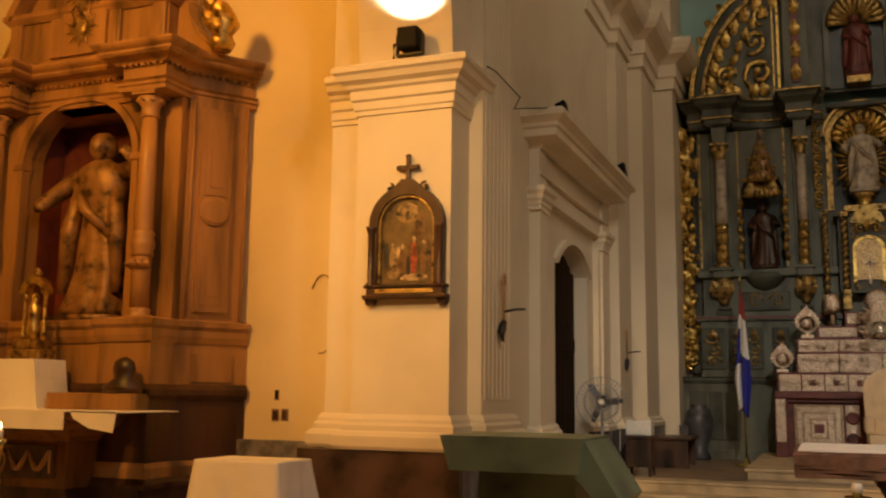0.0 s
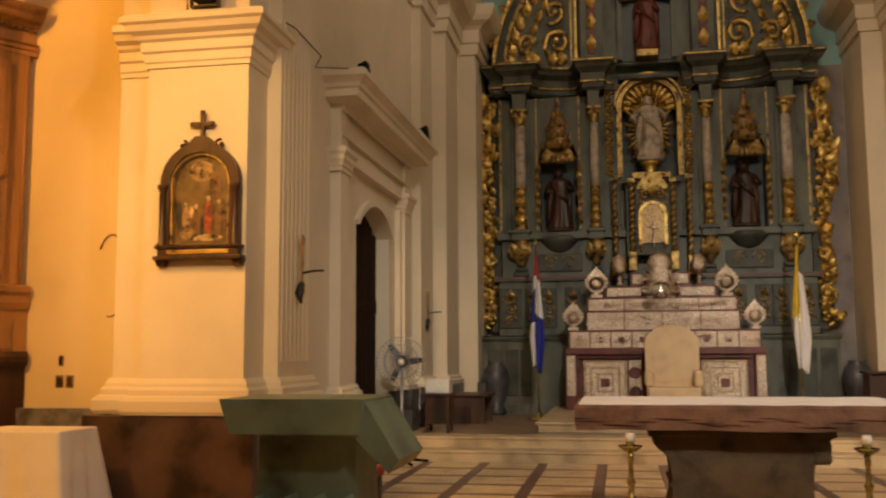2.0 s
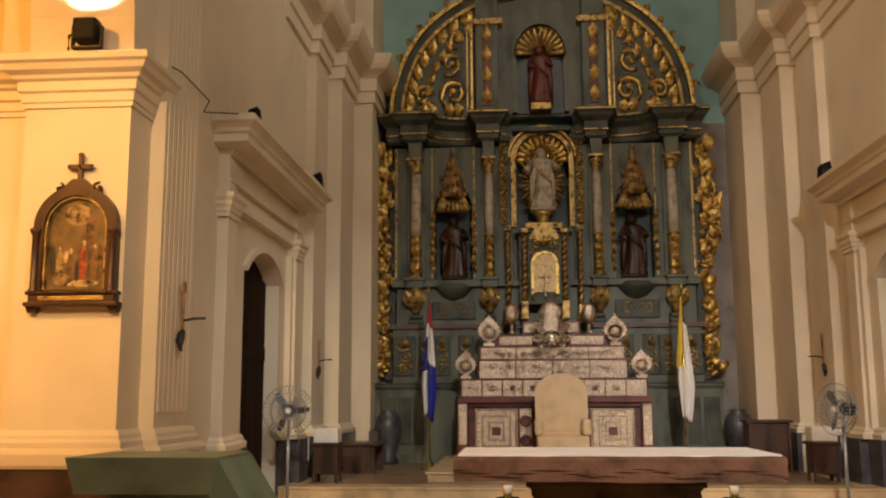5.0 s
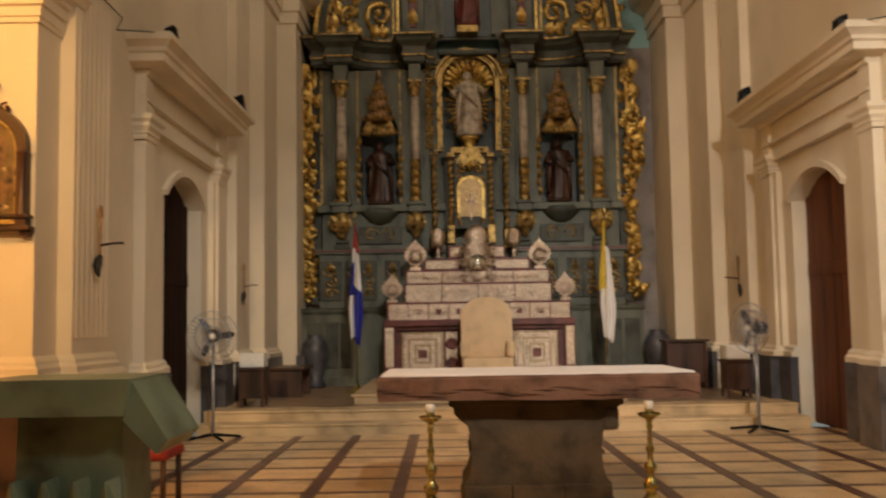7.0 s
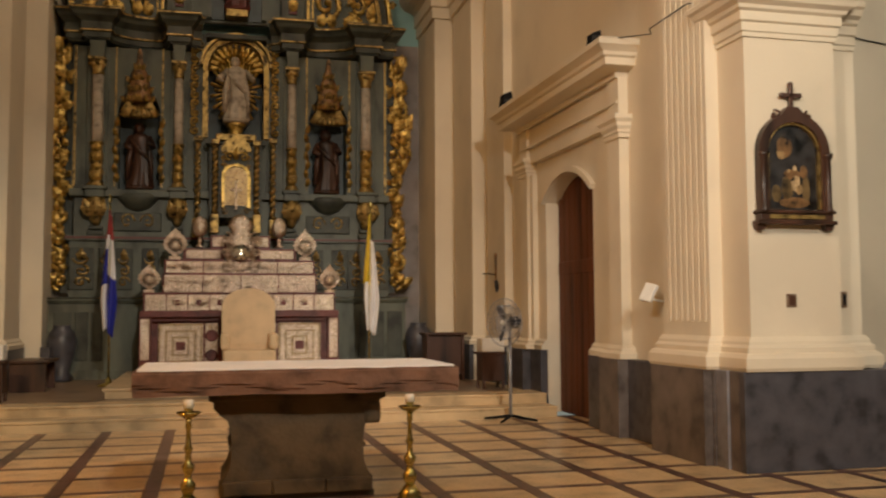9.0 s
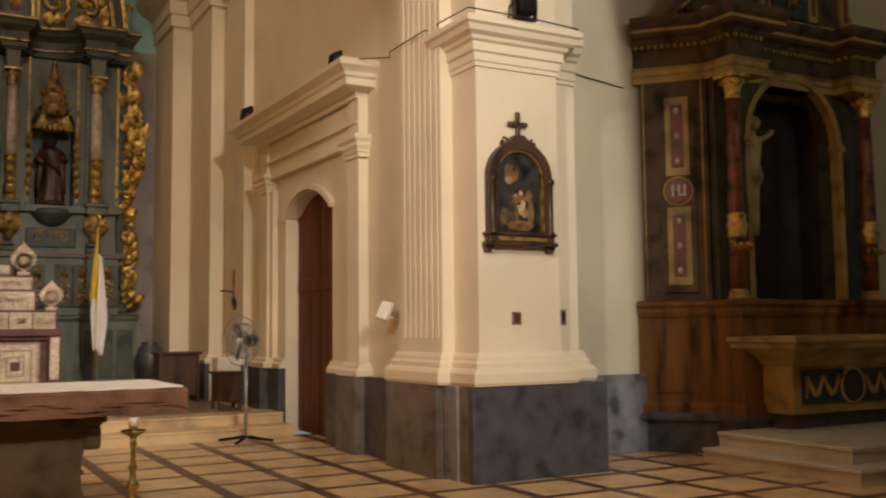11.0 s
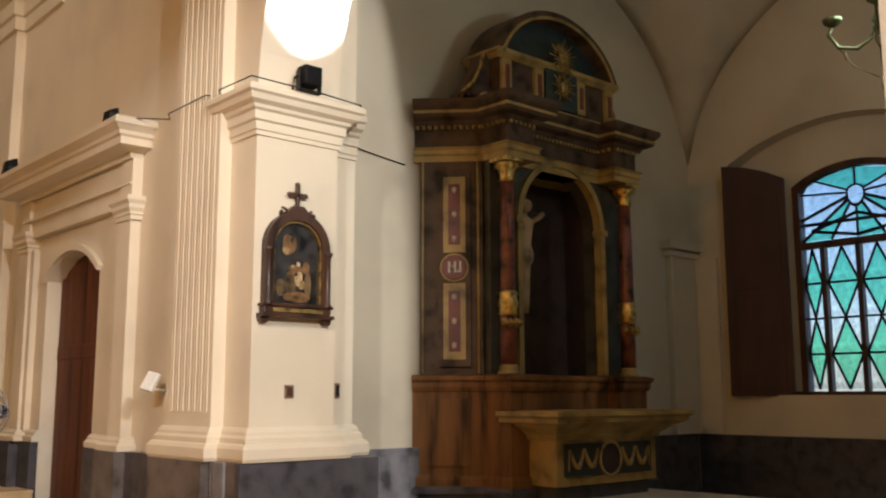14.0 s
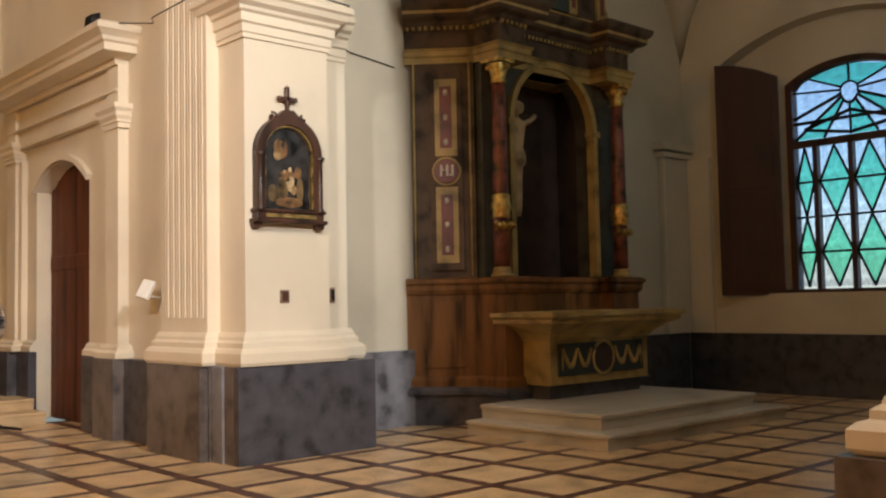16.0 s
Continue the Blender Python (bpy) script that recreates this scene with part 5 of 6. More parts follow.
# ---- stations of the cross ----
def station(x, label, hue, group="stations of the cross"):
    ob = thing("framed_painting", label, "painting", group, at=(x, 7.5, 2.145))
    w, h = 0.354, 0.67
    part("frame", prism([(w, 0.14), (w, h)] + arc(0, h, w, 0, 180, 18) [1:] + [(-w, 0.14), (-w + 0.085, 0.14), (-w + 0.085, h)] + arc(0, h, w - 0.085, 180, 0, 18)[1:] + [(w - 0.085, 0.14)], "y", -0.09, 0), WOOD_DK, ob)
    part("inner_bead", prism([(w - 0.08, 0.16), (w - 0.08, h)] + arc(0, h, w - 0.08, 0, 180, 18)[1:] + [(-w + 0.08, 0.16), (-w + 0.105, 0.16), (-w + 0.105, h)] + arc(0, h, w - 0.105, 180, 0, 18)[1:] + [(w - 0.105, 0.16)], "y", -0.065, -0.01), GOLD_DK, ob)
    for s in (-1, 1):
        part("column", merge(lathe([(0.04, 0.12), (0.045, 0.15), (0.03, 0.17), (0.03, 0.6), (0.045, 0.63), (0.05, 0.66)], (s * (w - 0.03), -0.09, 0), 10)), WOOD_DK, ob)
        part("foot", prism([(s * (w - 0.01) - 0.05, 0.02), (s * (w - 0.01) - 0.03, -0.03), (s * (w - 0.01) + 0.03, -0.03), (s * (w - 0.01) + 0.05, 0.02)], "y", -0.07, 0), WOOD_DK, ob)
        part("side_scroll", scroll(s * 0.17, -0.05, h + w - 0.02, 0.05, 1.0, 90, s, 0.014), WOOD_DK, ob)
    part("base", boxes((-w - 0.04, w + 0.04, -0.12, 0, 0.02, 0.055), (-w - 0.01, w + 0.01, -0.1, 0, 0.055, 0.115), (-w - 0.03, w + 0.03, -0.115, 0, 0.115, 0.145), bev=0.008), WOOD_DK, ob)
    part("title_strip", boxes((-w + 0.08, w - 0.08, -0.104, -0.1, 0.068, 0.104)), GOLD_DK, ob)
    part("crest", prism([(-0.15, h + w - 0.05), (-0.1, h + w + 0.01), (-0.05, h + w + 0.055), (0.05, h + w + 0.055), (0.1, h + w + 0.01), (0.15, h + w - 0.05)], "y", -0.08, 0), WOOD_DK, ob)
    t = h + w + 0.045
    cross = boxes((-0.018, 0.018, -0.06, -0.025, t, t + 0.22), (-0.09, 0.09, -0.06, -0.025, t + 0.1, t + 0.14), bev=0.006)
    for a, b in ((0, 0.22), (-0.09, 0.12), (0.09, 0.12)):
        bmesh.ops.create_icosphere(cross, subdivisions=1, radius=0.028, matrix=Matrix.Translation((a, -0.042, t + b)))
    part("cross", cross, WOOD_DK, ob)
    # the picture: a plain field with soft blocks of colour
    canvas = part("canvas", prism([(w - 0.1, 0.16), (w - 0.1, h)] + arc(0, h, w - 0.1, 0, 180, 18)[1:] + [(-w + 0.1, 0.16)], "y", -0.03, -0.005), hue[0], ob)
    for k, (a, b, rx, rz_, m) in enumerate(hue[1]):
        blob = bmesh.new()
        bmesh.ops.create_uvsphere(blob, u_segments=14, v_segments=8, radius=1, matrix=Matrix.Translation((a, -0.03, b)) @ Matrix.Diagonal((rx, 0.003, rz_, 1)))
        part("painted_patch", blob, m, canvas)


PA = material("umber_oil_paint", (0.13, 0.085, 0.035), 0.4, grain=5, vary=0.55, bump=0.05, detail=8)
PB = material("ochre_oil_paint", (0.26, 0.17, 0.075), 0.4, grain=18, vary=0.5, bump=0.05)
PC = material("red_oil_paint", (0.34, 0.07, 0.03), 0.4, grain=18, vary=0.3, bump=0.05)
PD = material("dark_oil_paint", (0.028, 0.026, 0.026), 0.35, grain=7, vary=0.55, bump=0.05, detail=8)
PE = material("pale_oil_paint", (0.42, 0.30, 0.16), 0.4, grain=16, vary=0.5, bump=0.05)
PF = material("brown_oil_paint", (0.14, 0.075, 0.03), 0.4, grain=12, vary=0.5, bump=0.05)
station(-4.34, "arched painting in carved dark frame with a cross, warm brown scene", (PA, [(0.06, 0.38, 0.035, 0.15, PC), (-0.05, 0.34, 0.04, 0.12, PF), (-0.14, 0.38, 0.035, 0.10, PB), (0.15, 0.36, 0.03, 0.13, PF), (0.0, 0.78, 0.12, 0.09, PB), (-0.1, 0.24, 0.1, 0.05, PB), (0.06, 0.545, 0.018, 0.026, PE), (-0.05, 0.48, 0.017, 0.024, PE), (-0.14, 0.5, 0.016, 0.024, PE), (0.15, 0.51, 0.016, 0.022, PE), (-0.2, 0.4, 0.03, 0.12, PD), (0.2, 0.42, 0.025, 0.13, PF), (0.01, 0.3, 0.02, 0.1, PD), (0.12, 0.66, 0.05, 0.14, PF), (0.05, 0.21, 0.15, 0.03, PE), (-0.09, 0.44, 0.02, 0.06, PE)]))
station(4.385, "arched painting in carved dark frame with a cross, very dark scene", (PD, [(0.03, 0.42, 0.05, 0.10, PE), (0.0, 0.47, 0.09, 0.05, PF), (-0.07, 0.72, 0.08, 0.10, PF), (0.02, 0.22, 0.16, 0.05, PF), (0.12, 0.5, 0.04, 0.06, PF), (-0.05, 0.35, 0.06, 0.12, PA), (0.03, 0.53, 0.02, 0.026, PE), (-0.03, 0.5, 0.018, 0.022, PB), (0.07, 0.34, 0.035, 0.05, PB), (0.14, 0.34, 0.04, 0.12, PA), (-0.16, 0.3, 0.05, 0.08, PA), (-0.1, 0.66, 0.05, 0.05, PB)]))


# ---- fittings on the walls ----
def flood(x):
    ob = thing("floodlight", "black floodlight on a bracket on top of the pier capital", "floodlight", "floodlights", at=(x, 7.36, 4.33))
    part("housing", boxes((-0.1, 0.1, -0.09, 0.07, 0.05, 0.25), bev=0.02), BLACK, ob)
    part("bracket", boxes((-0.13, -0.115, -0.03, 0.03, 0.02, 0.2), (0.115, 0.13, -0.03, 0.03, 0.02, 0.2), (-0.13, 0.13, -0.03, 0.03, 0.0, 0.02), bev=0.004), IRON, ob)
    part("cable_gland", tube([(-0.1, 0, 0.14), (-0.16, 0.0, 0.12), (-0.17, 0.02, 0.0)], 0.012, 6), BLACK, ob)


flood(-4.3)
flood(4.42)


def wall_cross(x, y, z, s, label):
    ob = thing("candle_bracket", label, "candle bracket", "consecration candle brackets", at=(x, y, z))
    part("upright", merge(tube([(-s * 0.03, 0, -0.22), (-s * 0.03, 0, 0.36)], 0.014, 6), boxes((-s * 0.045, -s * 0.015, -0.03, 0.03, 0.26, 0.34), bev=0.005)), GILT_BROWN, ob)
    part("arm", tube([(-s * 0.03, 0, 0.0), (-s * 0.14, 0, 0.02), (-s * 0.24, 0, 0.02)], 0.012, 6), IRON, ob)
    part("leaf", shift(leaf(0, 0, 0, 0.2, 180, 0.22), -s * 0.03, 0, -0.08), IRON, ob)


wall_cross(-3.79, 8.42, 2.12, -1, "wrought iron candle bracket fixed to the fluted pilaster")
wall_cross(-3.84, 14.7, 2.0, -1, "wrought iron candle bracket on the chancel pilaster")
wall_cross(3.84, 14.7, 2.0, 1, "wrought iron candle bracket on the chancel pilaster")
ob = thing("wall_spotlight", "small white tilted spotlight on the chancel wall", "spotlight", at=(3.9, 9.15, 1.5))
part("housing", boxes((-0.11, -0.06, -0.075, 0.075, -0.10, 0.10), bev=0.012), WHITE_PL, ob).matrix_local = pose(-0.07, 0, 0.06, 14, 24, 30)
part("arm", tube([(0.08, 0, 0), (-0.1, 0, 0.03)], 0.014, 6), WHITE_PL, ob)


def plate(x, y, z, w, h, label, face="y"):
    ob = thing("wall_socket", label, "wall socket", "wall sockets", at=(x, y, z))
    part("cover", boxes((-w, w, -0.012, 0.0, -h, h), bev=0.004), material_plate, ob)
    part("insert", boxes((-w * 0.6, w * 0.6, -0.018, -0.011, -h * 0.7, h * 0.7), bev=0.003), BLACK if w < 0.04 else WOOD_DK, ob)


material_plate = material("brown_metal_plate", (0.22, 0.15, 0.10), 0.5, 0.3, grain=20, vary=0.3)
plate(4.36, 7.5, 1.49, 0.05, 0.06, "brown metal socket plate on the pier")
plate(5.06, 7.72, 1.50, 0.03, 0.075, "small dark wall switch on the pier")
plate(-6.10, 8.45, 1.12, 0.04, 0.06, "brown socket plate on the ochre wall")
plate(-6.21, 8.45, 1.12, 0.04, 0.06, "brown socket plate on the ochre wall")
plate(-6.2, 8.45, 1.32, 0.025, 0.05, "small dark switch on the ochre wall")
for s in (1, -1):
    for y, z, k in ((10.2, 4.48, 1), (13.6, 4.48, 1.3)):
        ob = thing("loudspeaker", "small black loudspeaker on top of the door cornice", "loudspeaker", "door cornice loudspeakers", at=(s * 3.66, y, z))
        part("cabinet", prism([(-0.07 * k, -0.01), (0.08 * k, -0.01), (0.05 * k, 0.19 * k), (-0.05 * k, 0.15 * k)], "y", -0.08, 0.08), BLACK, ob)
        part("grille", boxes((-0.05, 0.05, -0.088, -0.079, 0.02, 0.12), bev=0.004), IRON, ob)
sag = [(3.6, 9.9, 4.48), (3.94, 9.3, 4.40), (3.78, 9.0, 4.36), (3.78, 8.2, 4.37), (3.9, 8.1, 4.36), (3.76, 7.9, 4.345), (3.76, 7.3, 4.335), (4.5, 7.31, 4.335), (5.05, 7.36, 4.33), (5.1, 7.6, 4.28), (5.3, 8.3, 4.26), (5.9, 8.43, 4.22), (6.5, 8.43, 4.15)]
solid("cable", tube(sag, 0.007, 6), IRON, "thin dark electric cable running along the pier and wall", "cable")
solid("cable", tube([(5.45, 8.435, 4.25), (5.46, 8.435, 2.5), (5.45, 8.435, 0.9)], 0.01, 6), PLASTER_DIM, "painted conduit running down the chapel wall", "cable")
solid("cable", tube([(-3.6, 9.8, 4.48), (-3.94, 9.3, 4.36), (-3.78, 9.0, 4.38), (-3.78, 8.2, 4.40), (-3.76, 7.9, 4.345)], 0.007, 6), IRON, "thin dark electric cable running along the pier and wall", "cable")


# ---- side altars ----
MAUVE_PT = material("dull_mauve_paint", (0.085, 0.056, 0.036), 0.65, grain=4, vary=0.3, bump=0.15, spec=0.25)
OLIVE_PT = material("olive_grey_paint", (0.055, 0.052, 0.036), 0.5, grain=4, vary=0.25, bump=0.12)


def frame_ring(u0, u1, z0, z1, t, y0, y1):
    return boxes((u0, u1, y0, y1, z0, z0 + t), (u0, u1, y0, y1, z1 - t, z1), (u0, u0 + t, y0, y1, z0 + t, z1 - t), (u1 - t, u1, y0, y1, z0 + t, z1 - t))


def side_altar(s, C, wide, back, span, label, base, body, trim, column, niche, inlay):
    ob = thing("side_altar", label, "altar", "side altars", at=(0, 0, 0))
    P = lambda name, bm, m, lab="": part(name, mirrored(bm, s), m, ob, lab)  # noqa: E731
    SW = lambda path, prof: sweep(path[::-1], prof)  # noqa: E731
    foot = [(C + back, 8.44), (C + wide, 7.80), (C + wide, 7.42), (C + 0.70, 7.42), (C + 0.70, 7.62), (C - 0.70, 7.62), (C - 0.70, 7.42), (C - wide, 7.42), (C - wide, 7.80), (C - back, 8.44)]
    top = [(C + back - 0.02, 8.44), (C + wide - 0.02, 7.84), (C + wide - 0.03, 7.46), (C + 0.76, 7.46), (C + 0.76, 7.74), (C - 0.76, 7.74), (C - 0.76, 7.46), (C - wide + 0.03, 7.46), (C - wide + 0.02, 7.84), (C - back + 0.02, 8.44)]
    P("plinth", merge(prism([(a, b - 0.06) for a, b in foot[1:-1]] + [foot[-1], foot[0]], "z", 0.0, 0.42), SW(foot, [(0, 0.36), (0.09, 0.36), (0.09, 0.40), (0.05, 0.44), (0, 0.44)])), MARBLE_GREY if s > 0 else WOOD_DK)
    if s > 0:
        P("base", prism(foot, "z", 0.42, 1.56), base)
    else:
        P("base", prism(foot, "z", 0.42, 1.10), WOOD_DK)
        P("base_ledge", SW(foot, [(0, 1.06), (0.03, 1.06), (0.07, 1.10), (0.07, 1.14), (0.03, 1.18), (0, 1.18)]), WOOD_DK)
        P("upper_base", prism(foot, "z", 1.10, 1.56), base)
    P("base_moulding", SW(foot, [(0, 1.50), (0.02, 1.50), (0.04, 1.55), (0.04, 1.60), (0.07, 1.63), (0.07, 1.67), (0, 1.69)]), base)
    P("base_band", SW(foot, [(0, 0.44), (0.04, 0.44), (0.04, 0.52), (0.015, 0.56), (0, 0.56)]), base)
    P("base_top", prism(foot, "z", 1.56, 1.68), base)
    # raised panels on the base
    for p, q in ((foot[8], foot[9]), (foot[0], foot[1])):
        a, b = Vector(q if p == foot[8] else p), Vector(p if p == foot[8] else q)
        d = (b - a)
        n = Vector((d.y, -d.x)).normalized()
        if n.y > 0:
            n = -n
        for f0, f1, z0, z1, m, o in ((0.22, 0.78, 0.66 if s > 0 else 1.2, 1.42, base, 0.025),):
            c0, c1 = a + d * f0, a + d * f1
            P("base_panel", prism([tuple(c0 - n * 0.01), tuple(c1 - n * 0.01), tuple(c1 + n * o), tuple(c0 + n * o)], "z", z0, z1), m)
        # pilaster of the slanted wing
        for f0, f1, z0, z1, m, o in ((0.10, 0.96, 1.69, 4.2, body, 0.0), (0.36, 0.80, 1.78, 4.10, body, 0.05)):
            c0, c1 = a + d * f0, a + d * f1
            P("wing_pilaster", prism([tuple(c0 - n * 0.3), tuple(c1 - n * 0.3), tuple(c1 + n * o), tuple(c0 + n * o)], "z", z0, z1), m)
        for z0, z1 in ((1.86, 2.74), (3.10, 4.0)):
            for f0, f1, y0_, y1_, m, o in ((0.43, 0.73, z0, z1, trim, 0.062), (0.50, 0.66, z0 + 0.09, z1 - 0.09, inlay, 0.072)):
                c0, c1 = a + d * f0, a + d * f1
                P("inlay_panel" if m is inlay else "panel_frame", prism([tuple(c0 + n * 0.04), tuple(c1 + n * 0.04), tuple(c1 + n * o), tuple(c0 + n * o)], "z", y0_, y1_), m)
            for zz in (z0 + 0.16, (z0 + z1) / 2, z1 - 0.16):
                c0 = a + d * 0.58 + n * 0.073
                w = bmesh.new()
                bmesh.ops.create_uvsphere(w, u_segments=8, v_segments=6, radius=0.028, matrix=Matrix.Translation((c0.x, c0.y, zz)) @ Matrix.Diagonal((1, 1, 1.4, 1)))
                if s > 0:
                    P("painted_flower", w, CREAM_COL)
        c0 = a + d * 0.58 + n * 0.055
        ang = math.atan2(n.x, -n.y)
        for r, m, o in ((0.17, trim, 0.0), (0.145, inlay, 0.012)):
            disc = lathe([(r, 0), (r, 0.014), (r * 0.92, 0.02)], (0, 0, 0), 24)
            bmesh.ops.transform(disc, matrix=Matrix.Translation((c0.x + n.x * o, c0.y + n.y * o, 2.92)) @ Matrix.Rotation(ang, 4, "Z") @ Matrix.Rotation(radians(90), 4, "X"), verts=disc.verts)
            P("medallion", disc, m)
        if p == foot[8] and s > 0:
            mono = boxes((-0.07, -0.045, -0.02, 0, -0.06, 0.07), (0.0, 0.025, -0.02, 0, -0.06, 0.07), (0.06, 0.085, -0.02, 0, -0.06, 0.07), (0.03, 0.06, -0.02, 0, -0.06, -0.035))
            tube([(-0.058, -0.01, 0.06), (-0.02, -0.01, -0.02), (0.012, -0.01, 0.06)], 0.012, 5, mono)
            bmesh.ops.transform(mono, matrix=Matrix.Translation((c0.x + n.x * 0.035, c0.y + n.y * 0.035, 2.92)) @ Matrix.Rotation(ang, 4, "Z"), verts=mono.verts)
            P("monogram", mono, CREAM_COL)
        for f in (0.14, 0.9):
            c0 = a + d * f + n * 0.012
            P("gilt_fillet", tube([(c0.x, c0.y, 1.7), (c0.x, c0.y, 4.2)], 0.014, 6), trim)
    # niche wall with an arched opening
    R = 0.76
    P("niche_wall", prism([(C - wide + 0.02, 1.68), (C - R, 1.68), (C - R, 3.55)] + arc(C, 3.55, R, 180, 0, 22)[1:-1] + [(C + R, 3.55), (C + R, 1.68), (C + wide - 0.02, 1.68), (C + wide - 0.02, 4.2), (C - wide + 0.02, 4.2)], "y", 7.74, 8.0), OLIVE_PT if s > 0 else body)
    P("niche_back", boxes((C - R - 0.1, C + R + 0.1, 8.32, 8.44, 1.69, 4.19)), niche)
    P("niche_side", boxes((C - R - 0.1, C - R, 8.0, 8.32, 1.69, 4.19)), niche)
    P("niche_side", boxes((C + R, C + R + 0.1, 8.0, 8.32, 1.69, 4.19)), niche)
    P("arch_moulding", prism(arc(C, 3.55, R + 0.06, 0, 180, 22) + [(C - R - 0.06, 1.70), (C - R + 0.02, 1.70)] + arc(C, 3.55, R - 0.02, 180, 0, 22) + [(C + R - 0.02, 1.70), (C + R + 0.06, 1.70)], "y", 7.68, 7.80), trim)
    for e in (-1, 1):
        P("impost", boxes((C + e * (R + 0.035) - 0.065, C + e * (R + 0.035) + 0.065, 7.66, 7.82, 3.5, 3.58), bev=0.01), trim)
    for x in (C - span, C + span):
        y = 7.58
        P("column_base", lathe([(0.13, 1.68), (0.13, 1.72), (0.1, 1.74), (0.115, 1.77), (0.09, 1.80)], (x, y, 0), 18), trim)
        P("column_shaft", lathe([(0.092, 1.80), (0.095, 2.3), (0.088, 3.4), (0.078, 3.92)], (x, y, 0), 20), column)
        P("column_ring", lathe([(0.096, 2.36), (0.115, 2.38), (0.1, 2.42), (0.12, 2.47), (0.12, 2.52), (0.1, 2.57), (0.115, 2.62), (0.096, 2.64)], (x, y, 0), 20), GOLD if s > 0 else trim)
        P("column_garland", merge(*[leaf(x + 0.1 * math.cos(k), y + 0.1 * math.sin(k), 2.22, 0.1, 0, 0.5) for k in np.linspace(3.3, 6.1, 5)]), GOLD if s > 0 else trim)
        cap = lathe([(0.085, 3.92), (0.1, 3.94), (0.085, 3.97), (0.1, 4.05), (0.14, 4.14), (0.11, 4.16)], (x, y, 0), 18)
        for k in range(8):
            a = k * math.pi / 4
            bmesh.ops.create_icosphere(cap, subdivisions=1, radius=0.036, matrix=Matrix.Translation((x + 0.115 * math.cos(a), y + 0.115 * math.sin(a), 4.11)))
        box(cap, x - 0.14, x + 0.14, y - 0.14, y + 0.14, 4.16, 4.2)
        P("column_capital", cap, GOLD if s > 0 else trim)
    P("architrave", merge(prism(top, "z", 4.2, 4.37), SW(top, [(0, 4.2), (0.03, 4.2), (0.03, 4.27), (0.05, 4.29), (0.05, 4.34), (0.08, 4.37), (0, 4.38)])), YELLOW_PAINT if s > 0 else trim)
    P("frieze", prism(top, "z", 4.37, 4.62), body)
    dent = bmesh.new()
    for p, q in zip(top, top[1:]):
        p, q = Vector(p), Vector(q)
        d = (q - p)
        k = int(d.length / 0.07)
        n = Vector((-d.y, d.x)).normalized()
        for j in range(k):
            c = p + d * ((j + 0.5) / k) + n * 0.03
            box(dent, c.x - 0.018, c.x + 0.018, c.y - 0.018, c.y + 0.018, 4.60, 4.65)
    P("dentil_band", dent, trim)["kind"] = "stuff"
    P("cornice", merge(prism(top, "z", 4.62, 4.9), SW(top, [(0, 4.64), (0.05, 4.64), (0.08, 4.69), (0.17, 4.72), (0.19, 4.75), (0.19, 4.80), (0.23, 4.84), (0.25, 4.88), (0.25, 4.92), (0, 4.94)])), body if s > 0 else trim)
    P("cornice_gilding", SW(top, [(0.185, 4.755), (0.197, 4.755), (0.197, 4.79), (0.185, 4.79)]), YELLOW_PAINT if s > 0 else trim)
    # attic and pediment
    P("attic", boxes((C - 1.08, C + 1.08, 7.72, 8.3, 4.92, 5.58)), body)
    P("attic_moulding", merge(SW([(C + 1.08, 8.3), (C + 1.08, 7.72), (C - 1.08, 7.72), (C - 1.08, 8.3)], [(0, 4.94), (0.06, 4.94), (0.06, 5.0), (0.02, 5.04), (0, 5.04)]), SW([(C + 1.08, 8.3), (C + 1.08, 7.72), (C - 1.08, 7.72), (C - 1.08, 8.3)], [(0, 5.5), (0.03, 5.5), (0.08, 5.56), (0.08, 5.61), (0, 5.63)])), trim)
    for x in (C - 0.98, C - 0.4, C + 0.4, C + 0.98):
        P("attic_pilaster", boxes((x - 0.08, x + 0.08, 7.67, 7.73, 5.05, 5.5), bev=0.01), trim)
        P("attic_inlay", boxes((x - 0.035, x + 0.035, 7.66, 7.672, 5.13, 5.42), bev=0.004), inlay)
    P("tympanum", prism([(C + 1.06, 5.6)] + arc(C, 5.32, 1.1, 14, 166, 24, 0.92) + [(C - 1.06, 5.6)], "y", 7.84, 8.2), BLUEGREEN if s > 0 else body)
    P("pediment_moulding", prism(arc(C, 5.32, 1.2, 14, 166, 26, 1.0) + arc(C, 5.32, 1.08, 166, 14, 26, 0.88), "y", 7.66, 8.2), body if s > 0 else trim)
    P("pediment_gilding", prism(arc(C, 5.32, 1.12, 14, 166, 26, 0.925) + arc(C, 5.32, 1.08, 166, 14, 26, 0.885), "y", 7.64, 7.70), YELLOW_PAINT if s > 0 else trim)
    P("attic_panel", boxes((C - 0.3, C + 0.3, 7.66, 7.73, 5.05, 5.6)), BLUEGREEN if s > 0 else body)
    for cz, rr in ((5.72, 0.26), (5.34, 0.22)):
        for k in range(22):
            a = 2 * math.pi * k / 22
            l = rr * (1 if k % 2 else 0.75)
            P("sun_ray", tube([(C + 0.05 * math.cos(a), 7.64, cz + 0.05 * math.sin(a)), (C + l * math.cos(a), 7.62, cz + l * math.sin(a))], 0.014, 5, None, [1, 0.5]), GOLD_DK)
        burst = bmesh.new()
        bmesh.ops.create_uvsphere(burst, u_segments=12, v_segments=8, radius=0.07, matrix=Matrix.Translation((C, 7.63, cz)) @ Matrix.Diagonal((1, 0.5, 1.2, 1)))
        P("sun_disc", burst, GOLD_DK)
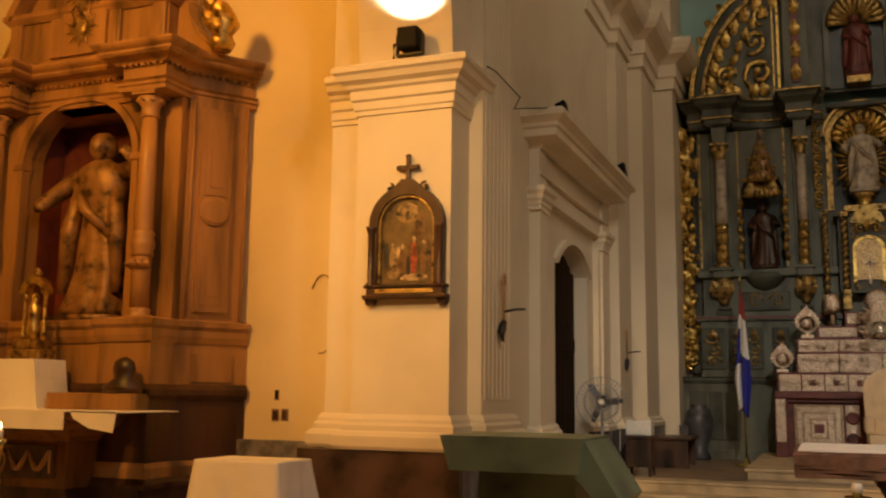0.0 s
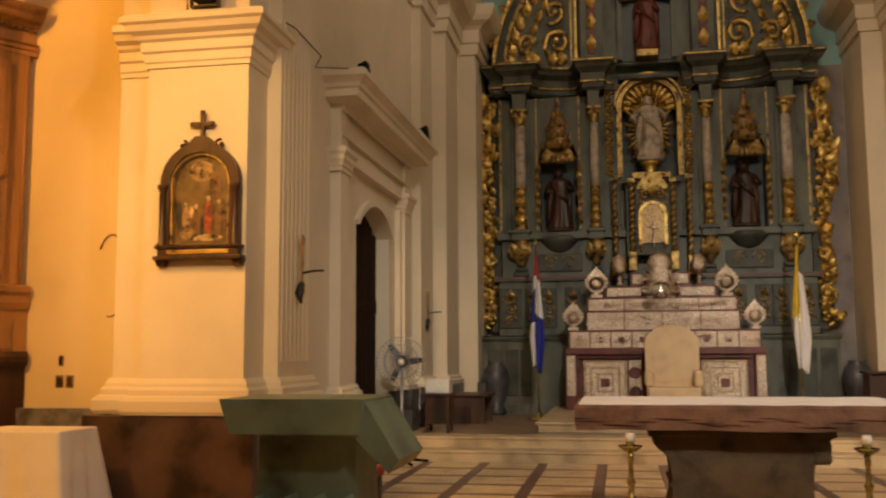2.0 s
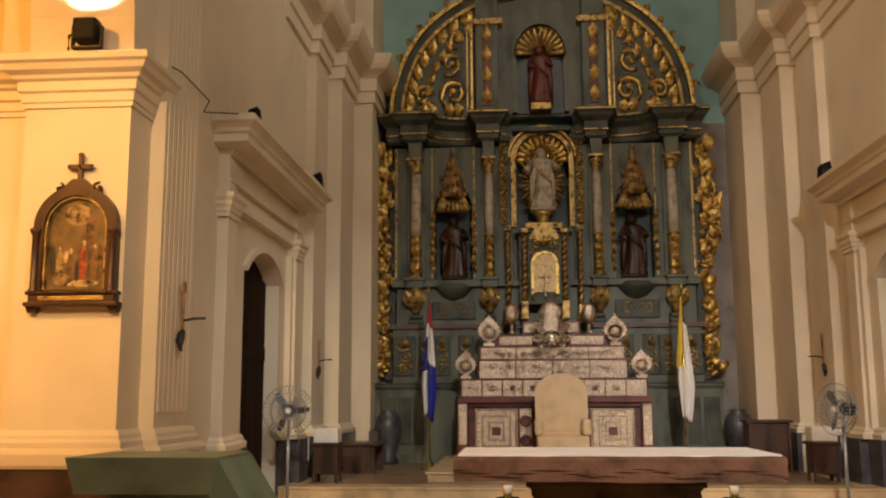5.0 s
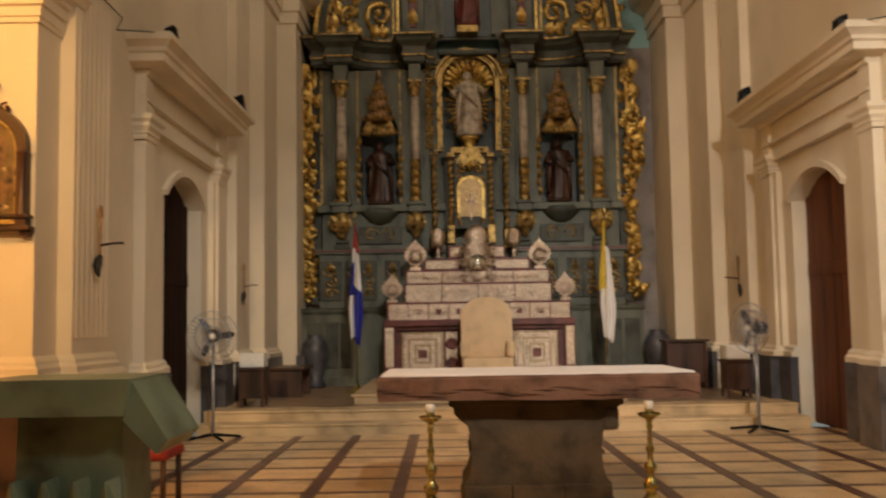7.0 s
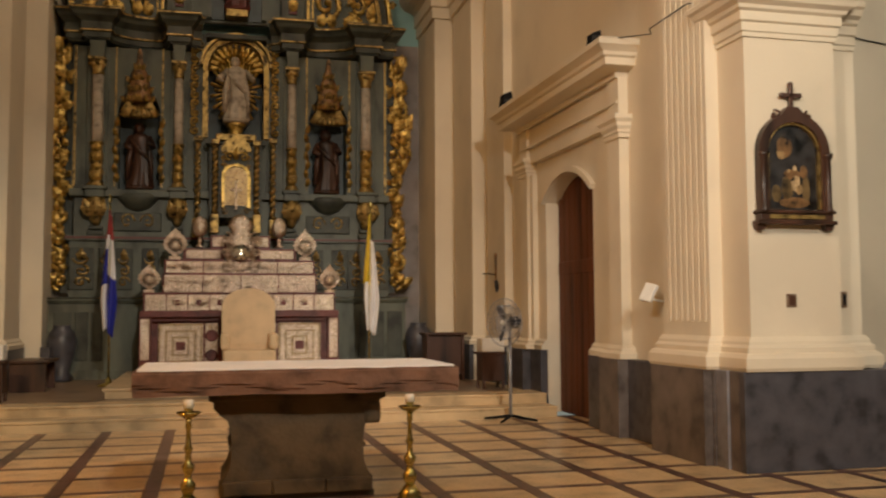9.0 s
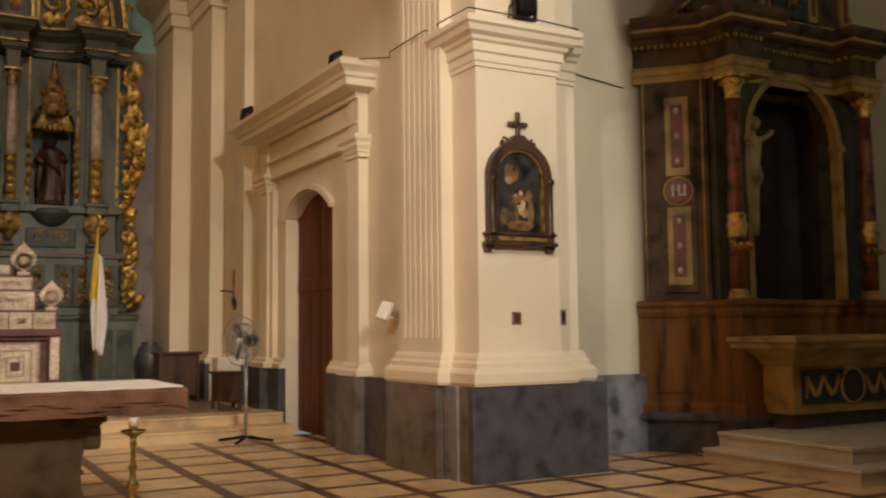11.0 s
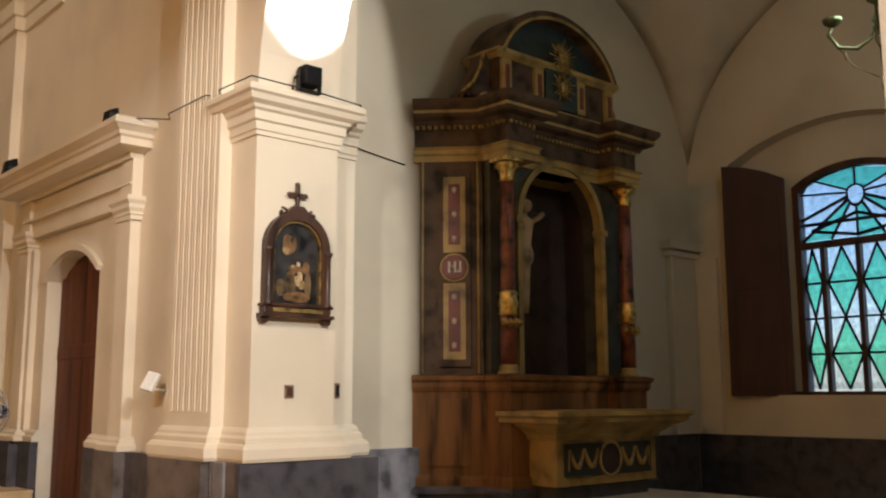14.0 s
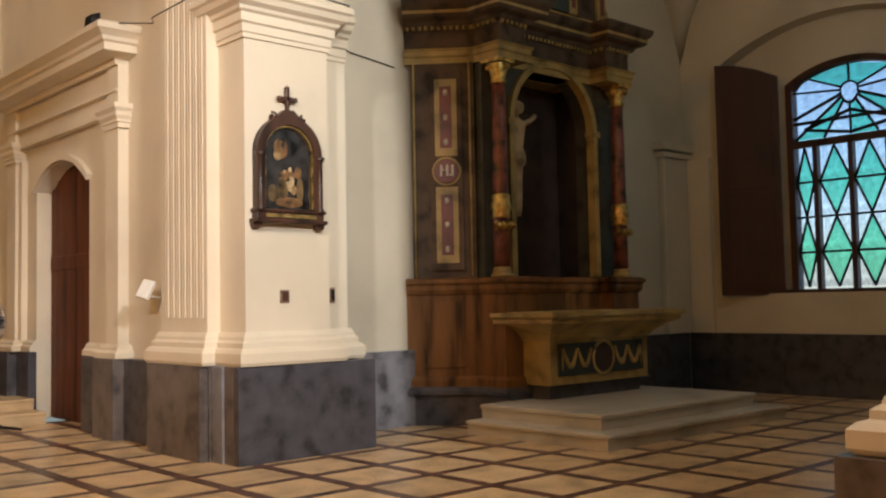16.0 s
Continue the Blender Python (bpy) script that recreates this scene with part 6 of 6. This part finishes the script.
    for e in (-1, 1):
        prof = [(0, 4.94), (0.46, 4.94), (0.45, 5.0), (0.36, 5.08), (0.27, 5.16), (0.2, 5.28), (0.14, 5.4), (0.1, 5.55), (0, 5.55)]
        P("volute", prism([(C + e * (1.09 + a), b) for a, b in prof], "y", 7.86, 8.1), body)
        P("volute_edge", tube([(C + e * (1.10 + a), 7.86, b) for a, b in prof[1:-1]], 0.022, 6), GOLD if s > 0 else trim)
    # mensa
    m0 = 0.30
    C = C - 0.06 if s > 0 else C + 0.14
    P("mensa_plinth", boxes((C - 0.84, C + 0.84, 7.10, 7.5, m0, 0.46)), MARBLE_GREY if s > 0 else WOOD_DK)
    P("mensa_body", boxes((C - 0.9, C + 0.9, 7.02, 7.6, 0.46, 1.04)), YELLOW_PAINT if s > 0 else WOOD_MID)
    P("mensa_moulding", SW([(C + 0.9, 7.6), (C + 0.9, 7.02), (C - 0.9, 7.02), (C - 0.9, 7.6)], [(0, 0.96), (0.03, 0.97), (0.06, 1.02), (0.16, 1.09), (0.24, 1.13), (0.30, 1.16), (0.30, 1.20), (0.35, 1.23), (0.35, 1.275), (0, 1.28)]), YELLOW_PAINT if s > 0 else WOOD_MID)
    P("mensa_top", boxes((C - 1.16, C + 1.16, 6.75, 7.6, 1.20, 1.285)), YELLOW_PAINT if s > 0 else WOOD_MID)
    P("mensa_panel", boxes((C - 0.78, C + 0.78, 6.995, 7.03, 0.56, 0.92), bev=0.008), BLUEGREEN if s > 0 else WOOD_DK)
    for e in (-1, 1):
        for u0 in (0.22, 0.47):
            P("swag", tube([(C + e * (u0 + 0.24 * f), 6.99, 0.86 - 0.2 * math.sin(math.pi * f)) for f in np.linspace(0, 1, 12)], 0.026, 6, taper=[0.6 + 0.6 * math.sin(math.pi * f) for f in np.linspace(0, 1, 12)]), trim)
        P("swag_drop", tube([(C + e * 0.72, 6.99, 0.86), (C + e * 0.73, 6.99, 0.62)], 0.022, 6, taper=[1, 0.4]), trim)
    P("ring", tube([(C + 0.19 * math.cos(a), 6.985, 0.74 + 0.19 * math.sin(a)) for a in np.linspace(0, 2 * math.pi, 29)], 0.016, 6), trim)
    disc = lathe([(0.17, 0), (0.16, 0.012)], (0, 0, 0), 24)
    bmesh.ops.transform(disc, matrix=pose(C, 6.995, 0.74, 90), verts=disc.verts)
    P("ring_disc", disc, DARK)
    return ob


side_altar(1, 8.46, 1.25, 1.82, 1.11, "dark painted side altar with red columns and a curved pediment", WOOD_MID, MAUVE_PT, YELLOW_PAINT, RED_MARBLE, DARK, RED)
left_altar = side_altar(-1, 8.32, 1.32, 1.74, 1.03, "honey-coloured wooden side altar with carved columns and an arched statue niche", WOOD_HONEY, WOOD_HONEY, WOOD_HONEY, WOOD_HONEY, RED, WOOD_HONEY)
low_part = lambda ob: ob.name.startswith(("mensa", "swag", "ring"))  # noqa: E731
proportion(left_altar, z=[(0, 0), (1.10, 1.31), (1.68, 2.05), (3.92, 4.10), (4.2, 4.36), (4.92, 4.82), (6.4, 6.3)], keep=lambda ob: not low_part(ob))
proportion(left_altar, z=[(0.3, 0.3), (1.285, 1.15)], keep=low_part)
for s in (1, -1):
    st = tagged(new("altar_steps_right" if s > 0 else "altar_steps_left"), "two low white marble steps before the side altar", "steps", kind="structure")
    for x0, x1, y0, z0, z1 in ((6.55, 9.9, 5.5, 0, 0.15), (6.77, 9.62, 5.75, 0.15, 0.30)):
        part("riser", mirrored(boxes((x0 + 0.03, x1 - 0.03, y0 + 0.03, 7.4, z0, z1 - 0.04)), s), MARBLE_WHITE, st)
        part("tread", mirrored(boxes((x0, x1, y0, 7.4, z1 - 0.04, z1), bev=0.01), s), MARBLE_WHITE, st)
# what stands in and on the side altars
cr = boxes((8.15, 8.23, 8.2, 8.26, 1.68, 4.1), (7.72, 8.66, 8.2, 8.26, 3.68, 3.76), bev=0.01)
solid("wooden_cross", cr, WOOD_DK, "dark wooden cross standing in the altar niche", "cross").location = (-0.16, -0.15, 0)
fg = lathe([(0.05, 2.45), (0.07, 2.6), (0.075, 2.85), (0.09, 3.05), (0.135, 3.1), (0.14, 3.2), (0.1, 3.3), (0.13, 3.5), (0.15, 3.6), (0.05, 3.66), (0.045, 3.7)], (8.19, 8.1, 0), 14, 0.65)
bmesh.ops.create_uvsphere(fg, u_segments=12, v_segments=8, radius=0.085, matrix=Matrix.Translation((8.18, 8.06, 3.78)))
for e in (-1, 1):
    tube([(8.19 + e * 0.12, 8.1, 3.6), (8.19 + e * 0.28, 8.12, 3.66), (8.19 + e * 0.42, 8.17, 3.74)], 0.035, 8, fg)
for f in fg.faces:
    f.smooth = True
solid("statue", fg, FLESH, "pale carved figure on the cross in the niche", "statue").location = (-0.16, -0.15, 0)
figure("statue", "large golden-brown carved robed statue in the wooden niche", -8.2, 7.98, 2.04, 2.0, GILT_BROWN, arms=1.0, raised=True)
solid("wall_loop", tube([(-5.70 + 0.16 * math.cos(a), 8.435, 2.14 + 0.40 * math.sin(a)) for a in np.linspace(radians(-100), radians(140), 26)], 0.008, 6), YELLOW_PAINT, "thin wire loop hanging on the ochre wall", "wire")
bl = thing("router", "small black box with red light on the altar cornice", "router", at=(7.0, 7.85, 4.94))
part("case", boxes((-0.09, 0.09, -0.06, 0.06, 0, 0.035), bev=0.006), BLACK, bl)
part("light", boxes((-0.075, -0.05, -0.066, -0.058, 0.01, 0.025)), CLOTH_RED, bl)
solid("small_bowl", lathe([(0.03, 4.94), (0.06, 4.98), (0.06, 5.02), (0.03, 5.04)], (7.22, 7.8, 0), 12), CREAM_COL, "small cream bowl on top of the altar cornice", "bowl")
solid("carved_urn", merge(lathe([(0.1, 4.94), (0.14, 5.02), (0.1, 5.1), (0.18, 5.22), (0.12, 5.36), (0.05, 5.45)], (-6.62, 7.8, -0.12), 14), *[leaf(-6.62, 7.66, 4.93 + 0.09 * k, 0.2, 25 * (-1) ** k, 0.4) for k in range(4)]), GOLD, "gilded carved urn on top of the wooden altar cornice", "urn")
tw = thing("reliquary", "small gilded tower reliquary standing on a draped block", "reliquary", at=(-8.35, 7.3, 1.64))
part("base", boxes((-0.2, 0.2, -0.12, 0.12, 0, 0.1), (-0.16, 0.16, -0.1, 0.1, 0.1, 0.2), bev=0.015), GOLD_DK, tw)
for e in (-1, 1):
    part("post", lathe([(0.025, 0.2), (0.035, 0.24), (0.02, 0.3), (0.02, 0.62), (0.035, 0.66)], (e * 0.13, 0, 0), 10), GOLD, tw)
part("arch", prism(arc(0, 0.66, 0.17, 0, 180, 12) + arc(0, 0.66, 0.11, 180, 0, 12), "y", -0.05, 0.05), GOLD, tw)
part("figurine", lathe([(0.06, 0.2), (0.07, 0.3), (0.05, 0.45), (0.06, 0.52), (0.03, 0.58), (0.04, 0.63), (0.01, 0.67)], (0, 0, 0), 12), GOLD, tw)
part("finial", lathe([(0.03, 0.83), (0.05, 0.87), (0.01, 0.93)], (0, 0, 0), 10), GOLD, tw)
db = bmesh.new()
prism([(-8.72, 1.155), (-8.02, 1.155), (-8.10, 1.64), (-8.64, 1.64)], "y", 7.08, 7.5, db)
solid("draped_block", db, CLOTH, "block draped in white cloth on the altar table", "cloth block")
lc = bmesh.new()
box(lc, -9.2, -7.2, 6.58, 7.5, 1.153, 1.163)
box(lc, -9.2, -7.2, 6.552, 6.564, 1.0, 1.163)
solid("altar_runner", lc, CLOTH, "white altar cloth hanging over the table front", "cloth")
lc = bmesh.new()
prism([(-7.12, 1.166), (-6.62, 1.166), (-6.65, 0.99), (-6.9, 1.02), (-7.08, 1.1)], "y", 6.54, 6.554, lc)
box(lc, -7.12, -6.62, 6.54, 7.4, 1.154, 1.164)
solid("altar_runner", lc, CLOTH, "short white cloth at the end of the altar table", "cloth")
solid("wooden_chest", boxes((-7.95, -6.95, 7.12, 7.38, 1.166, 1.32), bev=0.008), WOOD_HONEY, "long honey wooden box on the altar table", "box")
solid("bust", lathe([(0.2, 1.32), (0.22, 1.38), (0.1, 1.46), (0.12, 1.54), (0.1, 1.62), (0.03, 1.66)], (-7.15, 7.25, 0.0), 14, 0.7), WOOD_DK, "small dark carved bust on the altar table", "bust")
candle = thing("candlestick", "tall slim brass candlestick with a lit candle", "candlestick", at=(-6.3, 5.0, 0))
part("foot", lathe([(0.12, 0), (0.12, 0.02), (0.05, 0.06), (0.02, 0.12)], (0, 0, 0), 16), BRASS, candle)
part("stem", lathe([(0.02, 0.1), (0.04, 0.2), (0.018, 0.26), (0.035, 0.45), (0.015, 0.52), (0.03, 0.72), (0.014, 0.8), (0.025, 0.95), (0.05, 1.0), (0.02, 1.02)], (0, 0, 0), 14), BRASS, candle)
part("wax", lathe([(0.02, 1.0), (0.02, 1.07), (0.01, 1.075)], (0, 0, 0), 10), CANDLE, candle)
fm = bpy.data.materials.new("flame")
fm.use_nodes = True
fm.node_tree.nodes["Principled BSDF"].inputs["Emission Color"].default_value = (1, 0.7, 0.3, 1)
fm.node_tree.nodes["Principled BSDF"].inputs["Emission Strength"].default_value = 12
part("flame", lathe([(0.003, 1.08), (0.011, 1.095), (0.003, 1.125)], (0, 0, 0), 8), fm, candle)

# ---- chapel window ----
win = tagged(new("window_1"), "arched stained window with green and pale diamond panes in dark bars", "window", kind="structure")


def glass(name, colour):
    m = bpy.data.materials.new(name)
    m.use_nodes = True
    nt = m.node_tree
    nt.nodes.remove(nt.nodes["Principled BSDF"])
    tr, df, mx = nt.nodes.new("ShaderNodeBsdfTransparent"), nt.nodes.new("ShaderNodeBsdfTranslucent"), nt.nodes.new("ShaderNodeMixShader")
    no = nt.nodes.new("ShaderNodeTexNoise")
    no.inputs["Scale"].default_value = 5
    rp = nt.nodes.new("ShaderNodeValToRGB")
    rp.color_ramp.elements[0].color, rp.color_ramp.elements[1].color = (*[v * 0.8 for v in colour], 1), (*colour, 1)
    rp.color_ramp.elements[0].position, rp.color_ramp.elements[1].position = 0.3, 0.6
    nt.links.new(no.outputs[0], rp.inputs[0])
    nt.links.new(rp.outputs[0], tr.inputs[0])
    nt.links.new(rp.outputs[0], df.inputs[0])
    mx.inputs[0].default_value = 0.1
    nt.links.new(tr.outputs[0], mx.inputs[1])
    nt.links.new(df.outputs[0], mx.inputs[2])
    nt.links.new(mx.outputs[0], nt.nodes["Material Output"].inputs[0])
    return m


G_GREEN, G_PALE = glass("green_glass", (0.50, 0.86, 0.72)), glass("pale_glass", (0.96, 0.97, 0.98))
WX = 12.62


def pane(poly, m):
    ob = part("pane", prism(poly, "x", WX - 0.004, WX + 0.004), m, win)
    ob.visible_shadow = False


def bar(p, q, r=0.019):
    part("lead_bar", tube([(WX, *p), (WX, *q)], r, 6), IRON, win)


COLS = [(5.20, 5.47), (5.56, 6.02), (6.08, 6.54), (6.63, 6.90)]
for y0, y1 in COLS:
    for z0, z1 in ((1.66, 2.66), (2.68, 3.68)):
        ym, zm = (y0 + y1) / 2, (z0 + z1) / 2
        pane([(y0, zm), (y1, zm), (ym, z1)], G_GREEN)
        pane([(y0, zm), (ym, z0), (y1, zm)], G_GREEN)
        for a, b in ((y0, z0), (y0, z1), (y1, z0), (y1, z1)):
            pane([(a, b), (a, zm), (ym, b)], G_PALE)
        for p in ((y0, zm), (y1, zm)):
            for q in ((ym, z0), (ym, z1)):
                bar(p, q)
        bar((y0, zm), (y1, zm))
    bar((y0, 2.67), (y1, 2.67), 0.018)
# fan light above
CY, CZ, CR = 6.05, 4.22, 0.13
top_arc = arc(CY, 3.1, 1.55, 123, 57, 20)
ring = [(CY + CR * math.cos(a), CZ + CR * math.sin(a)) for a in np.linspace(0, 2 * math.pi, 25)[:-1]]
pane(ring, G_PALE)
part("lead_ring", tube([(WX, a, b) for a, b in ring + ring[:1]], 0.018, 6), IRON, win)
spots = [(5.20, 3.78), (5.20, 4.0), (5.20, 4.3), (5.4, 4.52), (6.05, 4.65), (6.70, 4.52), (6.90, 4.3), (6.90, 4.0), (6.90, 3.78), (6.45, 3.78), (6.05, 3.78), (5.65, 3.78)]
for k, p in enumerate(spots):
    q = spots[(k + 1) % len(spots)]
    d0, d1 = (Vector(p) - Vector((CY, CZ))).normalized() * CR, (Vector(q) - Vector((CY, CZ))).normalized() * CR
    pane([p, q, (CY + d1.x, CZ + d1.y), (CY + d0.x, CZ + d0.y)], G_GREEN if k in (3, 4, 8, 0, 10) else G_PALE)
    bar(p, (CY + d0.x, CZ + d0.y))
for z in (3.95,):
    bar((5.2, z), (6.9, z))
for e in (-1, 1):
    bar((CY, 4.02), (CY + e * 0.7, 3.88))
    bar((CY + e * 0.7, 3.88), (CY, 3.80))
part("casing", merge(prism([(5.2, 1.6), (5.2, 4.33)] + top_arc[::-1] [1:-1][::-1] + [(6.9, 4.33), (6.9, 1.6), (7.0, 1.5), (7.0, 4.42)] + arc(CY, 3.12, 1.63, 54, 126, 20) + [(5.1, 4.42), (5.1, 1.5)], "x", 12.54, 12.70)), WOOD_DK, win)
part("sill", boxes((12.42, 12.74, 5.0, 7.1, 1.5, 1.62), bev=0.01), WOOD_DK, win)
part("transom", boxes((12.56, 12.68, 5.15, 6.95, 3.69, 3.77), bev=0.006), WOOD_DK, win)
for y in (5.515, 6.05, 6.585):
    part("mullion", boxes((12.56, 12.68, y - 0.035, y + 0.035, 1.6, 3.72), bev=0.006), WOOD_DK, win)
part("surround", prism([(4.2, 1.3), (7.95, 1.3), (7.95, 5.7), (4.2, 5.7), (4.2, 1.35), (5.1, 1.5), (5.1, 4.42)] + arc(CY, 3.12, 1.63, 126, 54, 20) + [(7.0, 4.42), (7.0, 1.5), (5.1, 1.49), (4.2, 1.34)], "x", 12.7, 12.9), PLASTER_DIM, win)
proportion(win, None, [(4.2, 4.2), (5.0, 4.86), (7.1, 6.88), (7.95, 7.95)], [(1.3, 1.3), (1.5, 1.41), (1.66, 1.53), (3.73, 3.58), (4.22, 4.28), (4.75, 4.74), (5.7, 5.7)])
sh = thing("window_shutter", "tall maroon painted wooden shutter standing open in the recess", "shutter", at=(12.5, 6.87, 1.43), rz=0)
d = pose(0, 0, 0, 0, 0, 20)
part("leaf", prism([(0, 0), (0.9, 0), (0.9, 3.47), (0.6, 3.43), (0.3, 3.34), (0, 3.2)], "x", -0.02, 0.02), SHUTTER, sh).matrix_local = d
for z0, z1 in ((0.1, 1.45), (1.57, 2.95)):
    part("panel", boxes((-0.032, -0.018, 0.1, 0.76, z0, z1), bev=0.006), SHUTTER, sh).matrix_local = d
# wall lamp arm near the window
sc = thing("wall_chandelier", "curled iron wall lamp with hanging glass drops", "wall lamp", at=(7.95, 3.42, 4.78))
for a in (20, 110, 200, 290):
    c, d = math.cos(radians(a)), math.sin(radians(a))
    arm = part("arm", tube([(0.03 * c, 0.03 * d, 0.02), (0.08 * c, 0.08 * d, -0.12), (0.2 * c, 0.2 * d, -0.2), (0.36 * c, 0.36 * d, -0.16), (0.44 * c, 0.44 * d, -0.03), (0.40 * c, 0.40 * d, 0.06)], 0.018, 8), BRONZE, sc)
    part("cup", lathe([(0.02, 0.04), (0.08, 0.08), (0.09, 0.12)], (0.40 * c, 0.40 * d, 0), 12), BRONZE, arm)
    part("bead_chain", tube([(0.36 * c, 0.36 * d, -0.17), (0.24 * c, 0.24 * d, -0.36), (0.03 * c, 0.03 * d, -0.5)], 0.005, 5), BRONZE, arm)
    part("glass_drop", lathe([(0.004, -0.30), (0.022, -0.26), (0.004, -0.19)], (0.3 * c, 0.3 * d, 0), 8), CREAM_COL, arm)
part("stem", lathe([(0.02, -0.22), (0.06, -0.12), (0.03, -0.04), (0.07, 0.05), (0.02, 0.14), (0.016, 3.12)], (0, 0, 0), 12), BRONZE, sc)
part("glass_drop", lathe([(0.005, -0.62), (0.03, -0.57), (0.005, -0.48)], (0, 0, 0), 8), CREAM_COL, sc)

# ---- floor tiles ----
PX, PY, SW, CW, FX, FY = 0.73, 0.70, 0.115, 0.105, -1.11, 7.3
tile_mesh = mesh_of("floor_tile", boxes((SW / 2 + 0.003, PX - SW / 2 - 0.003, CW / 2 + 0.003, PY - CW / 2 - 0.003, -0.02, 0.0), bev=0.003), TILE)
strip_mesh = mesh_of("floor_strip", boxes((-SW / 2 + 0.002, SW / 2 - 0.002, -CW / 2 + 0.002, PY - CW / 2 - 0.002, -0.02, 0.0)), STRIP)
cross_mesh = mesh_of("cross_strip", boxes((SW / 2 + 0.002, PX - SW / 2 - 0.002, -CW / 2 + 0.002, CW / 2 - 0.002, -0.02, -0.0005)), STRIP)
floor = bpy.data.objects["floor"]
rest_t, rest_s = bmesh.new(), bmesh.new()
for i in range(-17, 20):
    for j in range(-16, 8):
        x, y = FX + i * PX, FY + j * PY
        if y > 12.2 - 0.05 or x < -12.6 or x > 12.2:
            continue
        near = -4 < x < 10.6 and 4.2 < y
        if near:
            for nm, me in (("floor_tile", tile_mesh), ("floor_strip", strip_mesh), ("cross_strip", cross_mesh)):
                o = new(nm, me)
                o.parent = floor
                o.location = (x, y, 0)
        else:
            box(rest_t, x + SW / 2, x + PX - SW / 2, y + CW / 2, y + PY - CW / 2, -0.02, 0)
            box(rest_s, x - SW / 2, x + SW / 2, y - CW / 2, y + PY - CW / 2, -0.02, -0.001)
            box(rest_s, x + SW / 2, x + PX - SW / 2, y - CW / 2, y + CW / 2, -0.02, -0.001)
part("far_tiles", rest_t, TILE, floor)["kind"] = "stuff"
part("far_strips", rest_s, STRIP, floor)["kind"] = "stuff"
